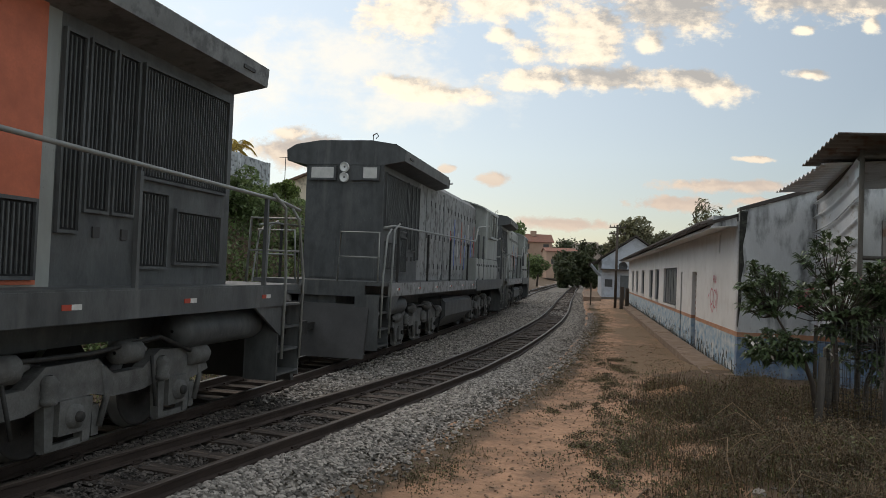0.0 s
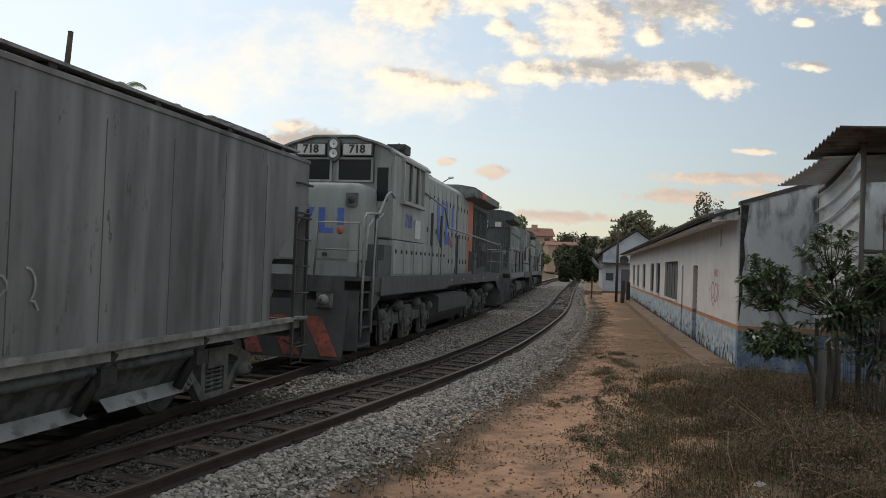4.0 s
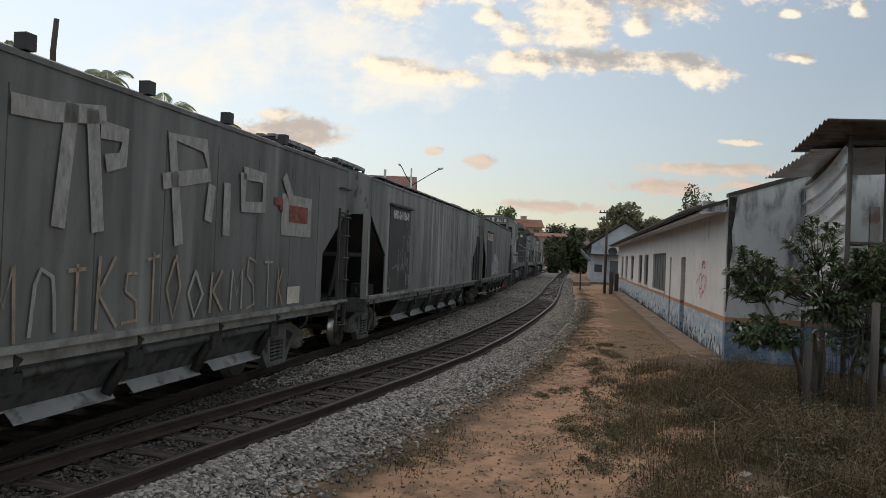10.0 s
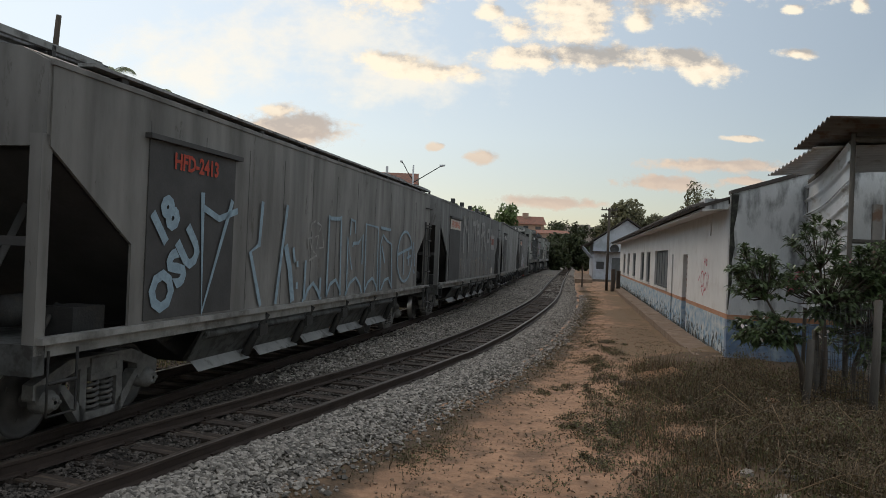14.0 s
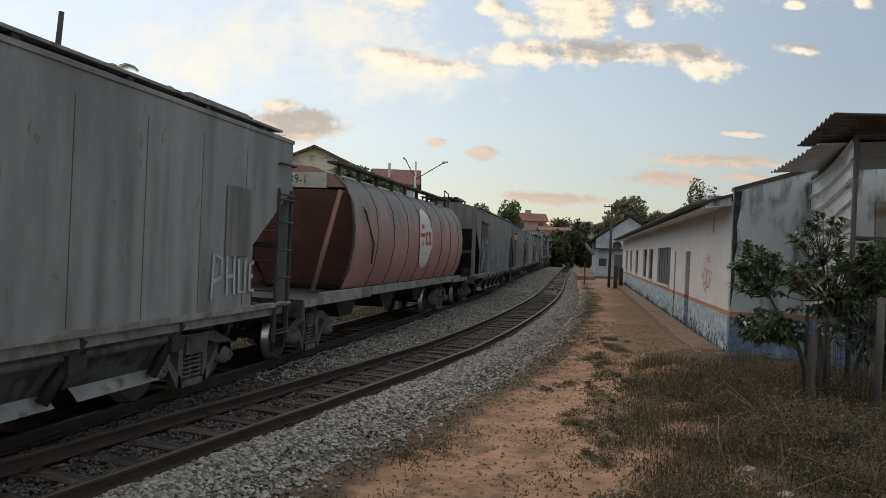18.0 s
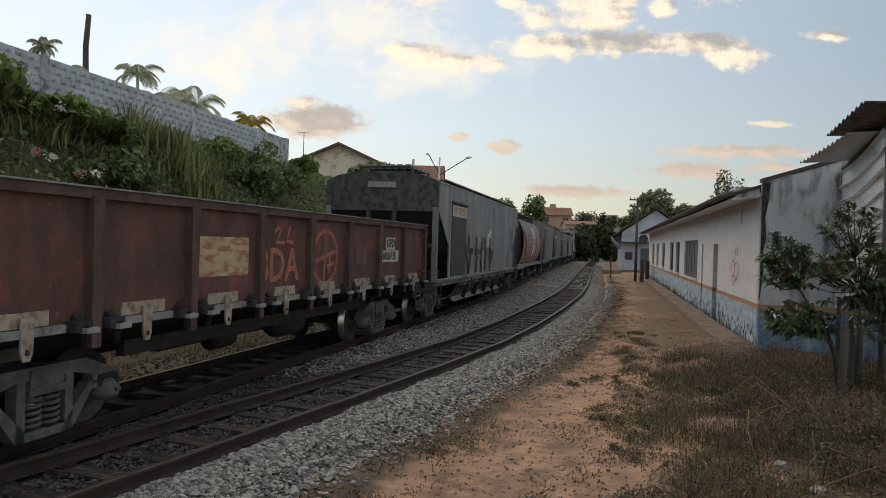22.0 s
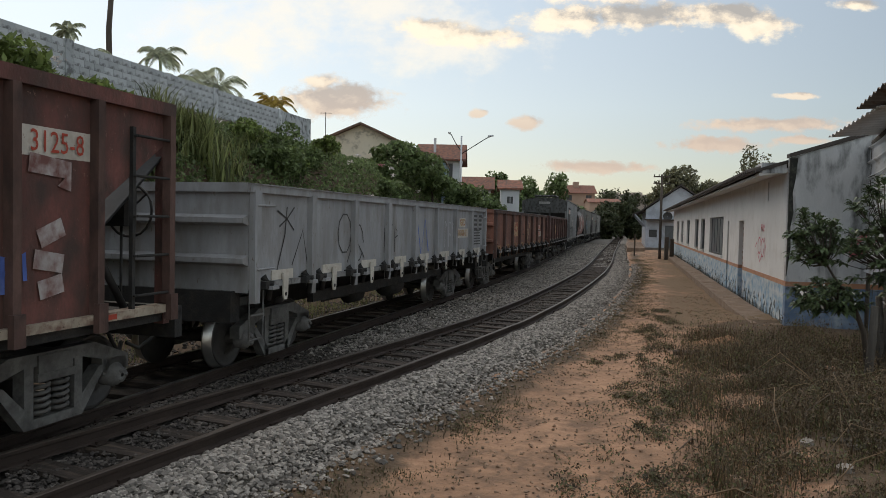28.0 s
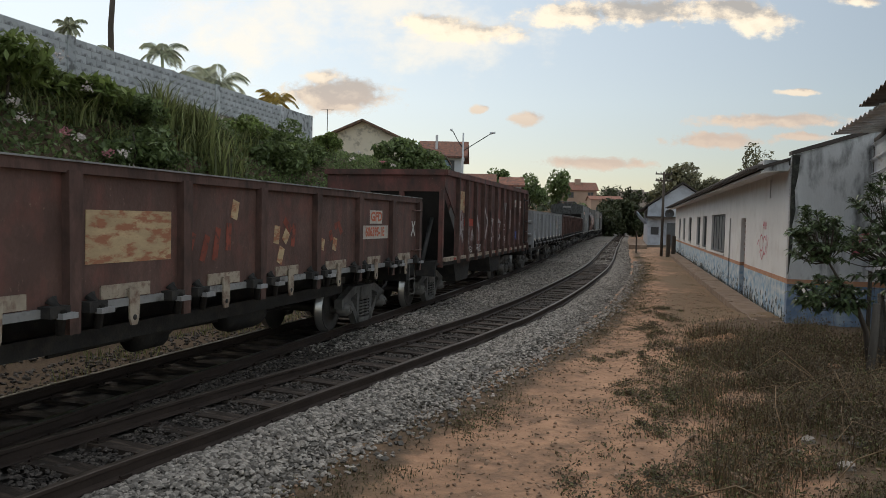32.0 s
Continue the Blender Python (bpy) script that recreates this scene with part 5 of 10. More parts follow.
# ---------------------------------------------------------------- trees behind
for x, y, z0, top_, wd, sd, lb, lf, n in (
        (0.264 * 86, 86, 0, 8.9, 6.5, 1, "broad dark tree behind the station", 0.3, 2600), (0.232 * 92, 92, 0, 7.6, 4, 11, "dark tree behind the goods shed", 0.3, 1300),
        (0.285 * 86, 86, 0, 7.2, 4.5, 12, "dark tree behind the station roof", 0.3, 1300), (0.348 * 60, 60, 0, 8.6, 3.6, 2, "airy tree behind the station roof", 0.15, 1700),
        (0.179 * 128, 128, -0.4, 6.9, 8.0, 3, "dark round tree at the end of the yard", 0.3, 9000), (0.163 * 122, 122, -0.4, 4.6, 5.0, 13, "dark shrubby tree beside the track", 0.26, 4200), (0.2 * 126, 126, -0.4, 5.0, 5.5, 14, "dark shrubby tree at the end of the yard", 0.26, 4200),
        (0.093 * 108, 108, 0.5, 9.3, 4.2, 4, "tree with a dense crown on the far bank", 0.3, 1700), (0.055 * 98, 98, 0.8, 7.6, 4.4, 5, "round tree on the far bank", 0.3, 1700), (0.018 * 86, 86, 1, 7.6, 3.4, 6, "tree behind the wagons", 0.26, 1500),
        (0.03 * 80, 80, 0.5, 5.6, 4.0, 7, "bushy tree beside the red-roofed house", 0.26, 1500), (0.125 * 118, 118, 0.3, 5.2, 5.0, 8, "bushy tree below the hill houses", 0.3, 1500),
        (-0.11 * 44, 44, 3.2, 6.6, 4.2, 9, "rounded green tree in front of the cream house", 0.17, 3000), (-0.07 * 47, 47, 2.8, 5.4, 3.6, 10, "dark bushy tree below the cream house", 0.17, 2600),
        (-0.03 * 52, 52, 1.5, 4.6, 3.6, 15, "dark bush below the street lamp", 0.2, 1800), (0.0, 58, 1.0, 4.3, 3.6, 16, "bush with pale flowers below the lamp", 0.2, 1800)):
    tree(x, y, z0, top_, wd, sd, lb, lf, n, M_leaf_far if sd in (3, 13, 14) else M_leaf_olive if sd in (1, 2, 11, 12) else M_leaf, trunk_part=0.03 if sd in (3, 13, 14) else 0.25 if sd > 6 else 0.4)
for k in range(13):
    a = 0.125 + k * 0.0098
    tree(a * 262, 262 + 6 * (k % 3), ground_z(a * 262, 262) - 0.5, 1.95 + 262 * (0.05 - 0.006 * ((k * 7) % 5) / 4), 7.5 if k % 2 else 5.5, 40 + k, "tree on the far ridge against the evening sky", 0.62, 420, M_leaf_far, group="trees on the far ridge", trunk_part=0.35)
far_wood = thing("far_wood", "hazy belt of trees on the far hills", "woodland", kind="stuff")
fs = []
rs = np.random.RandomState(77)
for _ in range(9000):
    a = rs.uniform(-0.25, 0.55)
    Y = rs.uniform(300, 420)
    x = a * Y
    fs.append((x, Y, ground_z(x, Y) + rs.uniform(0, 6.5) * (0.6 + 0.4 * noise.noise((x * 0.05, Y * 0.05, 2)))))
leaf_part("foliage", far_wood, fs, 2.2, M_leaf_far, 9, long=1.2)

# ---------------------------------------------------------------- shrub, fence posts and weeds on the right
shrub = thing("shrub", "glossy-leaved shrub with white and pink blossom beside the fence", "shrub", at=pose(5.55, 11.1, 0.0))
rs = np.random.RandomState(91)
LOBES = [((-0.85, 0.0, 1.85), (0.42, 0.45, 0.42), 60), ((-0.62, -0.1, 1.02), (0.55, 0.4, 0.26), 58), ((0.3, 0.0, 1.65), (0.85, 0.55, 0.55), 120), ((0.15, 0.1, 2.4), (0.5, 0.3, 0.38), 24), ((1.0, 0.2, 1.25), (0.75, 0.5, 0.75), 110), ((0.95, -0.1, 2.0), (0.45, 0.3, 0.42), 50)]
stems = [[(0.0, 0, -0.2), (-0.1, 0.0, 0.5), (-0.3, 0.0, 1.0)], [(0.25, 0.1, -0.2), (0.28, 0.05, 0.6), (0.2, 0, 1.3)], [(0.75, 0.2, -0.2), (0.8, 0.2, 0.5), (0.95, 0.2, 0.95)]]
for q in stems:
    part("stem", Build().tube(q, 0.05, 7, r2=0.028), M_bark, shrub)
leaf_v, leaf_f = [], []
for (cx, cy, cz), (rx_, ry_, rz_), count in LOBES:
    root = min((Vector(q[-1]) for q in stems), key=lambda v: (v - Vector((cx, cy, cz))).length)
    hub = root.lerp(Vector((cx, cy, cz)), 0.65) + Vector((0, 0, -0.08))
    part("branch", Build().tube([root, root.lerp(hub, 0.5) + Vector((0, 0, -0.05)), hub], 0.026, 6, r2=0.014), M_bark, shrub)
    twigs = Build()
    for i in range(count):
        g = rs.normal(size=3)
        g = g / np.linalg.norm(g) * rs.uniform(0.25, 1.0) ** 0.45
        tip = Vector((cx + g[0] * rx_, cy + g[1] * ry_, cz + g[2] * rz_))
        twigs.tube([hub, hub.lerp(tip, 0.55) + Vector((0, 0, -0.06)), tip], 0.009, 4, r2=0.004)
        out = (tip - hub).normalized()
        for k in range(rs.randint(11, 18)):
            a_, long_ = rs.uniform(0, 6.28), rs.uniform(0.1, 0.185)
            d_ = (Vector((math.cos(a_), math.sin(a_), rs.uniform(-0.35, 0.75))) + out * 0.55).normalized()
            side = d_.cross(Vector((0, 0, 1))).normalized() * long_ * 0.22
            base = tip - out * rs.uniform(0, 0.12)
            mid, end = base + d_ * long_ * 0.55 + Vector((0, 0, 0.01)), base + d_ * long_ + Vector((0, 0, -0.35 * long_))
            fold = Vector((0, 0, -0.012))
            o = len(leaf_v)
            leaf_v += [tuple(v) for v in (base, mid + side, mid + fold, mid - side, end)]
            leaf_f += [(o, o + 1, o + 2), (o, o + 2, o + 3), (o + 1, o + 4, o + 2), (o + 2, o + 4, o + 3)]
    part("twig", twigs, M_bark, shrub)
me = bpy.data.meshes.new("foliage")
me.from_pydata(leaf_v, [], leaf_f)
me.materials.append(M_gloss)
part("foliage", me, None, shrub)
leaf_part("blossom", shrub, [np.array([rs.uniform(-1.15, 0.6), rs.uniform(-0.5, 0.2), rs.uniform(0.85, 1.2)]) for _ in range(34)], 0.05, M_petal, 93, long=1.1)
leaf_part("pink_blossom", shrub, [np.array([rs.uniform(-0.2, 0.6), rs.uniform(-0.5, 0.1), rs.uniform(1.9, 2.1)]) for _ in range(10)], 0.05, M_petal_p, 94, long=1.1)
for k, (x, y, h_, lean) in enumerate(((5.35, 10.75, 1.0, 3), (5.75, 11.2, 0.95, -4), (6.0, 10.2, 1.62, 1), (5.95, 11.6, 1.1, -2), (6.3, 12.2, 1.2, 2))):
    p = thing("fence_post", "weathered grey timber fence post", "post", "fence posts", at=pose(x, y, ground_z(x, y), lean, lean * 0.7, 20 * k))
    part("post", Build().tube([(0, 0, -0.3), (0.01, 0, h_ * 0.5), (0.0, 0.01, h_)], 0.06, 7, r2=0.05), M_post, p)
wire = thing("wire_fence", "sagging wire mesh strung between the posts", "fence")
for a, c in (((5.35, 10.75), (6.0, 10.2)), ((6.0, 10.2), (6.3, 12.2))):
    for i in range(12):
        z = 0.15 + i * 0.11
        part("wire", Build().tube([(a[0], a[1], z), ((a[0] + c[0]) / 2, (a[1] + c[1]) / 2, z - 0.03), (c[0], c[1], z + 0.1)], 0.003, 4), M_iron, wire)
    for i in range(14):
        f = i / 13
        part("wire", Build().tube([(a[0] + (c[0] - a[0]) * f, a[1] + (c[1] - a[1]) * f, 0.1), (a[0] + (c[0] - a[0]) * (f + 0.03), a[1] + (c[1] - a[1]) * (f + 0.03), 1.45)], 0.003, 4), M_iron, wire)


def blades(name, label, spots, lo, hi, width, material, seed):
    """A stand of thin leaning stems, as one sheet of stuff."""
    q = np.random.RandomState(seed)
    n = len(spots)
    c = np.array(spots)
    a, h_ = q.uniform(0, 6.28, n), q.uniform(lo, hi, n)
    h_ = h_ * np.array([0.75 + 0.55 * noise.noise((x_ * 1.3, y_ * 1.3, 21)) for x_, y_, _ in spots])
    lean = h_ * q.uniform(0.1, 0.6, n)
    d = np.c_[np.cos(a), np.sin(a), np.zeros(n)]
    s_ = np.c_[-np.sin(a), np.cos(a), np.zeros(n)] * (width * q.uniform(0.6, 1.4, n))[:, None]
    up = np.array([0, 0, 1.0])
    m1 = c + d * (lean * 0.3)[:, None] + up * (h_ * 0.55)[:, None]
    m2 = c + d * lean[:, None] + up * h_[:, None]
    v = np.stack([c - s_, c + s_, m1 + s_ * 0.7, m1 - s_ * 0.7, m2], 1).reshape(-1, 3)
    f = []
    for i in range(n):
        o = 5 * i
        f += [(o, o + 1, o + 2, o + 3), (o + 3, o + 2, o + 4)]
    me = bpy.data.meshes.new(name)
    me.from_pydata(v.tolist(), [], f)
    me.materials.append(material)
    me.update()
    return tagged(new(name, me), label, "grass", kind="stuff")


q = random.Random(55)


def weed_area(n, edge=0.0):
    out = []
    while len(out) < n:
        y = q.uniform(3.5, 15.3)
        x = q.uniform(0.8, 8.5)
        m = x - 0.85 - 0.17 * y - edge + 0.55 * noise.noise((x * 0.7, y * 0.7, 7)) + 0.3 * noise.noise((x * 2.2, y * 2.2, 17))
        if m < 0 or q.random() > m / 1.0 or q.random() < smooth_step(11.5, 15.3, y) * 0.9 or q.random() > 0.55 + 1.6 * noise.noise((x * 1.1, y * 1.1, 11)):
            continue
        out.append((x, y, ground_z(x, y) - 0.02))
    return out


def sprigs(spots, lo, hi, per, seed):
    """Points of small leaves up the stems of a low thicket."""
    g = np.random.RandomState(seed)
    out = []
    for x_, y_, z_ in spots:
        h_ = g.uniform(lo, hi)
        for t_ in g.uniform(0.1, 1.0, per):
            out.append((x_ + g.normal() * 0.035, y_ + g.normal() * 0.035, z_ + h_ * t_))
    return out


low = thing("low_scrub", "low tangle of small-leaved brown and green scrub", "scrub", kind="stuff")
blades("dry_weeds", "thicket of dry brown weeds", weed_area(42000), 0.05, 0.42, 0.0032, M_dry_b, 61)
clumps = []
for x_, y_, z_ in weed_area(90, 0.25):
    for _ in range(120):
        a_, b_ = x_ + q.gauss(0, 0.12), y_ + q.gauss(0, 0.12)
        clumps.append((a_, b_, ground_z(a_, b_) - 0.02))
blades("weed_clumps", "taller dark clumps of weed in the thicket", clumps, 0.15, 0.62, 0.0034, M_dry_b, 76)
leaf_part("clump_leaves", low, sprigs(clumps[::3], 0.1, 0.5, 5, 77), 0.02, M_weed, 77, long=1.9)
blades("dry_grass", "pale dry grass among the weeds", weed_area(15000), 0.06, 0.46, 0.0024, M_dry, 62)
blades("green_weeds", "low green weeds at the edge of the thicket", weed_area(26000, -0.1), 0.04, 0.24, 0.0045, M_weed, 63)
leaf_part("leaves", low, sprigs(weed_area(15000, -0.1), 0.04, 0.26, 7, 66), 0.017, M_weed, 66, long=1.9)
leaf_part("dry_leaves", low, sprigs(weed_area(19000), 0.06, 0.42, 7, 67), 0.016, M_dry_b, 67, long=2.0)
leaf_part("litter", low, [(a_, b_, c_ + 0.03) for a_, b_, c_ in weed_area(7000, -0.25)], 0.025, M_litter, 68)
verge = []
for _ in range(16000):
    s = -6 + 50 * q.random() ** 1.4
    d = near_off(s) + 2.15 + q.gauss(0, 0.3)
    x, y, _ = on_line(s, d)
    if noise.noise((x * 0.6, y * 0.6, 4)) > -0.15:
        verge.append((x, y, ground_z(x, y) - 0.01))
for _ in range(9000):
    y = q.uniform(8, 60)
    x = float(np.interp(y, path_y, path_x)) + q.choice((0.0 if y > 22 else 1.3, -1.3, 1.2, -1.6)) * (1 + 0.02 * y) + q.gauss(0, 0.3)
    if noise.noise((x * 0.7, y * 0.35, 8)) > (0.0 if y > 14 else 0.3):
        verge.append((x, y, ground_z(x, y) - 0.01))
leaf_part("verge_leaves", low, sprigs([verge[i] for i in range(0, len(verge), 2)], 0.005, 0.035, 4, 69), 0.014, M_verge, 69, long=2.0)
patches, tufts = [], []
for n_ in range(150):
    y = 4.3 + 15 * q.random() ** 1.5
    x = float(np.interp(y, path_y, path_x)) + (q.gauss(0.5, 0.26) if n_ % 5 < 3 else q.gauss(0.25, 0.75))
    wide, many = q.uniform(0.03, 0.12), q.randint(40, 260)
    for i in range(many):
        a_, b_ = x + q.gauss(0, wide), y + q.gauss(0, wide * 2.0)
        patches.append((a_, b_, ground_z(a_, b_) + q.uniform(0.004, 0.045)))
        if i % 3 == 0:
            tufts.append((a_, b_, ground_z(a_, b_) - 0.01))
for _ in range(5200):
    s = -6 + 34 * q.random() ** 1.4
    x, y, _ = on_line(s, near_off(s) + 1.95 + q.gauss(0, 0.24))
    if noise.noise((x * 0.8, y * 0.5, 31)) > -0.2:
        patches.append((x, y, ground_z(x, y) + q.uniform(0.005, 0.06)))
        tufts.append((x, y, ground_z(x, y) - 0.01))
leaf_part("trodden_leaves", low, patches[::2], 0.019, M_dry_b, 70, long=1.6, droop=0.0)
leaf_part("fallen_leaves", low, patches[1::2], 0.017, M_weed, 73, long=1.6, droop=0.0)
blades("path_tufts", "trodden dry tufts in the middle of the path", tufts, 0.02, 0.1, 0.0035, M_dry_b, 74)
blades("verge_grass", "short grass growing along the gravel", verge, 0.015, 0.07, 0.004, M_verge, 64)
left = []
for _ in range(30000):
    x, y, z = bank_point(-8 + 50 * q.random() ** 1.3, q.uniform(-4.8, -1.5))
    if noise.noise((x * 0.9, y * 0.9, 14)) > -0.2:
        left.append((x, y, z - 0.01))
blades("trackside_grass", "low green grass beyond the train's track", left, 0.05, 0.3, 0.005, M_grass, 71)
blades("trackside_straw", "dry straw beyond the train's track", left[::2], 0.04, 0.2, 0.004, M_dry, 72)
blades("verge_straw", "dry stalks along the gravel", verge[::3], 0.015, 0.07, 0.003, M_dry, 65)
tw = [(2.4, 6.6), (3.1, 7.5), (3.6, 8.2), (4.2, 9.0), (4.4, 8.0), (3.9, 7.0), (2.0, 7.2), (4.6, 9.8), (1.5, 5.6)]
for k, (x, y) in enumerate(tw):
    t = thing("dry_branch", "thin dry fallen branch among the weeds", "branch", "fallen branches", at=pose(x, y, ground_z(x, y) + 0.03, 0, 0, 40 * k))
    part("twig", Build().tube([(0, 0, 0), (0.35, 0.1, 0.16), (0.75, 0.05, 0.3 if k % 2 else 0.1), (1.2, 0.2, 0.05)], 0.009, 5, r2=0.003), M_dry, t)
for k in range(12):
    x, y = 2.7 + 2.2 * ((k * 37) % 12) / 12, 5.9 + 3.4 * ((k * 29) % 12) / 12
    t = thing("dry_branch", "pale dry stick standing out of the weeds", "branch", "fallen branches", at=pose(x, y, ground_z(x, y) + 0.05, 0, 0, 77 * k))
    part("twig", Build().tube([(0, 0, 0), (0.2, 0.06, 0.2 + 0.04 * (k % 3)), (0.5, 0.02, 0.34 + 0.05 * (k % 4)), (0.85, 0.15, 0.2 + 0.07 * (k % 3))], 0.007, 5, r2=0.002), M_dry, t)
    part("side_twig", Build().tube([(0.35, 0.04, 0.28), (0.5, -0.16, 0.42), (0.6, -0.3, 0.44)], 0.004, 4, r2=0.0015), M_dry, t)
rub = random.Random(83)
for k in range(16):
    x, y = rub.gauss(3.45, 0.3), rub.gauss(6.9, 0.3)
    b = Build()
    n_ = [rub.uniform(0.7, 1.2) for _ in range(9)]
    size = rub.uniform(0.03, 0.09)
    b.prism([(size * n_[i] * math.cos(i * 0.7), size * 0.75 * n_[i] * math.sin(i * 0.7)) for i in range(9)], 0, size * rub.uniform(0.5, 0.9), "z")
    st = tagged(part("rubble_stone", b, M_stone, None), "pale lump of rubble lying in the weeds", "stone", "rubble in the weeds")
    st.matrix_basis = pose(x, y, ground_z(x, y) - 0.01, rub.uniform(-20, 20), rub.uniform(-20, 20), rub.uniform(0, 360))
log = thing("log", "dark rotting log on the path edge", "log", at=pose(0.287 * 12.6, 12.6, ground_z(3.6, 12.6) + 0.04, 0, 0, -8))
part("log", Build().tube([(-0.45, 0, 0), (0, 0.05, 0.02), (0.45, -0.02, 0.0)], 0.05, 7, r2=0.035), M_bark, log)
heap = Build()
for j in range(9):
    for i in range(9):
        u, v = (i - 4) / 4, (j - 4) / 4
        rr = math.hypot(u, v)
        heap.v.append((u * 0.62, v * 0.5, max(0, (1 - rr)) * 0.2 + 0.07 * noise.noise((u * 3, v * 3, 1)) - 0.03))
heap.f = [(j * 9 + i, j * 9 + i + 1, j * 9 + i + 10, j * 9 + i + 9) for j in range(8) for i in range(8)]
heap.smooth = [True] * 64
dh = tagged(part("earth_heap", heap, mat("orange_earth", (0.4, 0.22, 0.125), 0.95, 0, 0.25, 3, 20, 0.5), None), "small heap of orange earth by the pavement", "heap")
dh.matrix_basis = pose(4.45, 13.9, ground_z(4.45, 13.9))
for k, (x, y) in enumerate(((5.0, 11.0), (5.3, 10.4), (4.7, 8.9), (2.1, 6.2))):
    br = tagged(part("broken_brick", Build().box(-0.1, 0.1, -0.06, 0.06, -0.03, 0.07, 0.02), M_clod if k == 3 else M_band, None), "broken orange brick lying in the weeds", "brick", "broken bricks")
    br.matrix_basis = pose(x, y, ground_z(x, y) + 0.02, 10, 5, 30 * k)

# ---------------------------------------------------------------- the train: materials
M_steel = mat("dark_steel", (0.035, 0.034, 0.033), 0.7, 0.2, 0.4, 3, 40, 0.3, (0.07, 0.06, 0.05), 0.35, edge=0.35)
M_bogie = mat("dusty_bogie", (0.17, 0.165, 0.157), 0.7, 0.1, 0.45, 3, 40, 0.3, (0.055, 0.05, 0.047), 0.42, edge=0.35)
M_tread = mat("polished_tread", (0.5, 0.49, 0.47), 0.3, 0.9, 0.2, 6, 50, 0.05)
M_gate = mat("grimy_gate", (0.085, 0.088, 0.085), 0.75, 0.1, 0.35, 3, 30, 0.2, (0.04, 0.038, 0.036), 0.4)
M_loco_bogie = mat("dusty_locomotive_bogie", (0.14, 0.138, 0.132), 0.75, 0.1, 0.45, 3, 40, 0.35, (0.075, 0.07, 0.066), 0.42, edge=0.3)
M_stripe = mat("dull_red_stripe", (0.27, 0.07, 0.045), 0.75, 0, 0.35, 5, 40, 0.1, (0.1, 0.05, 0.04), 0.35)
M_wheel = mat("worn_wheel", (0.08, 0.074, 0.07), 0.55, 0.35, 0.3, 6, 50, 0.1)
def hopper_paint(name, base, shift, dark, pale):
    """Grey paint under years of dust: dark run-down dirt, pale wash marks, chips."""
    return mat(name, base, 0.62, 0.05, 0.3, 0.9, 30, 0.15, dark, 0.72, (0.8, 0.8, 0.24), edge=0.34, streak=(pale, 0.72, 3.6), flecks=((0.09, 0.08, 0.072), 0.32, 7.0), shift=shift)


M_hopper = hopper_paint("weathered_grey_paint", (0.165, 0.161, 0.16), 0.0, (0.075, 0.072, 0.071), (0.27, 0.265, 0.26))
M_hopper_c = hopper_paint("streaked_grey_paint", (0.2, 0.202, 0.196), 17.0, (0.072, 0.071, 0.068), (0.4, 0.395, 0.38))
M_hopper_d = hopper_paint("dark_dusty_paint", (0.14, 0.139, 0.136), 41.0, (0.07, 0.068, 0.065), (0.25, 0.248, 0.24))
M_hopper_e = hopper_paint("brownish_grey_paint", (0.2, 0.193, 0.182), 63.0, (0.08, 0.075, 0.068), (0.26, 0.25, 0.235))
M_hopper_b = hopper_paint("pale_grey_paint", (0.235, 0.24, 0.242), 88.0, (0.12, 0.121, 0.121), (0.33, 0.332, 0.332))
M_seam = mat("dark_seam", (0.085, 0.08, 0.075), 0.8, 0.05, 0.4, 3, 30, 0.1)
# plain dark parts, and the shade of number panels and slope sheets as colour
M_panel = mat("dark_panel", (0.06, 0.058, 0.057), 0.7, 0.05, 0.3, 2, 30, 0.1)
M_sill = mat("scuffed_sill", (0.27, 0.265, 0.25), 0.7, 0.1, 0.35, 1.5, 30, 0.2, (0.075, 0.068, 0.06), 0.45, edge=0.3, flecks=((0.34, 0.33, 0.31), 0.2, 10.0))
M_lip = mat("dusty_highlight_plate", (0.27, 0.27, 0.265), 0.75, 0.05, 0.25, 2, 30, 0.1, (0.12, 0.115, 0.11), 0.3)
M_pink = mat("faded_red_paint", (0.38, 0.19, 0.165), 0.5, 0.0, 0.3, 1.1, 24, 0.1, (0.24, 0.18, 0.165), 0.42, (0.8, 0.8, 0.35), edge=0.3, streak=((0.2, 0.16, 0.15), 0.36, 4.0), flecks=((0.5, 0.33, 0.29), 0.3, 14.0))
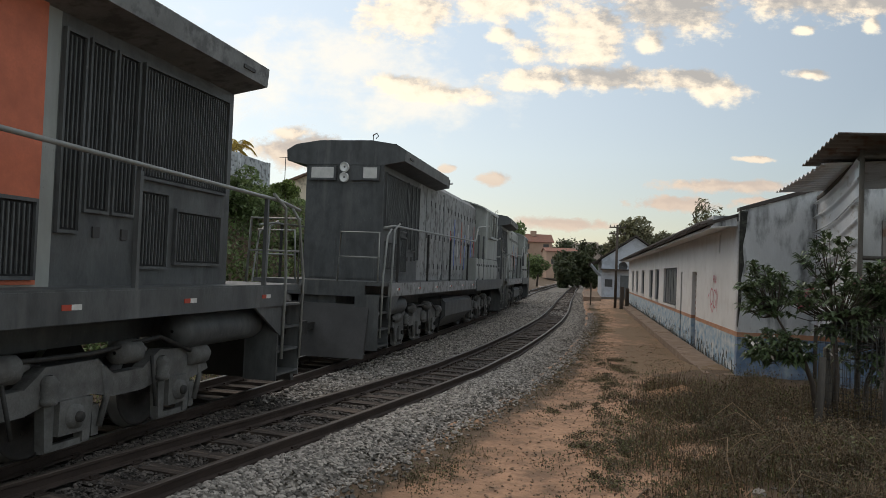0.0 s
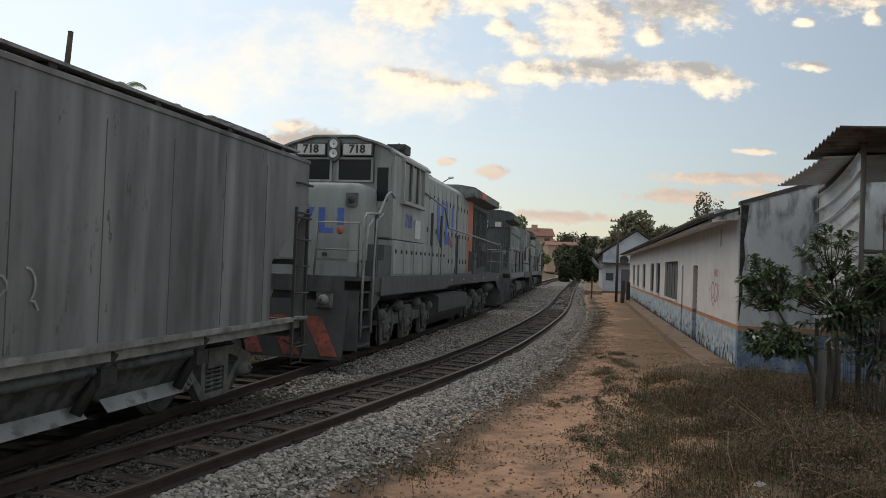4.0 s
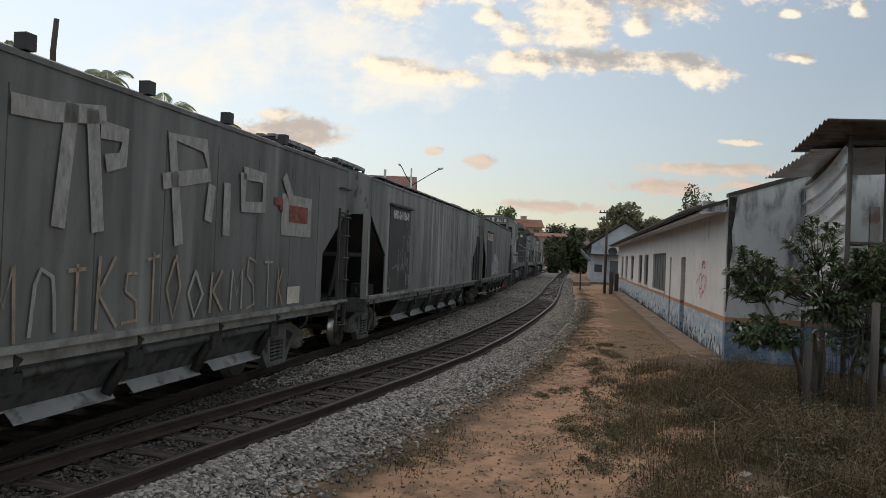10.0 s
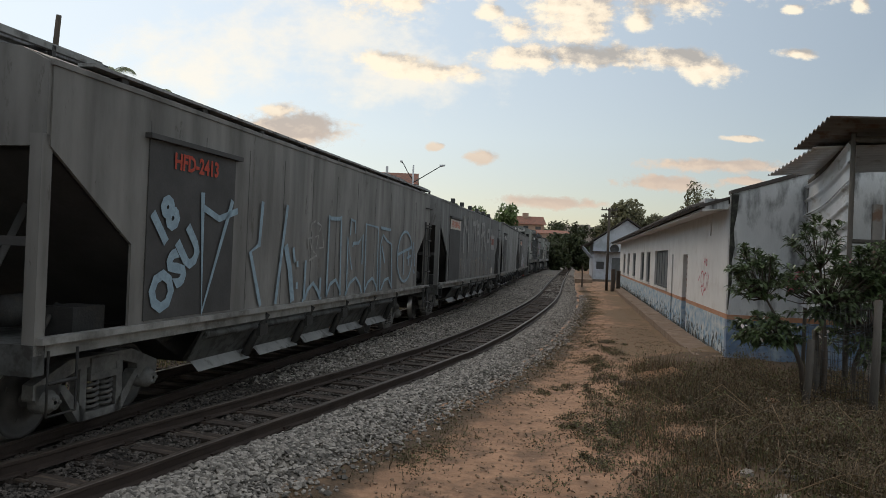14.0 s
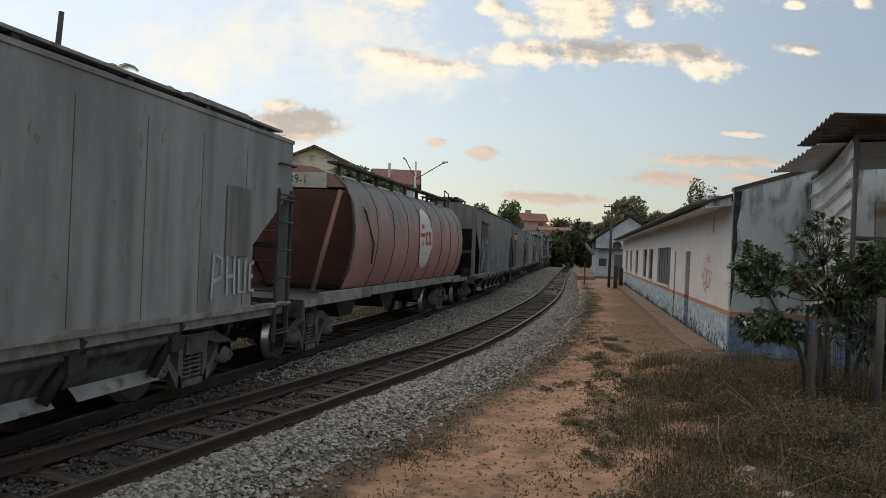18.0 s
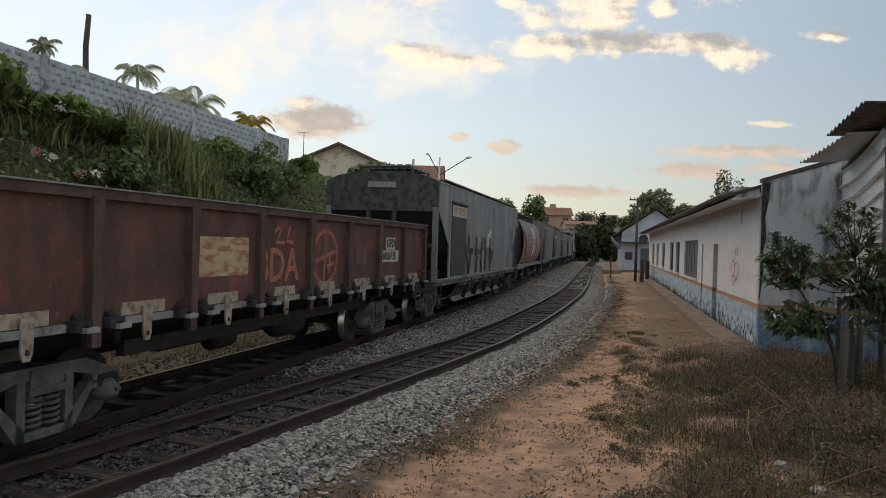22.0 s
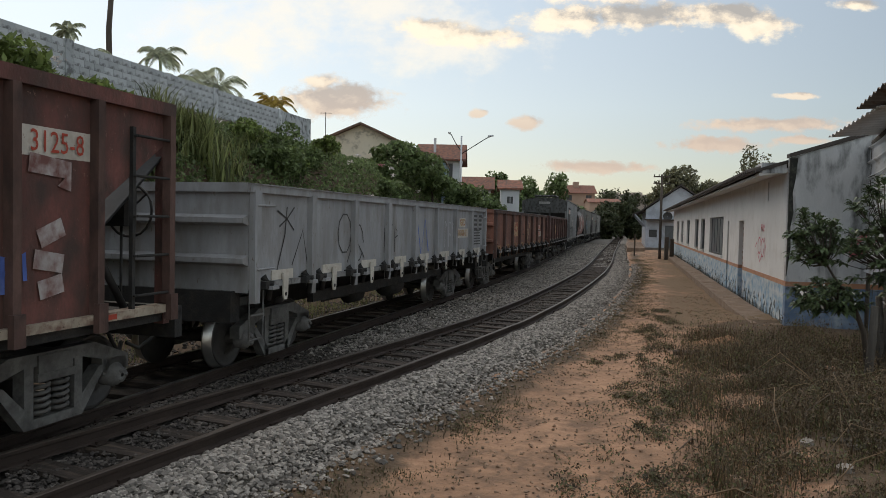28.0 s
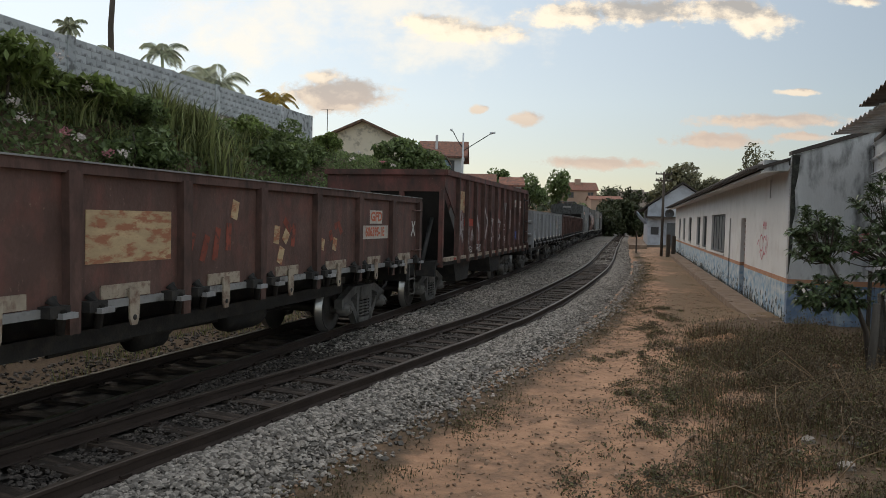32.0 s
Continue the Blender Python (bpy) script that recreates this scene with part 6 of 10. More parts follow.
def sooty_crown(m, soot, z0, z1):
    """Soot run down from the roof in ragged tongues over the paint of a material."""
    n, l = m.node_tree.nodes, m.node_tree.links
    bsdf = n["Principled BSDF"]
    under = bsdf.inputs["Base Color"].links[0].from_socket
    tc, up, run, tongue, add = n.new("ShaderNodeTexCoord"), n.new("ShaderNodeSeparateXYZ"), n.new("ShaderNodeMapping"), n.new("ShaderNodeTexNoise"), n.new("ShaderNodeMath")
    run.inputs["Scale"].default_value = (1, 0.4, 0.35)
    tongue.inputs["Scale"].default_value, tongue.inputs["Detail"].default_value, tongue.inputs["Roughness"].default_value = 1.5, 7, 0.65
    l.new(tc.outputs["Object"], up.inputs[0]), l.new(tc.outputs["Object"], run.inputs["Vector"]), l.new(run.outputs[0], tongue.inputs["Vector"])
    push = n.new("ShaderNodeMath")
    push.operation = "MULTIPLY_ADD"
    push.inputs[1].default_value, push.inputs[2].default_value = 3.0, -1.5
    l.new(tongue.outputs["Fac"], push.inputs[0]), l.new(push.outputs[0], add.inputs[0]), l.new(up.outputs["Z"], add.inputs[1])
    mask = n.new("ShaderNodeMapRange")
    mask.inputs["From Min"].default_value, mask.inputs["From Max"].default_value, mask.inputs["To Max"].default_value = z0, z1, 0.9
    l.new(add.outputs[0], mask.inputs["Value"])
    mix = n.new("ShaderNodeMix")
    mix.data_type = "RGBA"
    mix.inputs["B"].default_value = (*soot, 1)
    l.new(mask.outputs[0], mix.inputs["Factor"]), l.new(under, mix.inputs["A"]), l.new(mix.outputs["Result"], bsdf.inputs["Base Color"])


M_pink_end = mat("dusty_red_end_paint", (0.4, 0.2, 0.17), 0.6, 0.0, 0.25, 1.1, 24, 0.1, (0.22, 0.13, 0.115), 0.5, (0.8, 0.8, 0.5), edge=0.35)
sooty_crown(M_pink, (0.115, 0.113, 0.108), 2.25, 2.75)
M_rust = mat("rusty_brown_paint", (0.185, 0.072, 0.06), 0.75, 0.05, 0.45, 1.6, 34, 0.4, (0.07, 0.044, 0.038), 0.74, (1, 1, 0.6), edge=0.3, streak=((0.07, 0.045, 0.038), 0.6, 5.0), flecks=((0.3, 0.19, 0.14), 0.24, 22.0))
M_rust_b = mat("orange_rust_paint", (0.27, 0.115, 0.08), 0.75, 0.05, 0.4, 1.6, 34, 0.4, (0.13, 0.068, 0.052), 0.64, (1, 1, 0.6), edge=0.3, streak=((0.09, 0.055, 0.045), 0.55, 5.0), flecks=((0.4, 0.24, 0.13), 0.32, 18.0), shift=23.0)
# darker than the sheets: grime, plus the ribs' shade in the base colour
M_rust_rib = mat("shaded_grimy_ribs", (0.125, 0.072, 0.06), 0.85, 0.05, 0.45, 2.5, 24, 0.3, (0.05, 0.034, 0.03), 0.45, (1, 1, 0.5), edge=0.25)
M_rust_plate = mat("rusted_ochre_plate", (0.36, 0.21, 0.11), 0.85, 0.05, 0.35, 5, 30, 0.2, (0.12, 0.055, 0.038), 0.45)
M_gond = mat("grey_gondola_paint", (0.33, 0.335, 0.345), 0.7, 0.05, 0.25, 1.5, 22, 0.15, (0.19, 0.175, 0.16), 0.34, (1, 1, 0.4), edge=0.3, streak=((0.2, 0.19, 0.18), 0.6, 5.0), flecks=((0.15, 0.11, 0.085), 0.28, 16.0))
M_worn = mat("worn_white", (0.56, 0.52, 0.46), 0.75, 0.0, 0.2, 4, 40, 0.1, (0.36, 0.28, 0.22), 0.24, edge=0.3, flecks=((0.2, 0.1, 0.075), 0.24, 24.0))
M_door_plate = mat("dirty_cream_plate", (0.38, 0.32, 0.25), 0.8, 0.0, 0.25, 4, 40, 0.1, (0.17, 0.1, 0.075), 0.42, edge=0.2, flecks=((0.1, 0.06, 0.05), 0.35, 24.0))
M_rust_c = mat("blackened_rust_paint", (0.13, 0.075, 0.062), 0.75, 0.05, 0.45, 1.6, 34, 0.4, (0.2, 0.082, 0.066), 0.36, (1, 1, 0.7), edge=0.3, streak=((0.05, 0.036, 0.032), 0.4, 6.0), flecks=((0.27, 0.18, 0.13), 0.22, 22.0), shift=51.0)
M_cream = mat("cream_patch", (0.5, 0.37, 0.22), 0.8, 0.0, 0.25, 4, 40, 0.1, (0.36, 0.15, 0.085), 0.4, (0.6, 1, 1.6), edge=0.12, flecks=((0.16, 0.07, 0.05), 0.3, 26.0))
M_flaked = mat("flaked_ochre_patch", (0.36, 0.12, 0.075), 0.8, 0.0, 0.3, 1.5, 40, 0.1, (0.46, 0.31, 0.17), 0.46, (1.0, 1, 2.2), edge=0.1, flecks=((0.12, 0.06, 0.045), 0.3, 20.0))
M_white_mark = mat("white_marking", (0.6, 0.59, 0.56), 0.7, 0, 0.15, 8, 40, 0.05)
M_chalk = mat("chalk_spray", (0.33, 0.32, 0.305), 0.85, 0, 0.3, 9, 40, 0.05, (0.17, 0.165, 0.16), 0.36, (1, 1, 0.4), edge=0.3)
M_ochre_chalk = mat("ochre_chalk_spray", (0.34, 0.27, 0.21), 0.85, 0, 0.3, 9, 40, 0.05, (0.17, 0.14, 0.12), 0.42, (1, 1, 0.4), edge=0.3)
M_blue_spray = mat("pale_blue_spray", (0.25, 0.345, 0.41), 0.7, 0, 0.25, 7, 40, 0.05, (0.16, 0.21, 0.24), 0.32, edge=0.3)
M_pale_spray = mat("silver_spray", (0.42, 0.43, 0.45), 0.7, 0, 0.2, 5, 40, 0.05, (0.24, 0.2, 0.19), 0.36, (1, 1, 0.5), edge=0.3)
M_faded_white = mat("worn_white_spray", (0.44, 0.4, 0.39), 0.8, 0, 0.25, 2.2, 40, 0.05, (0.17, 0.075, 0.065), 0.58, (1, 1, 0.8), edge=0.22)
M_rose_spray = mat("rose_spray", (0.38, 0.2, 0.22), 0.8, 0, 0.2, 5, 40, 0.05)
M_black_spray = mat("black_spray", (0.045, 0.046, 0.048), 0.7, 0, 0.3, 3, 40, 0.05, (0.075, 0.076, 0.078), 0.35, (1, 1, 0.3), edge=0.3)
M_orange = mat("orange_paint", (0.55, 0.15, 0.08), 0.6, 0, 0.2, 4, 40, 0.05)
M_orange_spray = mat("faded_orange_spray", (0.45, 0.16, 0.1), 0.85, 0, 0.3, 9, 40, 0.05, (0.2, 0.07, 0.045), 0.25)
M_blue = mat("blue_paint", (0.085, 0.15, 0.46), 0.65, 0, 0.25, 3, 40, 0.05, (0.16, 0.21, 0.42), 0.3, edge=0.3)
M_red_mark = mat("red_marking", (0.4, 0.06, 0.035), 0.7, 0, 0.2, 8, 40, 0.05)
M_loco = mat("grey_locomotive_paint", (0.32, 0.335, 0.315), 0.5, 0.05, 0.2, 1.4, 22, 0.1, (0.25, 0.255, 0.24), 0.6, (1.0, 1.0, 0.5), edge=0.4, streak=((0.17, 0.17, 0.158), 0.62, 5.0), flecks=((0.14, 0.13, 0.115), 0.16, 16.0))
M_loco_dark = mat("sooty_locomotive_paint", (0.09, 0.094, 0.095), 0.55, 0.05, 0.35, 1.8, 24, 0.2, (0.042, 0.042, 0.043), 0.42, (1.2, 1.2, 0.6), edge=0.35, streak=((0.16, 0.16, 0.155), 0.26, 6.0), flecks=((0.22, 0.215, 0.2), 0.14, 18.0))
M_loco_roof = mat("sooty_roof", (0.2, 0.205, 0.2), 0.6, 0.05, 0.3, 1.8, 24, 0.15, (0.1, 0.1, 0.1), 0.4)
M_grille = mat("black_grille", (0.018, 0.018, 0.019), 0.6, 0.3, 0.3, 5, 60, 0.3)
M_rail_pipe = mat("pale_handrail", (0.27, 0.275, 0.26), 0.5, 0.2, 0.2, 5, 40, 0.1)
M_lamp_glass = mat("lamp_glass", (0.7, 0.7, 0.68), 0.15, 0.0, 0.05, 5, 40, 0, spec=0.8)
M_cab_glass = mat("dark_cab_glass", (0.012, 0.013, 0.014), 0.22, 0.0, 0.1, 3, 20, 0, spec=0.25)


def lettering(text, size, material, parent, x, y, z, name="lettering", label="", stretch=1.0, facing=0, fat=0.0):
    """Painted characters on a side that faces -y (facing 0) or -x (facing -90), centred at x, z."""
    cu = bpy.data.curves.new("lettering", "FONT")
    cu.body, cu.size, cu.align_x, cu.align_y, cu.resolution_u, cu.offset = text, size, "CENTER", "CENTER", 2, fat
    temp = bpy.data.objects.new("lettering", cu)
    me = bpy.data.meshes.new_from_object(temp)
    bpy.data.objects.remove(temp)
    me.materials.clear()
    me.materials.append(material)
    ob = new(name, me)
    ob.parent = parent
    ob.matrix_basis = pose(x, y, z, 90, 0, facing) @ Matrix.Diagonal((stretch, 1, 1, 1))
    return tagged(ob, label)


def plate(name, parent, x0, x1, z0, z1, y, material, label="", t=0.006):
    return part(name, Build().box(x0, x1, y - t, y, z0, z1), material, parent, label)


# ---------------------------------------------------------------- running gear shared by all wagons
WHEEL_R = 0.38


def wheelset_mesh(r, name):
    b = Build()
    for side in (-1, 1):
        y = side * 0.53
        prof = [(0.075, y - side * 0.07), (0.09, y - side * 0.07), (r + 0.025, y - side * 0.07), (r + 0.025, y - side * 0.045), (r, y - side * 0.035), (r - 0.008, y + side * 0.06),
                (r - 0.05, y + side * 0.06), (r - 0.06, y + side * 0.02), (0.14, y + side * 0.035), (0.12, y + side * 0.07), (0.07, y + side * 0.07)]
        b.lathe(prof, n=28)
        for a in range(3):
            th = radians(120 * a + 20)
            b.box(0.2 * math.cos(th) - 0.02, 0.2 * math.cos(th) + 0.02, y + side * 0.02 if side < 0 else y + 0.02, y + side * 0.034 if side < 0 else y + 0.034, 0.2 * math.sin(th) - 0.02, 0.2 * math.sin(th) + 0.02)
    b.tube([(0, -0.86, 0), (0, 0.86, 0)], 0.07, 10)
    me = fix_normals(b.mesh(name, M_wheel))
    me.materials.append(M_tread)
    for f in me.polygons:
        if all(math.hypot(me.vertices[i].co.x, me.vertices[i].co.z) > r - 0.012 for i in f.vertices):
            f.material_index = 1
    return me


WHEELSET = wheelset_mesh(WHEEL_R, "wheelset")
LOCO_WHEELSET = wheelset_mesh(0.46, "wheelset")


def side_frame_mesh(y):
    b = Build()
    t = 0.06
    # a cast frame with two windows and a spring opening, built of its members
    b.prism([(-0.98, 0.42), (-0.62, 0.42), (-0.6, 0.56), (-0.34, 0.63), (0.34, 0.63), (0.6, 0.56), (0.62, 0.42), (0.98, 0.42), (0.98, 0.56), (0.5, 0.74), (-0.5, 0.74), (-0.98, 0.56)], y - t, y + t)
    for s in (-1, 1):
        q = [(s * 0.66, 0.5), (s * 0.56, 0.5), (s * 0.24, 0.18), (s * 0.24, 0.09), (s * 0.34, 0.09)]
        b.prism(q, y - t, y + t)
        b.prism([(s * 0.34, 0.63), (s * 0.24, 0.63), (s * 0.24, 0.12), (s * 0.34, 0.2)], y - t, y + t)
    b.prism([(-0.34, 0.09), (0.34, 0.09), (0.34, 0.17), (-0.34, 0.17)], y - t, y + t)
    return fix_normals(b.mesh("side_frame", M_bogie))


SIDE_FRAMES = [side_frame_mesh(-0.8), side_frame_mesh(0.8)]


def spring_mesh():
    """One coil spring."""
    turns = [(0.075 * math.cos(radians(a)), 0.075 * math.sin(radians(a)), 0.18 + 0.31 * a / 1980) for a in range(0, 1981, 36)]
    return fix_normals(Build().tube(turns, 0.021, 5).mesh("spring", M_bogie))


SPRING = spring_mesh()
SPRING_CAP = fix_normals(Build().box(-0.22, 0.22, -0.09, 0.09, 0.49, 0.56).mesh("spring_cap", M_bogie))


def axle_box_mesh():
    b = Build()
    b.lathe([(0.02, -0.15), (0.075, -0.145), (0.09, -0.1), (0.115, -0.08), (0.12, 0.06)], (0, 0, 0), "y", 14)
    for a in (0, 120, 240):
        b.lathe([(0.001, -0.165), (0.02, -0.165), (0.02, -0.14)], (0.05 * math.cos(radians(a)), 0, 0.05 * math.sin(radians(a))), "y", 6)
    b.box(-0.16, 0.16, -0.06, 0.08, 0.02, 0.17)
    return fix_normals(b.mesh("axle_box", M_bogie))


AXLE_BOX = axle_box_mesh()
BOLSTER = fix_normals(Build().box(-0.2, 0.2, -0.88, 0.88, 0.5, 0.72).box(-0.3, 0.3, -0.35, 0.35, 0.7, 0.84).box(-0.75, 0.75, -0.05, 0.05, 0.35, 0.45).mesh("bolster", M_bogie))
moving_wheels = []


def bogie(parent, x, wheelbase=1.58):
    """A two-axle freight bogie under a wagon; its wheelsets turn."""
    bo = part("bogie", BOLSTER, None, parent, at=pose(x, 0, 0))
    for me, y in zip(SIDE_FRAMES, (-0.8, 0.8)):
        part("side_frame", me, None, bo)
        part("spring_cap", SPRING_CAP, None, bo, at=pose(0, y, 0))
        for a in (-0.11, 0.11):
            part("spring", SPRING, None, bo, at=pose(a, y, 0))
        for a in (-1, 1):
            part("axle_box", AXLE_BOX, None, bo, at=pose(a * wheelbase / 2, y, WHEEL_R, 0, 0, 0 if y < 0 else 180))
    for a in (-1, 1):
        w = part("wheelset", WHEELSET, None, parent)
        moving_wheels.append((w, x + a * wheelbase / 2, WHEEL_R))


def coupler(parent, x, out):
    """A knuckle coupler with its shank and an air hose."""
    b = Build()
    s = 1 if out > 0 else -1
    b.box(min(x, x + out * 0.75), max(x, x + out * 0.75), -0.07, 0.07, 0.68, 0.82)
    b.prism([(x + out * 0.7, -0.15), (x + out, -0.17), (x + out, -0.02), (x + out * 0.86, 0.0), (x + out, 0.1), (x + out * 0.95, 0.17), (x + out * 0.7, 0.14)], 0.62, 0.88, "z")
    part("coupler", b, M_steel, parent)
    h = Build()
    h.tube([(x, -0.3, 0.8), (x + s * 0.15, -0.3, 0.75), (x + s * 0.3, -0.28, 0.52), (x + s * 0.45, -0.22, 0.42), (x + s * 0.58, -0.15, 0.5)], 0.025, 6)
    part("air_hose", h, M_steel, parent)


def ladder(parent, x, y, z0, z1, width, material, along="x", name="ladder"):
    """Two stiles and rungs on the side or end of a vehicle."""
    b = Build()
    n = max(2, round((z1 - z0) / 0.36))
    for k in (-1, 1):
        e = k * width / 2
        p = (x + e, y) if along == "x" else (x, y + e)
        b.box(p[0] - 0.02, p[0] + 0.02, p[1] - 0.02, p[1] + 0.02, z0, z1)
    for k in range(n):
        z = z0 + 0.12 + k * (z1 - z0 - 0.2) / (n - 1)
        if along == "x":
            b.tube([(x - width / 2, y - 0.05, z), (x + width / 2, y - 0.05, z)], 0.014, 6)
            for q in (-1, 1):
                b.tube([(x + q * width / 2, y - 0.05, z), (x + q * width / 2, y, z)], 0.014, 6)
        else:
            b.tube([(x, y - width / 2, z), (x, y + width / 2, z)], 0.014, 6)
    part(name, b, material, parent)


def handhold(parent, x, y, z, length, material):
    part("handhold", Build().tube([(x, y, z), (x, y - 0.07, z), (x + length, y - 0.07, z), (x + length, y, z)], 0.016, 6), material, parent)


def step_iron(parent, x, y, z0, z1, material, w=0.36):
    b = Build()
    b.tube([(x - w / 2, y, z1), (x - w / 2, y, z0), (x + w / 2, y, z0), (x + w / 2, y, z1)], 0.014, 6)
    b.tube([(x - w / 2, y, (z0 + z1) / 2), (x + w / 2, y, (z0 + z1) / 2)], 0.018, 6)
    part("step", b, material, parent)


# ---------------------------------------------------------------- covered hopper wagons
def hopper_wagon(label, paint, plate_text="", plate_mat=None, text_mat=None, length=13.75, boarded=True, end_paint=None):
    w = thing("hopper_wagon", label, "railway wagon", "hopper wagons of the train")
    h, W = length / 2, 1.4
    top, sill, belt = 3.41, 1.1, 2.7
    inset = 1.2
    # side sheets with cut-away corners, seams between the sheets
    for s in (-1, 1):
        b = Build()
        out = [(-h + inset, sill), (h - inset, sill), (h - inset, 1.9), (h - 0.05, belt), (h - 0.05, top), (-h + 0.05, top), (-h + 0.05, belt), (-h + inset, 1.9)]
        b.prism(out, s * W - 0.015, s * W + 0.015)
        part("side_sheet", b, paint, w)
        seams = Build()
        for i in range(11):
            x = -h + inset + 0.25 + i * (length - 2 * inset - 0.5) / 10
            seams.box(x - 0.006, x + 0.006, s * W - 0.017, s * W + 0.017, sill + 0.02, top - 0.25)
        part("seam", seams, M_seam, w)
        if s < 0 and boarded:
            for i in range(9):
                x = -h + 1.0 + i * (length - 2.0) / 8
                part("board_bracket", Build().box(x - 0.05, x + 0.05, -W - 0.02, -W + 0.14, top + 0.0, top + 0.07, 0.01), M_panel, w)
            part("running_board", Build().box(-h + 0.5, h - 0.5, -W - 0.05, -W + 0.12, top + 0.07, top + 0.1), M_lip, w)
        part("side_sill", Build().box(-h, h, s * W - 0.06 if s < 0 else s * W - 0.04, s * W + 0.04 if s < 0 else s * W + 0.06, 1.04, sill).box(-h, h, s * (W - 0.05) - 0.02, s * (W - 0.05) + 0.02, 0.92, 1.05), M_sill, w)
        part("top_rail", Build().box(-h + 0.03, h - 0.03, s * W - 0.03, s * W + 0.03, top - 0.03, top + 0.02, 0), paint, w)
    # end panels, corner posts, slope sheets and open end platforms
    for e in (-1, 1):
        x = e * (h - 0.03)
        b = Build()
        b.prism([(-W, belt + 0.03), (-W + 0.18, belt - 0.0), (W - 0.18, belt), (W, belt + 0.03), (W, top), (W * 0.8, top + 0.13), (W * 0.4, top + 0.22), (-W * 0.4, top + 0.22), (-W * 0.8, top + 0.13), (-W, top)], x - 0.015, x + 0.015, "x")
        part("end_panel", b, end_paint or paint, w)
        for s in (-1, 1):
            part("corner_post", Build().box(x - 0.06, x + 0.06, s * (W - 0.06) - 0.06, s * (W - 0.06) + 0.06, 0.95, belt + 0.1), paint, w)
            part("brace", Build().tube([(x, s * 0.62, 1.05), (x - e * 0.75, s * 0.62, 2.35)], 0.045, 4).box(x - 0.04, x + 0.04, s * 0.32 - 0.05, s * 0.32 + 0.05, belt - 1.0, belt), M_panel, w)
        # slope sheet coloured near black for the shade under the wagon end
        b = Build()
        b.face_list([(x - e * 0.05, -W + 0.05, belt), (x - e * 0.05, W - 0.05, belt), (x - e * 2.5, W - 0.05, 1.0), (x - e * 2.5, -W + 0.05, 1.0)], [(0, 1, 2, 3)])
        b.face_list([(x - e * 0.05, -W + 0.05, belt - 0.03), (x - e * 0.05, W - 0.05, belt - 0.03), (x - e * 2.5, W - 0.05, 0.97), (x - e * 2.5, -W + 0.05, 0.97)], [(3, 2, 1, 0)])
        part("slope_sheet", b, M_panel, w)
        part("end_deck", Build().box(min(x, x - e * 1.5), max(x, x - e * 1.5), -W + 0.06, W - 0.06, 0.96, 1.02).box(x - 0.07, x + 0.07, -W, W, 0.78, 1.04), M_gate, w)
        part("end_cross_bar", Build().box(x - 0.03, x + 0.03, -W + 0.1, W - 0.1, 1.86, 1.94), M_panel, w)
        part("brake_gear", Build().lathe([(0.02, -0.3), (0.15, -0.28), (0.16, 0.1), (0.1, 0.22), (0.03, 0.25)], (x - e * 0.75, -0.55, 1.24), "x", 12).tube([(x - e * 0.5, -1.0, 1.1), (x - e * 0.8, -0.9, 1.3), (x - e * 1.2, -1.1, 1.1)], 0.03, 6).box(x - e * 0.9 - 0.25, x - e * 0.9 + 0.2, -1.2, -0.85, 1.02, 1.3), M_steel, w)
        coupler(w, e * h, e * 0.62)
        ladder(w, e * (h - 0.28) if e > 0 else -h + 0.28, -W - 0.03, 0.55 if e > 0 else 1.0, 2.7, 0.42, M_panel) if e > 0 else None
        for z in (2.45, 2.95):
            if e > 0:
                handhold(w, h - 0.5, -W - 0.01, z + 0.1, 0.45, M_panel)
        step_iron(w, e * (h - 0.3), -W - 0.02, 0.42, 0.98, M_steel)
        # roof platform on stilts at each end
        deck = part("roof_platform", Build().box(min(x, x - e * 1.6), max(x, x - e * 1.6), -0.75, -0.7, top + 0.31, top + 0.36), M_lip, w)
        for k in range(7):
            y = -0.62 + k * 0.2
            part("plank", Build().box(min(x, x - e * 1.6), max(x, x - e * 1.6), y - 0.06, y + 0.06, top + 0.36, top + 0.4), M_lip, deck)
        for q in (0.05, 0.8, 1.55):
            part("bearer", Build().prism([(-0.75, top + 0.08), (-0.7, top + 0.08), (-0.7, top + 0.31), (0.55, top + 0.31), (0.55, top + 0.08), (0.6, top + 0.08), (0.6, top + 0.36), (-0.75, top + 0.36)], x - e * q - 0.025, x - e * q + 0.025, "x"), M_panel, deck)
    part("end_sign_plate", Build().box(-h - 0.02, -h, -0.35, 0.35, top - 0.16, top - 0.02), M_chalk, w)
    # arched roof with a trough hatch along the middle
    roof = Build()
    prof = [(-W, top + 0.02), (-W * 0.8, top + 0.13), (-W * 0.4, top + 0.22), (W * 0.4, top + 0.22), (W * 0.8, top + 0.13), (W, top + 0.02)]
    roof.prism(prof + [(y, z - 0.03) for y, z in prof[::-1]], -h + 0.05, h - 0.05, "x")
    part("roof", roof, paint, w)
    part("hatch", Build().box(-h + 1.7, h - 1.7, -0.35, 0.35, top + 0.22, top + 0.3), M_panel, w)
    # number panel under a lip, camera side: flat, recess shade in its colour
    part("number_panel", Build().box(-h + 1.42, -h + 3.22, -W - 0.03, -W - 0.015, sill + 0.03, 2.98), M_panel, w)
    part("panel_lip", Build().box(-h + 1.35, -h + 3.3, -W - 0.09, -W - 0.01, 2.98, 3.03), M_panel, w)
    if plate_text:
        if plate_mat:
            plate("number_plate_board", w, -h + 1.45, -h + 3.2, 2.66, 2.95, -W - 0.032, plate_mat)
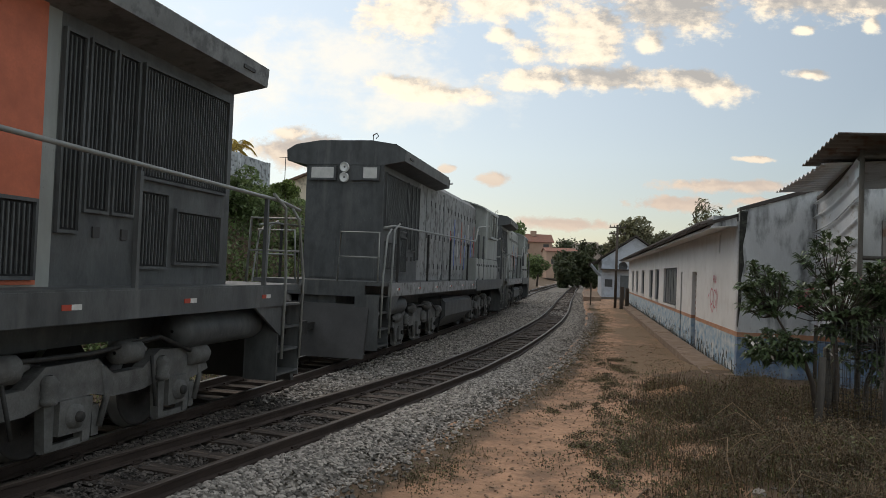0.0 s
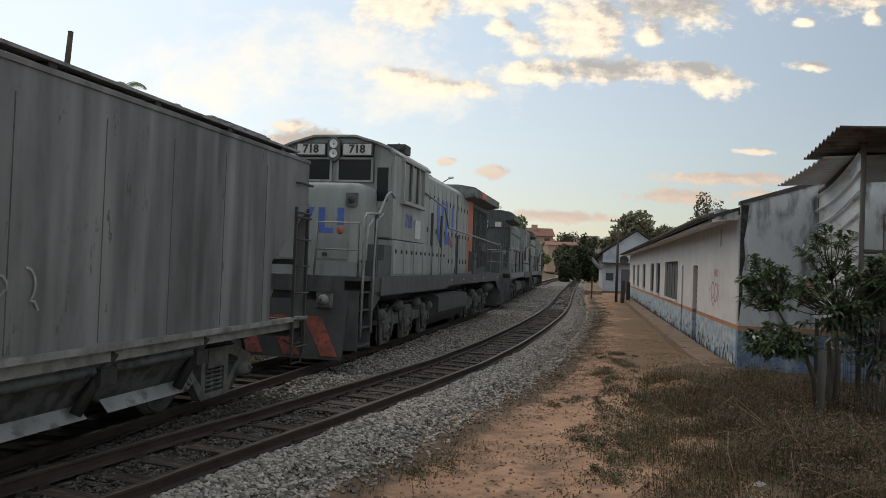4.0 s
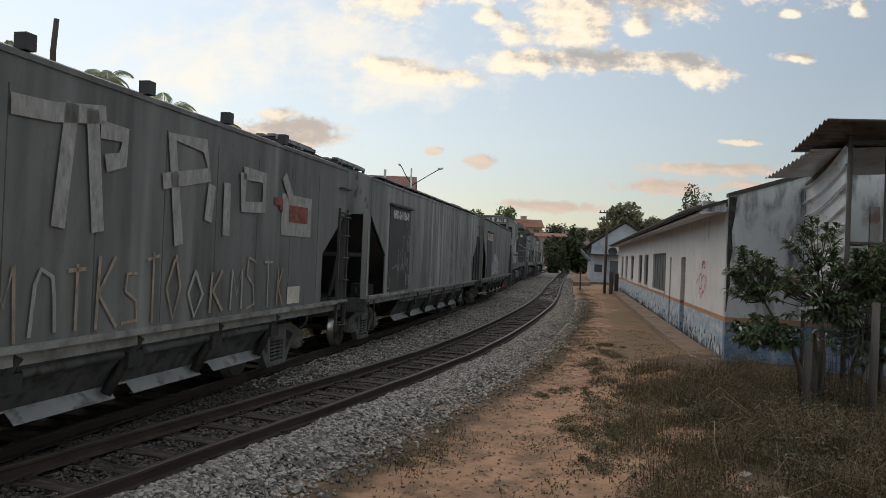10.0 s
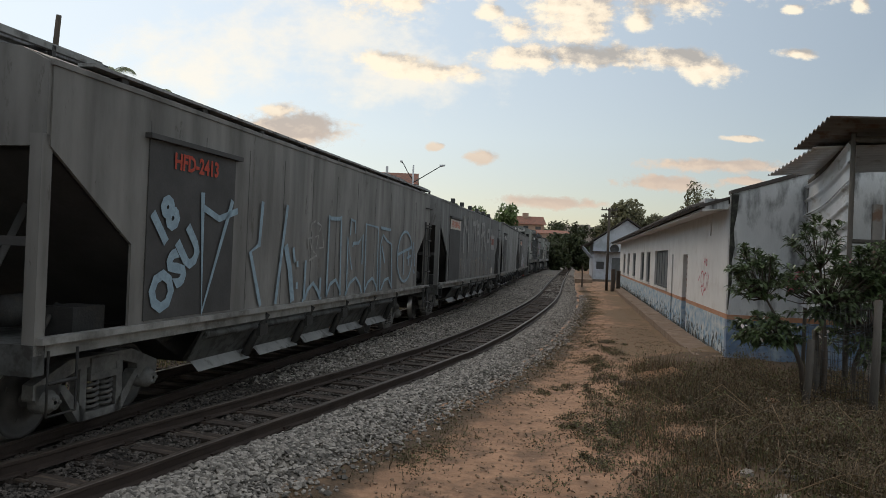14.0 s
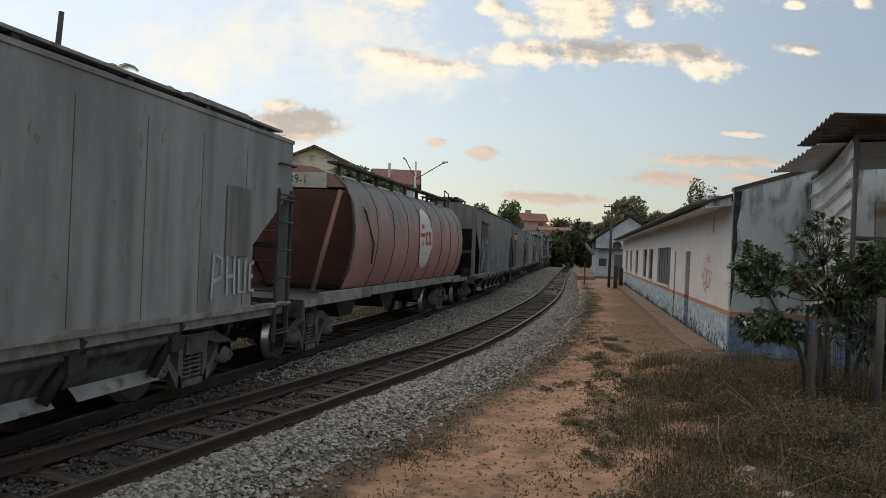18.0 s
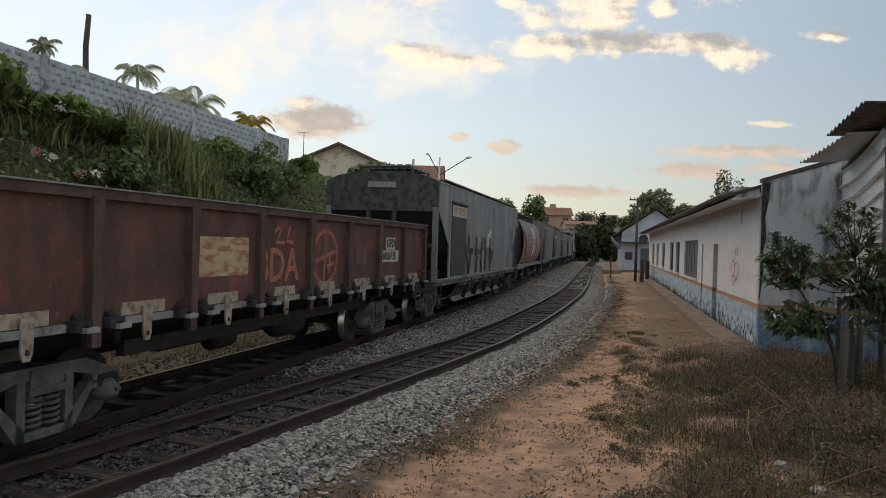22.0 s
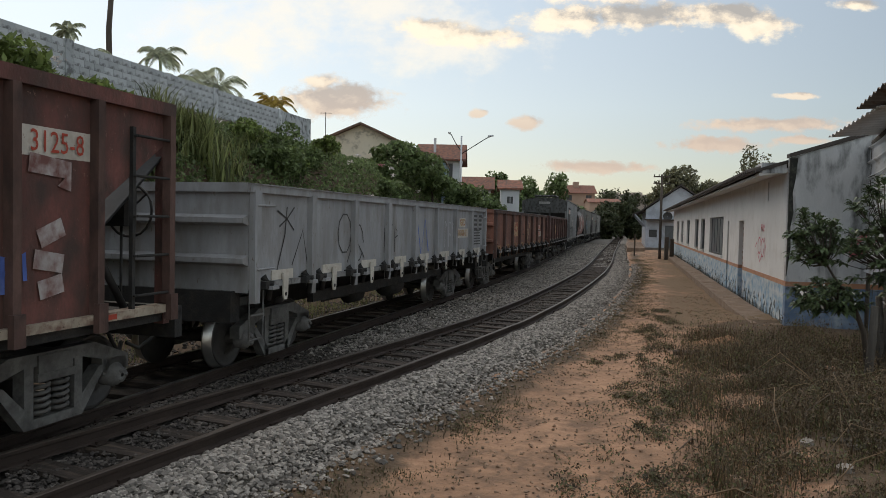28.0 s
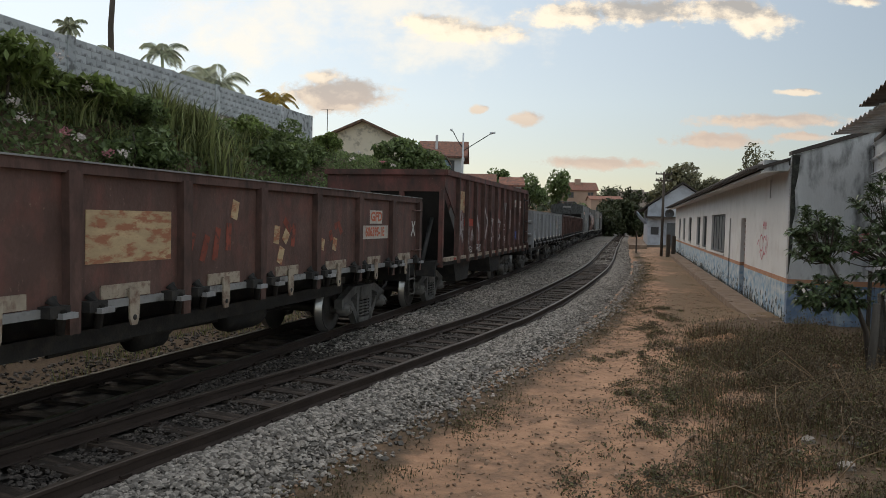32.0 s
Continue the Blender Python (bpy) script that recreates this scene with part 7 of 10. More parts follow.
        lettering(plate_text, 0.26 if plate_mat else 0.24, text_mat, w, -h + 2.32, -W - 0.042, 2.8, label="stencilled wagon number", stretch=0.92, fat=0.008)
    # centre sill and discharge gates below
    part("centre_sill", Build().box(-h, h, -0.2, 0.2, 0.62, 0.95), M_steel, w)
    part("hopper_bottom", Build().prism([(-h + 2.2, 0.98), (h - 2.2, 0.98), (h - 3.2, 0.45), (-h + 3.2, 0.45)], -0.85, 0.85), M_steel, w)
    a, n = -h + 2.75, 5
    step = (length - 5.5) / n
    for i in range(n):
        x0, x1 = a + i * step, a + (i + 1) * step
        g = Build()
        g.face_list([(x0, -1.36, 0.95), (x1, -1.36, 0.95), (x1 - 0.1, -1.08, 0.5), (x0 + 0.1, -1.08, 0.5)], [(0, 1, 2, 3)])
        g.face_list([(x0, -1.33, 0.95), (x1, -1.33, 0.95), (x1 - 0.1, -1.02, 0.52), (x0 + 0.1, -1.02, 0.52)], [(3, 2, 1, 0)])
        g.tube([(x0 + 0.1, -1.3, 0.84), (x1 - 0.2, -1.3, 0.84)], 0.05, 6)
        gate = part("discharge_gate", g, M_gate, w)
        part("gate_lip", Build().prism([(-1.05, 0.53), (-1.03, 0.55), (-1.17, 0.4), (-1.19, 0.38)], x0 + 0.2, x1 - 0.1, "x"), M_lip, gate)
        part("gate_lever", Build().tube([(x1 + 0.02, -1.36, 1.0), (x1 - 0.05, -1.3, 0.85), (x1 - 0.28, -1.2, 0.45)], 0.06, 5).box(x1 - 0.16, x1 + 0.08, -1.36, -1.2, 0.7, 0.86), M_steel, gate)
    for e in (-1, 1):
        bogie(w, e * (h - 1.6))
    return w, length


def graffiti(w, name, label, material, strokes, width, y=-1.436):
    for pts in strokes:
        b = Build()
        ribbon(b, pts, width, y=y)
        part(name, b, material, w, label)


def letter_row(x, z, k, n, seed, gap=0.52, slant=0.0):
    """Strokes of angular spray tags that cannot be read."""
    rnd, out = random.Random(seed), []
    for i in range(n):
        u = x + i * gap * k
        q = [(u + rnd.uniform(0, 0.06) * k, z), (u + (0.05 + slant) * k, z + rnd.uniform(0.75, 1.0) * k), (u + 0.3 * k, z + rnd.uniform(0.6, 1.0) * k)]
        if rnd.random() < 0.6:
            q.append((u + 0.34 * k, z + rnd.uniform(0, 0.3) * k))
        out.append(q)
        if rnd.random() < 0.5:
            out.append([(u + 0.05 * k, z + 0.5 * k), (u + 0.36 * k, z + rnd.uniform(0.4, 0.6) * k)])
    return out


def scrawl(x, z, wide, tall, n, seed):
    """Looping hand-sprayed strokes of a tag that cannot be read: crossing bows, hooks and bars."""
    rnd, out = random.Random(seed), []
    for i in range(n):
        u, k = x + wide * (i + rnd.uniform(-0.2, 0.2)) / n, wide / n
        a0, turn = rnd.uniform(0, 360), rnd.choice((-1, 1)) * rnd.uniform(150, 330)
        bow = arc(u + k * 0.4, z + tall * rnd.uniform(0.35, 0.65), k * rnd.uniform(0.25, 0.5), tall * rnd.uniform(0.18, 0.42), a0, a0 + turn, 9)
        tail = bow[-1]
        bow += [(tail[0] + k * rnd.uniform(-0.1, 0.5), tail[1] + tall * rnd.uniform(-0.35, 0.3)), (tail[0] + k * rnd.uniform(0.2, 0.7), tail[1] + tall * rnd.uniform(-0.4, 0.4))]
        out.append(bow)
        if rnd.random() < 0.6:
            out.append([(u + k * rnd.uniform(0, 0.4), z + tall * rnd.uniform(0.6, 1.0)), (u + k * rnd.uniform(0.2, 0.5), z + tall * 0.45), (u + k * rnd.uniform(0.1, 0.8), z + tall * rnd.uniform(-0.1, 0.3))])
    return out


def hopper_with_silver_piece():
    w, L = hopper_wagon("grey covered hopper wagon with silver graffiti lettering", M_hopper, "HFD 241338-8", M_worn, M_orange)
    pink = []
    for cx, rx_, rz_ in ((-3.38, 0.36, 0.5), (-3.05, 0.3, 0.3), (-0.35, 0.3, 0.42), (-0.05, 0.22, 0.24)):
        b = Build()
        q = arc(cx, 1.13, rx_, rz_, 0, 180, 12)
        b.face_list([(p[0], -1.4235 - 0.001 * len(pink), p[1]) for p in q], [tuple(range(len(q)))])
        pink.append(part("graffiti", b, M_rose_spray, w, "pink cloud behind the letters"))
    # bubble letters: fat round shapes with a dark rim and an inner stroke
    for i, (x, wd, tl, lean) in enumerate(((-3.05, 0.3, 0.62, 0.0), (-2.55, 0.3, 1.0, -0.1), (-2.0, 0.33, 1.04, 0.05), (-1.4, 0.34, 0.98, 0.1), (-0.85, 0.3, 0.74, 0.16))):
        q = [(x + wd * (math.copysign(abs(math.cos(radians(a))) ** 0.7, math.cos(radians(a)))) + lean * math.sin(radians(a)) * 0.6 + 0.03 * math.sin(radians(a * 3 + 40 * i)), 1.14 + tl * 0.5 + tl * 0.5 * math.copysign(abs(math.sin(radians(a))) ** 0.75, math.sin(radians(a)))) for a in range(0, 360, 15)]
        b = Build()
        b.face_list([(p[0], -1.43 - 0.002 * i, p[1]) for p in q], [tuple(range(len(q)))])
        part("graffiti", b, M_pale_spray, w, "silver spray-painted bubble letter")
        graffiti(w, "graffiti", "dark outline of the letter", M_panel, [q + q[:1], [(x - wd * 0.2, 1.14 + tl * 0.3), (x - wd * 0.1 + lean * 0.3, 1.14 + tl * 0.7)], arc(x + wd * 0.25, 1.14 + tl * 0.45, wd * 0.25, tl * 0.16, 60, 300, 6)], 0.028, -1.4312 - 0.002 * i)
    graffiti(w, "graffiti", "faint thin tag", M_chalk, scrawl(0.0, 1.5, 1.4, 0.4, 5, 71), 0.02)
    for k, (xx, zz) in enumerate(((-5.2, 2.2), (-4.6, 1.6))):
        graffiti(w, "graffiti", "brushed pale smear", M_seam, [[(xx, zz), (xx + 0.1, zz - 0.4), (xx + 0.25, zz - 0.7)]], 0.06, -1.434)
    return w, L


def hopper_with_chalk_tag():
    w, L = hopper_wagon("dark grey covered hopper wagon with streaked sides and a white tag", M_hopper_c, "HFD-241136-9", None, M_white_mark)
    t = scrawl(-4.75, 1.55, 0.95, 0.55, 5, 4) + scrawl(-3.98, 1.85, 0.42, 0.5, 3, 5) + scrawl(-4.05, 1.25, 0.45, 0.3, 4, 6) + [[(-5.2, 1.62), (-4.85, 1.7), (-4.65, 1.52)], [(-4.72, 1.5), (-4.7, 1.2)], arc(-3.85, 2.42, 0.06, 0.07, 0, 330), [(-3.95, 2.55), (-4.0, 2.65)], [(-3.82, 2.56), (-3.82, 2.68)], [(-3.72, 2.52), (-3.66, 2.6)], arc(-4.3, 2.28, 0.06, 0.08, -120, 160)]
    graffiti(w, "graffiti", "thin white spray tag", M_chalk, t, 0.02)
    graffiti(w, "graffiti", "small pale tag", M_chalk, [arc(-5.45, 1.35, 0.1, 0.16, 150, 390), [(-5.55, 1.4), (-5.6, 1.15)]], 0.02)
    graffiti(w, "graffiti", "faded chalky scrawl", M_chalk, scrawl(0.5, 1.78, 1.3, 0.4, 5, 8) + scrawl(0.55, 1.22, 1.35, 0.45, 6, 9) + scrawl(3.1, 1.5, 1.2, 0.7, 4, 10), 0.03)
    return w, L


def hopper_with_rollers():
    w, L = hopper_wagon("dark hopper wagon with tall faded roller lettering and a chalk frieze", M_hopper_d, "HFD 240916-5", M_worn, M_orange, boarded=False)
    big = [[(-3.02, 3.15), (-2.97, 1.95)], [(-3.02, 3.14), (-2.37, 2.64), (-2.07, 3.15), (-1.94, 1.99)], [(-1.08, 3.0), (-0.61, 3.02), (0.06, 3.12)], [(-0.39, 3.14), (-0.51, 2.06)], [(-0.13, 3.14), (0.01, 2.04)], [(-0.01, 2.98), (0.36, 2.98), (0.33, 2.74), (0.08, 2.68)],
           [(1.36, 1.95), (1.15, 3.1), (1.83, 3.1), (1.95, 2.78), (1.01, 2.61)], [(2.02, 2.67), (1.95, 2.24)], [(2.38, 2.73), (2.39, 2.09)], [(2.79, 2.9), (3.4, 2.9), (3.4, 2.5), (2.81, 2.47), (2.79, 2.9)], [(4.03, 3.0), (4.3, 2.7)]]
    graffiti(w, "graffiti", "faded pale roller-painted letters", M_chalk, big, 0.17)
    plate("paint_patch", w, 4.3, 4.75, 1.15, 1.4, -1.426, M_worn, "small pale notice", 0.004)
    r_ = random.Random(12)
    u = -3.55
    while u < 3.9:
        k, t_ = r_.uniform(0.22, 0.36), r_.uniform(0.5, 0.74)
        shapes = ([[(0, 0), (0.1, 0.75), (0.4, 1), (0.8, 0.9), (1, 0.6), (1, 0)]], [[(0.1, 0), (0.15, 1)], [(0.9, 1), (0.2, 0.5), (1, 0)]], [[(0.5, 1), (0.05, 0.55), (0.45, 0), (0.9, 0.5), (0.5, 1)]],
                  [[(0, 0), (0.1, 0.95), (0.5, 0.4), (0.9, 1), (1, 0)]], [[(0.9, 0.9), (0.3, 0.95), (0.15, 0.6), (0.8, 0.45), (0.85, 0.1), (0.1, 0.05)]], [[(0.5, 0), (0.5, 1)], [(0.1, 0.9), (0.9, 0.95)]])
        strokes = [[(u + a_ * k + r_.gauss(0, 0.012), 1.15 + c_ * t_ + r_.gauss(0, 0.015)) for a_, c_ in q] for q in r_.choice(shapes)]
        graffiti(w, "graffiti", "frieze of narrow chalky letters", M_ochre_chalk if r_.random() < 0.45 else M_chalk, strokes, r_.uniform(0.03, 0.055))
        u += k + r_.uniform(0.06, 0.2)
    plate("paint_patch", w, 4.0, 5.1, 2.15, 2.75, -1.4235, M_chalk, "washed-out pale patch", 0.003)
    plate("paint_patch", w, 4.25, 4.95, 2.35, 2.6, -1.4275, M_stripe, "dull red patch", 0.003)
    graffiti(w, "graffiti", "dark red daub", M_stripe, [[(3.75, 2.62), (3.98, 2.62), (3.95, 2.5)]], 0.12)
    for i in range(6):
        part("roof_vent", Build().box(-4.2 + i * 1.7, -4.08 + i * 1.7, -1.3, -1.18, 3.5, 3.64, 0), M_panel, w)
    return w, L


def hopper_with_blue_outline():
    w, L = hopper_wagon("grey hopper wagon covered in pale blue outlined graffiti", M_hopper_e, "HFD-2413", None, M_red_mark)
    edge = [[(-1.81, 1.93), (-1.74, 1.71)], [(-1.64, 1.73), (-1.63, 1.64)], [(-1.63, 1.41), (-1.63, 1.31)], [(-1.32, 1.74), (-1.34, 1.14), (-1.41, 1.13)], [(-0.68, 1.46), (-0.69, 1.13), (-0.61, 1.12)], [(-1.31, 1.14), (-1.21, 1.28), (-0.99, 1.38), (-0.78, 1.25), (-0.68, 1.13)]]
    graffiti(w, "graffiti", "pale blue outlined spray letters", M_blue_spray, edge, 0.07)
    graffiti(w, "graffiti", "broad pale blue spray stroke", M_blue_spray, [[(-2.08, 1.96), (-1.91, 1.61), (-1.77, 1.13)]], 0.14)
    graffiti(w, "graffiti", "pale blue outlined spray letters", M_blue_spray, [[(0.18, 2.51), (0.26, 1.13)], [(-0.39, 1.14), (-0.38, 2.49), (-0.31, 2.44), (0.17, 2.46)], [(-0.4, 1.14), (-0.23, 1.34), (0.02, 1.41), (0.22, 1.25), (0.29, 1.13)]], 0.065)
    edge = [[(0.69, 2.19), (0.7, 2.48), (0.94, 2.45), (0.96, 2.23)], [(0.83, 1.57), (0.56, 2.16), (0.6, 1.13)], [(0.84, 1.98), (0.87, 2.05), (1.17, 2.06), (1.41, 2.23), (1.4, 1.66)], [(0.52, 1.12), (0.76, 1.33), (1.08, 1.42), (1.33, 1.28), (1.45, 1.12)]]
    graffiti(w, "graffiti", "pale blue outlined spray letters", M_blue_spray, edge, 0.06)
    edge = [[(1.61, 1.13), (1.57, 2.43), (2.36, 2.4), (2.42, 1.13)], [(1.61, 1.13), (1.81, 1.31), (2.09, 1.39), (2.34, 1.23), (2.44, 1.12)], [(2.55, 2.4), (3.25, 2.38)], [(2.61, 1.12), (2.54, 2.05), (2.7, 2.26), (2.98, 2.15), (3.35, 2.08), (3.45, 1.12)], [(2.67, 1.12), (2.92, 1.32), (3.2, 1.36), (3.44, 1.17)], [(2.65, 2.03), (2.89, 1.68)]]
    graffiti(w, "graffiti", "pale blue outlined spray letters", M_blue_spray, edge, 0.06)
    graffiti(w, "graffiti", "pale blue crossed circle", M_blue_spray, [arc(4.48, 1.82, 0.64, 0.57, 0, 360, 20), [(3.86, 1.86), (5.09, 2.05)], [(4.36, 1.98), (4.38, 1.4)], [(4.62, 1.78), (5.0, 1.84)], [(4.78, 1.6), (4.8, 2.02)], [(5.2, 2.16), (5.4, 1.58)], [(5.25, 1.5), (5.4, 1.42)]], 0.06)
    graffiti(w, "graffiti", "small pale tag", M_chalk, [[(-1.16, 2.19), (-1.14, 2.31), (-1.0, 2.36)], [(-0.91, 2.34), (-0.73, 2.3), (-0.81, 2.2)], [(-1.22, 1.91), (-1.26, 2.08), (-1.1, 2.1), (-1.18, 2.04), (-1.09, 1.9)], [(-0.98, 2.11), (-0.84, 2.14), (-0.91, 1.92)], [(-0.66, 2.18), (-0.61, 1.95), (-0.79, 1.94)], [(-1.19, 1.74), (-0.88, 1.82), (-1.03, 1.88)]], 0.035)
    graffiti(w, "graffiti", "pale blue spray strokes", M_blue_spray, [[(-4.43, 2.52), (-4.36, 1.14), (-3.73, 2.48)], [(-4.41, 2.35), (-4.04, 2.24), (-3.59, 2.36)], [(-2.89, 2.53), (-2.95, 1.95), (-3.2, 1.85), (-2.85, 1.13)], [(-2.09, 2.54), (-2.38, 1.13)]], 0.08, -1.446)
    for text, size, x, z in (("18", 0.5, -5.15, 2.15), ("OSU", 0.55, -4.92, 1.62)):
        ob = lettering(text, size, M_blue_spray, w, x, -1.446, z, "graffiti", "pale blue spray-painted characters", fat=0.028)
        ob.matrix_basis = ob.matrix_basis @ pose(0, 0, 0, 0, 0, 42)
    return w, L


def hopper_with_black_tag():
    w, L = hopper_wagon("pale grey hopper wagon with thick black graffiti letters", M_hopper_b, "HFC 241229-2", M_worn, M_orange, 13.6, end_paint=M_gate)
    s = [[(-3.12, 2.2), (-3.09, 1.78), (-2.6, 1.76), (-2.85, 1.74), (-3.15, 1.14)], [(-3.62, 1.92), (-3.2, 1.4), (-3.17, 1.14)], [(-2.02, 2.18), (-1.99, 1.76)], [(-2.24, 1.72), (-1.67, 1.74), (-1.95, 1.46), (-1.96, 1.14)],
         [(-1.01, 2.18), (-1.07, 1.85), (-1.34, 1.74), (-1.07, 1.14)], [(-0.67, 2.17), (-0.6, 1.78), (-0.34, 1.79), (-0.55, 1.14)], [(0.31, 2.17), (0.35, 1.14), (0.86, 1.73), (0.49, 1.73)]]
    graffiti(w, "graffiti", "thick black roller letters", M_black_spray, s, 0.2)
    graffiti(w, "graffiti", "white scrawl low on the side", M_pale_spray, [[(4.55, 1.25), (4.58, 1.78), (4.78, 1.72), (4.76, 1.5), (4.58, 1.45)], [(4.9, 1.75), (4.92, 1.28)], [(4.92, 1.5), (5.08, 1.52)], [(5.08, 1.75), (5.1, 1.28)], [(5.2, 1.72), (5.22, 1.3), (5.38, 1.3), (5.38, 1.7)], [(5.62, 1.68), (5.5, 1.64), (5.5, 1.32), (5.64, 1.3)], [(5.5, 1.48), (5.6, 1.5)]], 0.05)
    plate("paint_patch", w, 0.16, 0.48, 2.18, 2.46, -1.426, M_worn, "pale paint patch", 0.004)
    plate("paint_patch", w, -0.21, 0.16, 1.88, 2.34, -1.426, M_worn, "pale paint patch", 0.004)
    plate("paint_patch", w, 4.85, 5.5, 1.75, 2.62, -1.426, M_hopper, "darker repainted patch", 0.004)
    return w, L


def pink_hopper():
    w = thing("hopper_wagon", "faded red round-bellied hopper wagon with a white oval emblem", "railway wagon", "hopper wagons of the train")
    L = 13.8
    h, E0, E1 = L / 2, -4.75, 5.85
    prof = [(-1.16, 1.14), (-1.32, 1.5), (-1.4, 1.95), (-1.4, 2.3), (-1.34, 2.7), (-1.2, 3.0), (-0.98, 3.22), (-0.6, 3.36), (0, 3.42)]
    for s in (-1, 1):
        b = Build()
        for i, x in enumerate(np.linspace(E0, E1, 10)):
            b.v += [(x, -s * y, z) if s > 0 else (x, y, z) for y, z in prof]
        k = len(prof)
        for i in range(9):
            for j in range(k - 1):
                b.f.append((i * k + j, (i + 1) * k + j, (i + 1) * k + j + 1, i * k + j + 1))
                b.smooth.append(True)
        part("side_shell", b, M_pink, w)
    part("rim_rib", Build().tube([(E0 - 0.01, y * 1.012, z * 1.004) for y, z in prof[:-2]], 0.03, 5), M_seam, w)
    part("end_rib", Build().tube([(E0 + 0.3, -1.02, 3.2), (E0 + 0.75, -1.38, 2.6), (E0 + 1.15, -1.43, 2.0), (E0 + 1.15, -1.4, 1.6)], 0.02, 5), M_seam, w)
    for i in range(8):
        x = E0 + 1.5 + i * 1.2
        b = Build()
        b.tube([(x, y * 1.004, z) for y, z in prof[:-2]], 0.008, 4)
        part("weld_seam", b, M_seam, w)
    full = prof + [(-y, z) for y, z in prof[-2::-1]]
    for q in (-1, 1):
        x = E0 if q < 0 else E1
        up = [p for p in full if p[1] >= 2.9]
        part("end_panel", Build().prism(up, x - 0.02, x + 0.02, "x"), M_pink_end, w)
        b = Build()
        b.face_list([(x, -1.25, 2.95), (x, 1.25, 2.95), (x - q * 1.9, 1.15, 1.1), (x - q * 1.9, -1.15, 1.1)], [(0, 1, 2, 3)])
        b.face_list([(x, -1.25, 2.92), (x, 1.25, 2.92), (x - q * 1.9, 1.15, 1.07), (x - q * 1.9, -1.15, 1.07)], [(3, 2, 1, 0)])
        part("slope_sheet", b, M_pink_end, w)
        for s in (-1, 1):
            part("brace", Build().tube([(x, s * 1.12, 2.95), (x + q * 0.25, s * 0.75, 1.08)], 0.05, 4), M_pink_end, w)
        part("end_deck", Build().box(min(x - q * 1.2, q * h), max(x - q * 1.2, q * h), -1.38, 1.38, 0.98, 1.06).box(q * h - 0.06, q * h + 0.06, -1.38, 1.38, 0.8, 1.08), M_gate, w)
        part("deck_edge", Build().box(min(x - q * 1.2, q * h), max(x - q * 1.2, q * h), -1.4, -1.382, 0.96, 1.07), M_sill, w)
        coupler(w, q * h, q * 0.62)
        bogie(w, q * (h - 1.65))
        step_iron(w, q * (h - 0.3), -1.38, 0.42, 0.98, M_steel)
        ladder(w, q * (h - 0.25), -0.55, 1.05, 2.2, 0.5, M_rust, "y")
    lettering("HTD 342739-1", 0.24, M_panel, w, E0 - 0.034, 0.15, 3.12, stretch=0.85, facing=-90, label="stencilled wagon number")
    part("number_plate_board", Build().box(E0 - 0.03, E0 - 0.02, -0.85, 0.85, 2.98, 3.26), M_worn, w)
    for s in (-1, 1):
        part("side_sill", Build().box(-h + 0.9, h - 0.9, s * 1.3 - 0.05, s * 1.3 + 0.05, 0.98, 1.14), M_sill, w)
        part("roof_walk", Build().box(E0 + 0.2, E1 - 0.2, s * 0.88 - 0.12, s * 0.88 + 0.12, 3.46, 3.5), M_panel, w)
        for i in range(9):
            part("walk_bracket", Build().box(E0 + 0.5 + i * 1.2 - 0.02, E0 + 0.5 + i * 1.2 + 0.02, s * 0.88 - 0.04, s * 0.88 + 0.04, 3.2, 3.46), M_panel, w)
    part("centre_sill", Build().box(-h, h, -0.2, 0.2, 0.65, 0.98), M_steel, w)
    for i in range(3):
        x = -3 + i * 3
        part("outlet", Build().prism([(x - 0.9, 1.1), (x + 0.9, 1.1), (x + 0.35, 0.5), (x - 0.35, 0.5)], -0.7, 0.7), M_steel, w)
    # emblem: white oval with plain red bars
    em = Build()

    def skin(x, z):
        return (x, float(np.interp(z, [p[1] for p in prof], [p[0] for p in prof])) - 0.022, z)
    rows = [math.sin(radians(a)) for a in range(-90, 91, 10)]
    em.v = [skin(0.85 + s * 0.68 * math.sqrt(max(0.0, 1 - k * k)), 2.2 + 0.75 * k) for k in rows for s in (-1, 1)]
    em.f = [(2 * i, 2 * i + 1, 2 * i + 3, 2 * i + 2) for i in range(len(rows) - 1)]
    em.smooth = [True] * len(em.f)
    part("emblem", em, M_white_mark, w, "white oval emblem")
    em = Build()
    for dx, dz, ww, hh in ((-0.36, 0.05, 0.1, 0.5), (-0.29, 0.3, 0.22, 0.09), (-0.38, 0.08, 0.42, 0.09), (-0.04, 0.0, 0.09, 0.26), (0.05, 0.13, 0.2, 0.08), (0.05, -0.13, 0.2, 0.08), (0.26, 0.0, 0.09, 0.26), (0.34, 0.13, 0.2, 0.08), (0.34, -0.13, 0.2, 0.08), (0.45, 0.0, 0.1, 0.34)):
        q = [skin(0.85 + dx + a * ww / 2, 2.2 + dz + c * hh / 2) for a, c in ((-1, -1), (1, -1), (1, 1), (-1, 1))]
        em.face_list([(p[0], p[1] - 0.008, p[2]) for p in q], [(0, 1, 2, 3)])
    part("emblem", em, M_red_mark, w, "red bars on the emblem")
    rail = Build()
    rail.tube([(h - 0.9, -0.85, 3.3), (h - 0.9, -0.85, 3.72), (h - 1.5, -0.85, 3.78), (h - 1.5, -0.85, 3.5)], 0.02, 6)
    part("roof_rail", rail, M_panel, w)
    return w, L


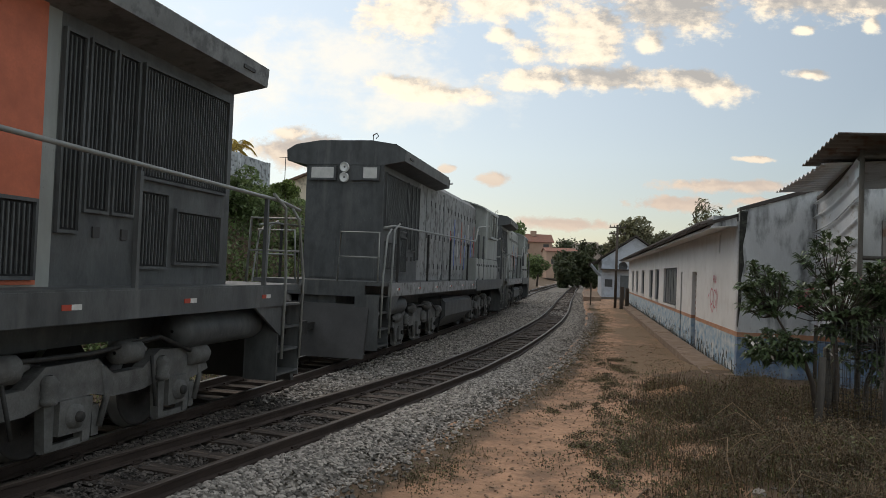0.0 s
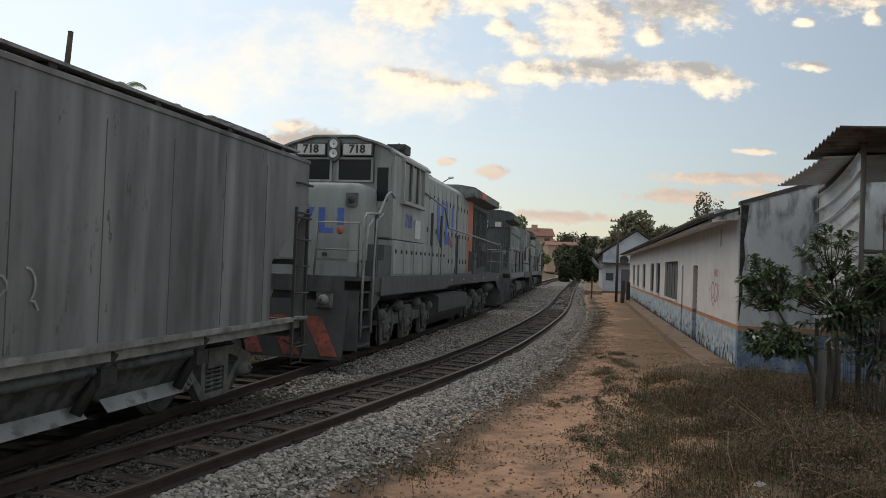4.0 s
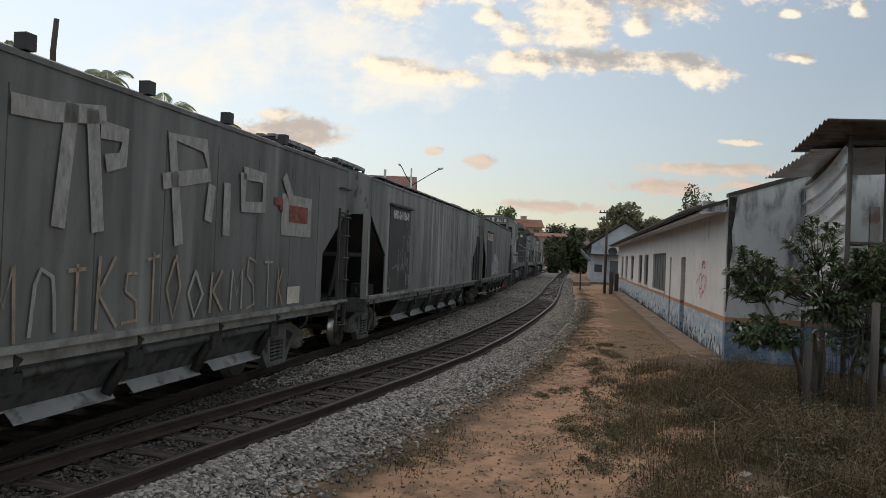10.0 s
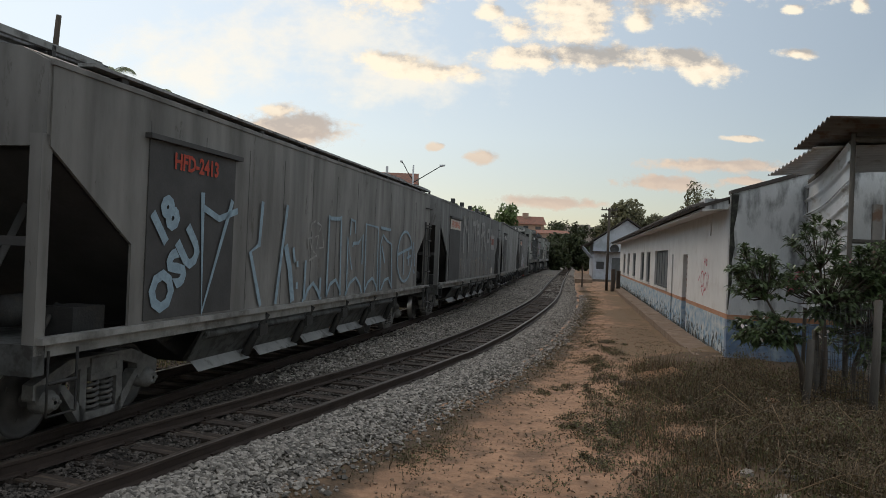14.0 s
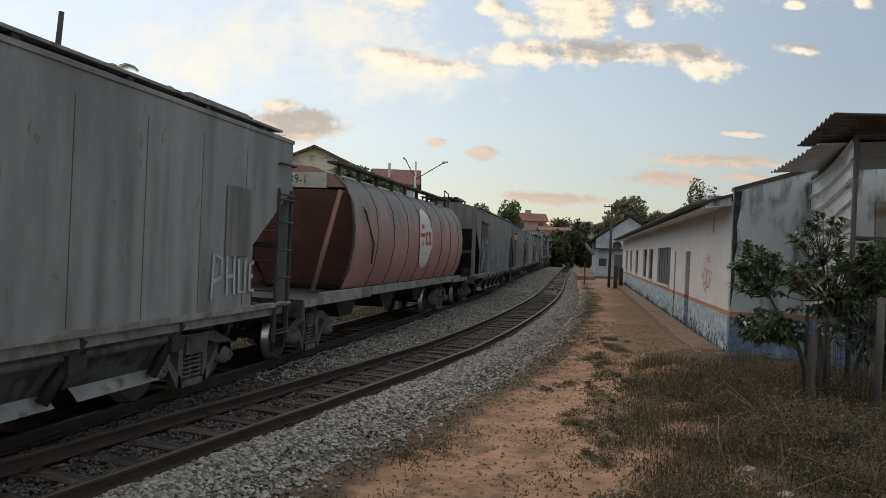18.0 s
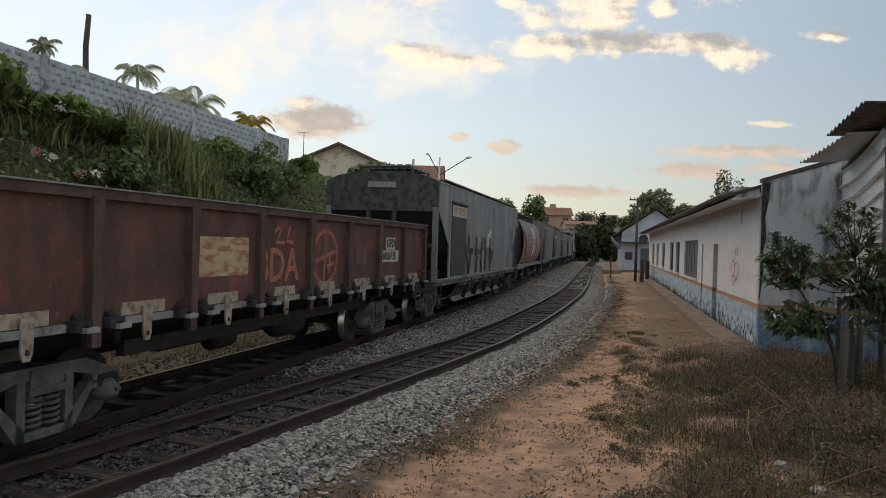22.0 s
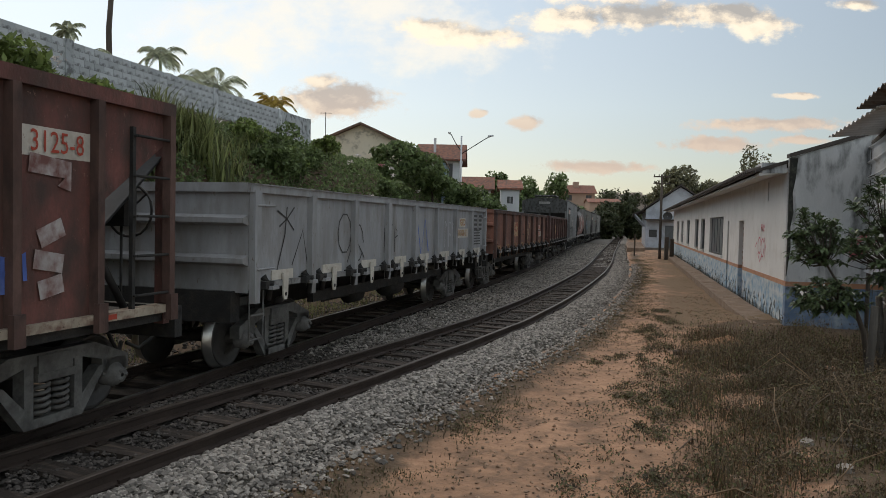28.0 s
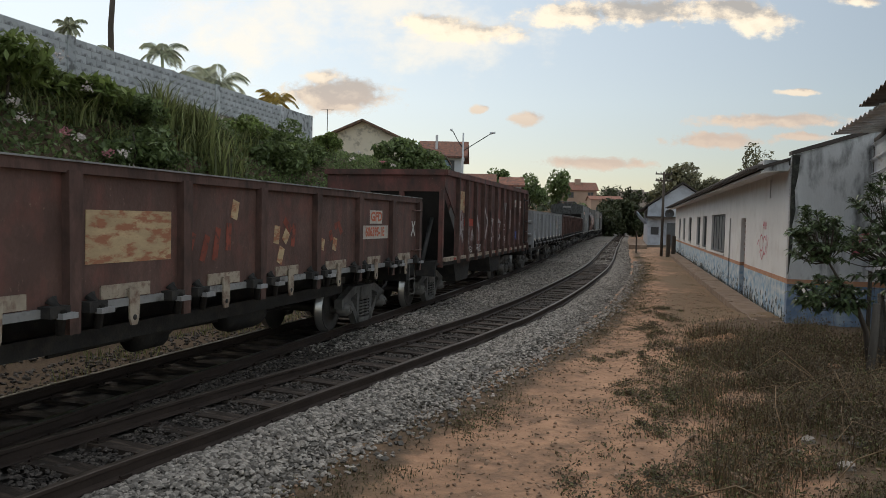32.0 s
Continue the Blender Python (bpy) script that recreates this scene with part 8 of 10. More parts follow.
# ---------------------------------------------------------------- open wagons
def brake_wheel(w, x, z=1.85, y=-0.75):
    """Hand-brake wheel with spokes and its rod on the end of a wagon."""
    ring = [(x + 0.24, y + 0.27 * math.cos(radians(a)), z + 0.27 * math.sin(radians(a))) for a in range(0, 361, 20)]
    b = Build().tube(ring, 0.014, 6)
    for a in (20, 140, 260):
        b.tube([(x + 0.24, y, z), (x + 0.24, y + 0.27 * math.cos(radians(a)), z + 0.27 * math.sin(radians(a)))], 0.012, 5)
    bw = part("brake_wheel", b, M_steel, w)
    part("brake_box", Build().box(x + 0.02, x + 0.2, y - 0.14, y + 0.14, z - 0.16, z + 0.2, 0.03), M_steel, bw)
    part("brake_rod", Build().tube([(x + 0.12, y, z - 0.15), (x + 0.12, y, 0.8)], 0.014, 6), M_steel, bw)


def gondola(label, paint, length=12.1, ribs=9, top=2.27, number=None):
    w = thing("open_wagon", label, "railway wagon", "open wagons of the train")
    h, W, low = length / 2, 1.37, 1.17
    for s in (-1, 1):
        part("side_sheet", Build().box(-h, h, s * W - 0.012, s * W + 0.012, low, top), paint, w)
        part("top_rail", Build().box(-h - 0.03, h + 0.03, s * W - 0.07, s * W + 0.07, top - 0.02, top + 0.07), M_rust_rib if paint is not M_gond else paint, w)
        # pale strip added along the top: the rail's highlight as colour
        part("rail_cap", Build().box(-h - 0.04, h + 0.04, s * W - 0.09, s * W + 0.09, top + 0.07, top + 0.085), M_lip, w)
        part("bottom_rail", Build().box(-h, h, s * W - 0.05, s * W + 0.05, low - 0.06, low + 0.01), M_lip, w)
        for i in range(ribs):
            x = -h + 0.06 + i * (length - 0.12) / (ribs - 1)
            y0 = s * W + (0.012 if s > 0 else -0.09)
            part("rib", Build().prism([(x - 0.06, low - 0.22), (x + 0.06, low - 0.22), (x + 0.075, top), (x - 0.075, top)], y0, y0 + 0.078), M_rust_rib if paint is not M_gond else paint, w)
    for e in (-1, 1):
        x = e * h
        part("end_sheet", Build().box(x - 0.012, x + 0.012, -W, W, low - 0.1, top), paint, w)
        part("end_rail", Build().box(x - 0.06, x + 0.09 if e > 0 else x + 0.06, -W, W, top - 0.02, top + 0.09), paint, w)
        for z in (1.45, 1.92):
            part("end_rib", Build().prism([(x, z - 0.07), (x + e * 0.13, z - 0.03), (x + e * 0.13, z + 0.03), (x, z + 0.07)], -W, W), paint, w)
        coupler(w, x, e * 0.72)
        part("end_beam", Build().box(x - 0.1, x + 0.1, -1.2, 1.2, 0.72, low - 0.08), M_steel, w)
        bogie(w, e * (h - 1.53) + 0.13, 1.66)
        for z in (1.35, 2.1):
            handhold(w, x - 0.42 if e > 0 else x + 0.05, -W - 0.03, z, 0.37, paint)
        step_iron(w, x - e * 0.22, -W + 0.02, 0.5, 1.08, M_bogie, 0.32)
    part("floor", Build().box(-h, h, -W, W, low - 0.04, low), M_rust, w)
    part("centre_sill", Build().box(-h, h, -0.18, 0.18, 0.6, 1.13).box(-h + 2.6, h - 2.6, -0.95, -0.85, 0.7, 0.86), M_steel, w)
    part("air_tank", Build().lathe([(0.01, -0.45), (0.17, -0.42), (0.2, -0.3), (0.2, 0.3), (0.17, 0.42), (0.01, 0.45)], (0.9, -0.6, 0.62), "x", 14), M_steel, w)
    part("brake_cylinder", Build().lathe([(0.01, -0.3), (0.16, -0.28), (0.16, 0.15), (0.08, 0.25), (0.03, 0.4)], (-0.9, -0.55, 0.6), "x", 12).tube([(-2.4, -0.6, 0.6), (-0.5, -0.55, 0.6), (2.5, -0.5, 0.55)], 0.02, 6), M_steel, w)
    # latches and hinges of the drop doors along the bottom
    pitch = (length - 0.12) / (ribs - 1)
    worn = M_rust_plate if paint is M_rust_b else M_worn if paint is M_gond else M_door_plate
    for i in range(ribs - 1):
        x = -h + 0.06 + (i + 0.5) * pitch
        door = part("door_plate", Build().box(x - pitch * (0.2 + 0.03 * (i % 3)), x + pitch * (0.17 + 0.04 * (i % 2)), -W - 0.03, -W - 0.012, low + 0.02, low + 0.14), worn, w)
        part("hasp", Build().prism([(x - 0.07, low + 0.1), (x + 0.07, low + 0.1), (x + 0.06, low - 0.18), (x + 0.035, low - 0.24), (x - 0.035, low - 0.24), (x - 0.06, low - 0.18)], -W - 0.065, -W - 0.045), worn, door)
        part("hasp_hole", Build().lathe([(0.001, -W - 0.069), (0.026, -W - 0.069), (0.026, -W - 0.06)], (x, 0, low - 0.17), "y", 10), M_steel, door)
        for q in (-1, 1):
            u = x + q * pitch * 0.36
            part("latch", Build().tube([(u, -W - 0.04, low + 0.08), (u + 0.02, -W - 0.13, low - 0.02), (u + 0.03, -W - 0.1, low - 0.2)], 0.05, 6, r2=0.035).box(u - 0.11, u + 0.1, -W - 0.14, -W - 0.02, low - 0.06, low + 0.03), M_steel, door)
            part("latch_bar", Build().box(u - 0.03, u + 0.13, -W - 0.19, -W - 0.12, low - 0.07, low - 0.025), M_gond, door)
    if number:
        for text, size, x, z, ww, board, colour in number:
            plate("number_board", w, x - ww / 2, x + ww / 2, z - size * 0.52, z + size * 0.52, -W - 0.012, board)
            lettering(text, size, colour, w, x, -W - 0.023, z, stretch=ww / (len(text) * size * 0.62) * 0.9, label="stencilled wagon number", fat=0.008)
    return w, length


def gondola_with_circle():
    w, L = gondola("rusty brown open wagon with orange graffiti", M_rust, number=[("GFD", 0.22, 3.73, 1.92, 0.53, M_worn, M_panel), ("606267.9E", 0.21, 3.66, 1.68, 1.15, M_worn, M_panel)])
    lettering("BDA", 0.62, M_orange_spray, w, -0.94, -1.387, 1.58, "graffiti", "orange spray-painted letters", fat=0.012)
    graffiti(w, "graffiti", "orange crossed circle", M_orange_spray, [arc(0.62, 1.69, 0.46, 0.4, 0, 360, 18), [(0.22, 1.63), (1.0, 1.78)], [(0.57, 1.34), (0.6, 1.7)], [(0.78, 1.45), (0.8, 1.75)], [(0.68, 1.55), (0.95, 1.6)], [(-1.06, 2.05), (-0.85, 2.12), (-1.0, 1.9), (-0.75, 1.9)], [(-0.62, 2.12), (-0.7, 1.92), (-0.5, 1.9)]], 0.06, -1.387)
    plate("paint_patch", w, -2.9, -1.74, 1.5, 1.95, -1.382, M_cream, "cream painted patch flaking to rust")
    plate("paint_patch", w, 1.9, 2.4, 1.55, 1.85, -1.382, M_rust_b, "dull orange smear")
    lettering("30.79E", 0.24, M_worn, w, -6.04, 0.2, 2.15, facing=-90, label="stencilled number on the end")
    return w, L


def gondola_orange():
    w, L = gondola("orange-brown rusted open wagon with faint graffiti", M_rust_b, number=[("GFD", 0.2, 3.73, 1.82, 0.6, M_worn, M_orange), ("605726-8E", 0.2, 3.73, 1.56, 1.28, M_worn, M_orange)])
    graffiti(w, "graffiti", "ochre looping tag", M_cream, [arc(0.56, 1.9, 0.2, 0.16, 20, 270, 10), arc(0.6, 1.6, 0.22, 0.16, -120, 110, 10), [(0.54, 2.16), (0.63, 1.32)], [(0.2, 2.0), (0.28, 1.85)], [(0.9, 1.6), (0.98, 1.5)], [(0.28, 1.55), (0.38, 1.42)]], 0.05, -1.387)
    graffiti(w, "graffiti", "dark scribbled tag", M_panel, [arc(-1.15, 1.72, 0.2, 0.16, 0, 360, 14), [(-1.38, 1.75), (-0.92, 1.75)], [(-1.2, 1.9), (-1.15, 1.98), (-1.08, 1.88)], [(-1.15, 1.6), (-1.1, 1.5)], arc(-0.72, 1.7, 0.1, 0.09, 0, 330, 10), arc(-0.45, 1.68, 0.12, 0.1, 30, 360, 10), [(-0.8, 1.95), (-0.78, 1.7)], [(-0.6, 1.6), (-0.55, 1.35)], [(-0.75, 1.56), (-0.4, 1.58), (-0.3, 1.5)]], 0.022, -1.387)
    plate("paint_patch", w, -3.0, -1.75, 1.53, 2.0, -1.382, M_flaked, "ochre painted patch flaking to red rust")
    plate("paint_patch", w, 1.02, 1.14, 1.82, 2.0, -1.382, M_cream, "small ochre mark")
    brake_wheel(w, L / 2)
    return w, L


def gondola_grey():
    w, L = gondola("grey-painted open wagon with black and blue tags", M_gond, number=[("GFD", 0.21, 3.75, 1.95, 0.55, M_worn, M_cream), ("606308-1E", 0.21, 3.7, 1.7, 1.22, M_worn, M_cream)])
    graffiti(w, "graffiti", "black palm-like tag", M_panel, [[(-5.4, 1.3), (-5.2, 1.75), (-5.15, 2.1)], [(-5.4, 2.05), (-5.15, 1.95), (-4.95, 2.1)], [(-5.35, 1.85), (-5.15, 1.95), (-4.95, 1.8)], [(-5.0, 1.35), (-4.7, 1.8), (-4.55, 1.35)], arc(-3.3, 1.75, 0.25, 0.3, 0, 360), arc(-2.8, 1.6, 0.25, 0.3, 0, 330), [(-3.2, 1.3), (-2.9, 1.7), (-2.5, 1.35)]] + letter_row(-1.6, 1.4, 0.5, 3, 51), 0.025, -1.387)
    graffiti(w, "graffiti", "blue tag", M_blue, [[(0.2, 2.1), (0.5, 1.3), (0.75, 2.0), (1.0, 1.35)], [(1.45, 1.2), (1.5, 1.9)], [(1.75, 1.3), (1.8, 1.7)]], 0.055, -1.387)
    graffiti(w, "graffiti", "white blurred letters", M_pale_spray, letter_row(2.2, 1.4, 0.6, 3, 53), 0.05, -1.387)
    for j in range(4):
        for k in range(2):
            plate("stencil", w, 4.95 + k * 0.5, 5.25 + k * 0.5, 2.1 - j * 0.11, 2.16 - j * 0.11, -1.382, M_panel)
    for j in range(6):
        plate("stencil", w, 4.95, 5.6, 1.75 - j * 0.07, 1.78 - j * 0.07, -1.382, M_panel)
    return w, L


def gondola_flaked():
    w, L = gondola("dark brown open wagon with flaking paint patches and red tags", M_rust_c, number=[("GFD", 0.21, 3.8, 1.96, 0.55, M_worn, M_orange), ("606395-1E", 0.21, 3.75, 1.71, 1.22, M_worn, M_orange)])
    plate("paint_patch", w, -2.81, -1.67, 1.5, 1.96, -1.382, M_cream, "cream painted patch flaking to rust")
    graffiti(w, "graffiti", "worn red and grey daubs", M_stripe, [[(-1.42, 1.45), (-1.3, 1.75)], [(-1.15, 1.45), (-1.05, 1.72)], [(-0.92, 1.45), (-0.85, 1.8)], [(-0.66, 1.55), (-0.64, 1.85)], [(0.62, 1.9), (0.8, 1.75)], [(0.85, 1.55), (0.9, 1.85)], [(2.15, 1.8), (2.3, 1.85), (2.4, 1.7)], [(2.0, 1.75), (2.05, 1.6)]], 0.1, -1.387)
    graffiti(w, "graffiti", "yellow daubs", M_cream, [[(0.42, 1.6), (0.45, 1.82)], [(0.62, 1.62), (0.72, 1.75)], [(0.5, 1.35), (0.58, 1.55)], [(1.72, 1.48), (1.76, 1.64)], [(2.14, 1.46), (2.18, 1.64)], [(-0.55, 1.9), (-0.5, 2.1)]], 0.14, -1.387)
    graffiti(w, "graffiti", "white cross", M_white_mark, [[(5.62, 1.62), (5.84, 1.9)], [(5.84, 1.62), (5.66, 1.9)]], 0.05, -1.387)
    return w, L


def tall_wagon():
    w = thing("ore_hopper_wagon", "tall maroon ribbed hopper wagon with white tags and a white sill", "railway wagon", "open wagons of the train")
    L = 10.86
    h, W, low, top, belt = L / 2, 1.37, 1.1, 2.93, 2.55
    ribs = 12
    for s in (-1, 1):
        cut = 0.98
        out = [(-h + cut, low), (h - cut, low), (h - cut, 2.02), (h, 2.68), (h, top), (-h, top), (-h, 2.68), (-h + cut, 2.02)]
        part("side_sheet", Build().prism(out, s * W - 0.012, s * W + 0.012), M_rust, w)
        part("top_rail", Build().box(-h - 0.02, h + 0.02, s * W - 0.08, s * W + 0.08, top - 0.02, top + 0.1), M_rust, w)
        part("side_sill", Build().box(-h, h, s * W - 0.07, s * W + 0.07, 1.025, low), M_door_plate, w, "scuffed cream sill")
        part("sill_web", Build().box(-h, h, s * (W - 0.03) - 0.02, s * (W - 0.03) + 0.02, 0.93, 1.025), M_steel, w)
        for i in range(5):
            part("reflector", Build().box(-h + 0.7 + i * 2.3, -h + 0.86 + i * 2.3, s * (W + 0.07) - 0.004, s * (W + 0.07) + 0.004, 1.04, 1.085), M_red_mark, w)
        for i in range(ribs):
            x = -h + 1.03 + i * 0.88 if i < ribs - 1 else h - 0.05
            y0 = s * W + (0.012 if s > 0 else -0.1)
            part("rib", Build().box(x - 0.04, x + 0.04, y0, y0 + 0.088, low + 0.005, top - 0.02), M_rust_rib, w)
            part("rib_foot", Build().box(x - 0.055, x + 0.055, s * W - (0.13 if s < 0 else -0.07), s * W + (0.13 if s > 0 else -0.07), 0.95, low + 0.1), M_rust_rib, w)
    for e in (-1, 1):
        x = e * h
        part("end_rail", Build().box(x - 0.07, x + 0.07, -W, W, top - 0.02, top + 0.1), M_rust, w)
        part("end_sheet", Build().box(x - 0.012, x + 0.012, -W, W, belt, top), M_rust, w)
        # slope sheet is near black, not maroon: shade of the open end as colour
        b = Build()
        b.face_list([(x - e * 0.02, -W + 0.03, belt), (x - e * 0.02, W - 0.03, belt), (x - e * 1.9, W - 0.03, 1.0), (x - e * 1.9, -W + 0.03, 1.0)], [(0, 1, 2, 3)])
        b.face_list([(x - e * 0.02, -W + 0.03, belt - 0.03), (x - e * 0.02, W - 0.03, belt - 0.03), (x - e * 1.9, W - 0.03, 0.97), (x - e * 1.9, -W + 0.03, 0.97)], [(3, 2, 1, 0)])
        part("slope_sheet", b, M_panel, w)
        for y in (-W + 0.05, -0.4, 0.4, W - 0.05):
            part("end_post", Build().box(x - 0.05, x + 0.05, y - 0.05, y + 0.05, 0.9, belt), M_rust, w)
        part("end_deck", Build().box(min(x - e * 1.2, x + e * 0.35), max(x - e * 1.2, x + e * 0.35), -1.3, 1.3, 0.95, 1.0).box(x + e * 0.3 - 0.06, x + e * 0.3 + 0.06, -1.3, 1.3, 0.72, 1.04), M_steel, w)
        part("brace", Build().tube([(x, -0.9, 1.0), (x - e * 0.7, -0.9, 2.0)], 0.05, 4), M_panel, w)
        part("brace", Build().tube([(x - e * 0.3, 0.6, 1.0), (x - e * 0.9, 0.6, 1.9)], 0.05, 4), M_panel, w)
        coupler(w, x + e * 0.3, e * 0.6)
        bogie(w, e * (h - 0.88), 1.56)
    ladder(w, h - 0.3, -W - 0.03, 1.1, 2.75, 0.5, M_steel)
    brake_wheel(w, h, 2.0)
    part("centre_sill", Build().box(-h, h, -0.18, 0.18, 0.6, 0.98), M_steel, w)
    for x in (-2.6, 1.5):
        part("outlet", Build().prism([(x - 0.9, 0.98), (x + 0.9, 0.98), (x + 0.6, 0.42), (x - 0.6, 0.42)], -1.1, 1.1), M_steel, w)
    y = -W - 0.02
    lettering("SEU", 0.22, M_white_mark, w, -2.98, y - 0.012, 1.21, "graffiti", "white spray-painted letters")
    lettering("HAD 6 0", 0.2, M_red_mark, w, 3.1, y - 0.01, 2.52, stretch=0.8, label="stencilled wagon number")
    lettering("3125-8", 0.24, M_red_mark, w, 3.99, y - 0.01, 2.5, stretch=0.85, label="stencilled wagon number")
    plate("number_board", w, 2.75, 3.42, 2.4, 2.63, y + 0.012, M_worn)
    plate("number_board", w, 3.6, 4.37, 2.39, 2.62, y + 0.012, M_worn)
    plate("paint_patch", w, -4.22, -3.62, 2.12, 2.62, y + 0.012, M_cream, "cream painted patch")
    plate("paint_patch", w, -3.6, -2.68, 1.8, 1.98, y + 0.012, M_red_mark, "dull red stripe")
    graffiti(w, "graffiti", "faded white angular letters", M_faded_white, [arc(-3.96, 1.98, 0.13, 0.14, 0, 360, 10), [(-4.2, 1.77), (-3.72, 1.77)], [(-4.15, 1.42), (-3.96, 1.78), (-3.78, 1.42)], [(-3.33, 2.14), (-3.2, 1.75), (-3.17, 1.35)], [(-2.95, 1.42), (-2.83, 1.68), (-2.66, 1.45)], [(-2.4, 2.1), (-2.1, 1.75), (-2.05, 1.42)], [(-1.5, 1.85), (-1.4, 2.25), (-1.02, 1.92), (-1.3, 1.46)],
             [(-0.65, 1.97), (-0.3, 1.95), (-0.5, 1.68), (-0.25, 1.5), (-0.6, 1.36)], [(0.4, 1.95), (0.75, 1.9), (0.45, 1.65), (0.75, 1.45), (0.45, 1.4)], [(1.4, 2.5), (1.48, 2.1), (1.6, 2.5)], [(1.48, 2.2), (1.5, 2.0)], [(2.3, 1.7), (2.35, 2.3)], [(3.7, 2.34), (4.1, 2.3), (4.06, 2.15)], [(3.8, 1.75), (4.05, 1.85)], [(3.75, 1.6), (4.05, 1.55)], [(3.8, 1.35), (4.05, 1.4)]], 0.15, y - 0.008)
    lettering("TERRO", 0.28, M_white_mark, w, -2.13, y - 0.012, 1.22, "graffiti", "white spray-painted letters")
    lettering("Z", 0.24, M_white_mark, w, 1.35, y - 0.012, 1.75, "graffiti", "white spray-painted letters")
    lettering("RJ", 0.24, M_white_mark, w, 1.45, y - 0.012, 1.4, "graffiti", "white spray-painted letters")
    graffiti(w, "graffiti", "blue scrawl", M_blue, letter_row(3.2, 1.35, 0.3, 4, 61, 0.4), 0.04, y - 0.012)
    return w, L


# ---------------------------------------------------------------- diesel locomotives
def loco_bogie(parent, x, flip):
    bo = part("bogie", Build().box(-0.3, 0.3, -0.8, 0.8, 0.55, 0.85).box(-2.1, 2.1, -0.25, 0.25, 0.6, 0.8), M_loco_bogie, parent, at=pose(x, 0, 0))
    for s in (-1, 1):
        y = s * 0.98
        f = Build()
        f.prism([(-2.45, 0.62), (-2.3, 0.9), (-1.4, 0.95), (-1.1, 0.78), (-0.6, 0.78), (-0.35, 0.95), (0.35, 0.95), (0.6, 0.78), (1.1, 0.78), (1.4, 0.95), (2.3, 0.9), (2.45, 0.62), (2.1, 0.55), (1.5, 0.62), (1.1, 0.55), (0.6, 0.55), (0.3, 0.62), (-0.3, 0.62), (-0.6, 0.55), (-1.1, 0.55), (-1.5, 0.62), (-2.1, 0.55)], y - 0.07, y + 0.07)
        part("side_frame", f, M_loco_bogie, bo)
        for a in (-1.75, 0, 1.75):
            part("axle_box", Build().box(a - 0.19, a + 0.19, y - 0.1, y + 0.1, 0.3, 0.62).lathe([(0.02, -0.16), (0.11, -0.15), (0.13, 0.0)], (a, y, 0.46), "y", 12) if s < 0 else Build().box(a - 0.19, a + 0.19, y - 0.1, y + 0.1, 0.3, 0.62), M_loco_bogie, bo)
            part("pedestal", Build().prism([(a - 0.33, 0.6), (a - 0.2, 0.6), (a - 0.2, 0.18), (a - 0.3, 0.18)], y - 0.05, y + 0.05).prism([(a + 0.33, 0.6), (a + 0.2, 0.6), (a + 0.2, 0.18), (a + 0.3, 0.18)], y - 0.05, y + 0.05).box(a - 0.3, a + 0.3, y - 0.03, y + 0.03, 0.16, 0.22), M_loco_bogie, bo)
        for a in (-2.2, -0.85, 0.85, 2.2):
            part("brake_cylinder", Build().lathe([(0.02, -0.24), (0.12, -0.22), (0.13, 0.1), (0.07, 0.16), (0.03, 0.28)], (a, y + s * 0.06, 0.98 if abs(a) < 1 else 0.82), "x", 10), M_loco_bogie, bo)
        for a in (-1.75, 0, 1.75):
            part("brake_hanger", Build().tube([(a + 0.42, y + s * 0.05, 0.88), (a + 0.5, y + s * 0.07, 0.55), (a + 0.43, y + s * 0.05, 0.28)], 0.035, 5).box(a + 0.34, a + 0.44, y - 0.04, y + 0.06, 0.2, 0.5), M_loco_bogie, bo)
            part("spring", Build().lathe([(0.02, 0.6), (0.08, 0.62), (0.09, 0.66), (0.07, 0.69), (0.09, 0.73), (0.07, 0.77), (0.09, 0.81), (0.07, 0.85), (0.03, 0.88)], (a - 0.34, y + s * 0.1, 0), "z", 10), M_loco_bogie, bo)
            part("cover_bolt", Build().lathe([(0.001, -0.02), (0.05, -0.02), (0.055, 0.02)], (a, y + s * 0.17 if s < 0 else y + 0.12, 0.46), "y", 8), M_steel, bo)
        part("sand_pipe", Build().tube([(-2.6, y + s * 0.1, 1.2), (-2.55, y + s * 0.14, 0.7), (-2.3, y + s * 0.08, 0.15)], 0.025, 5), M_steel, bo)
        part("pipe", Build().tube([(-2.4, y + s * 0.09, 0.7), (-1.2, y + s * 0.12, 1.05), (0.2, y + s * 0.1, 1.02), (1.3, y + s * 0.12, 1.1), (2.4, y + s * 0.09, 0.75)], 0.025, 5).tube([(-0.9, y + s * 0.1, 0.9), (-0.8, y + s * 0.14, 0.4)], 0.02, 5).tube([(1.2, y + s * 0.1, 0.9), (1.25, y + s * 0.14, 0.35)], 0.02, 5), M_steel, bo)
    for a in (-1.75, 0, 1.75):
        w = part("wheelset", LOCO_WHEELSET, None, parent)
        moving_wheels.append((w, x + a, 0.46 * (-1 if flip else 1)))


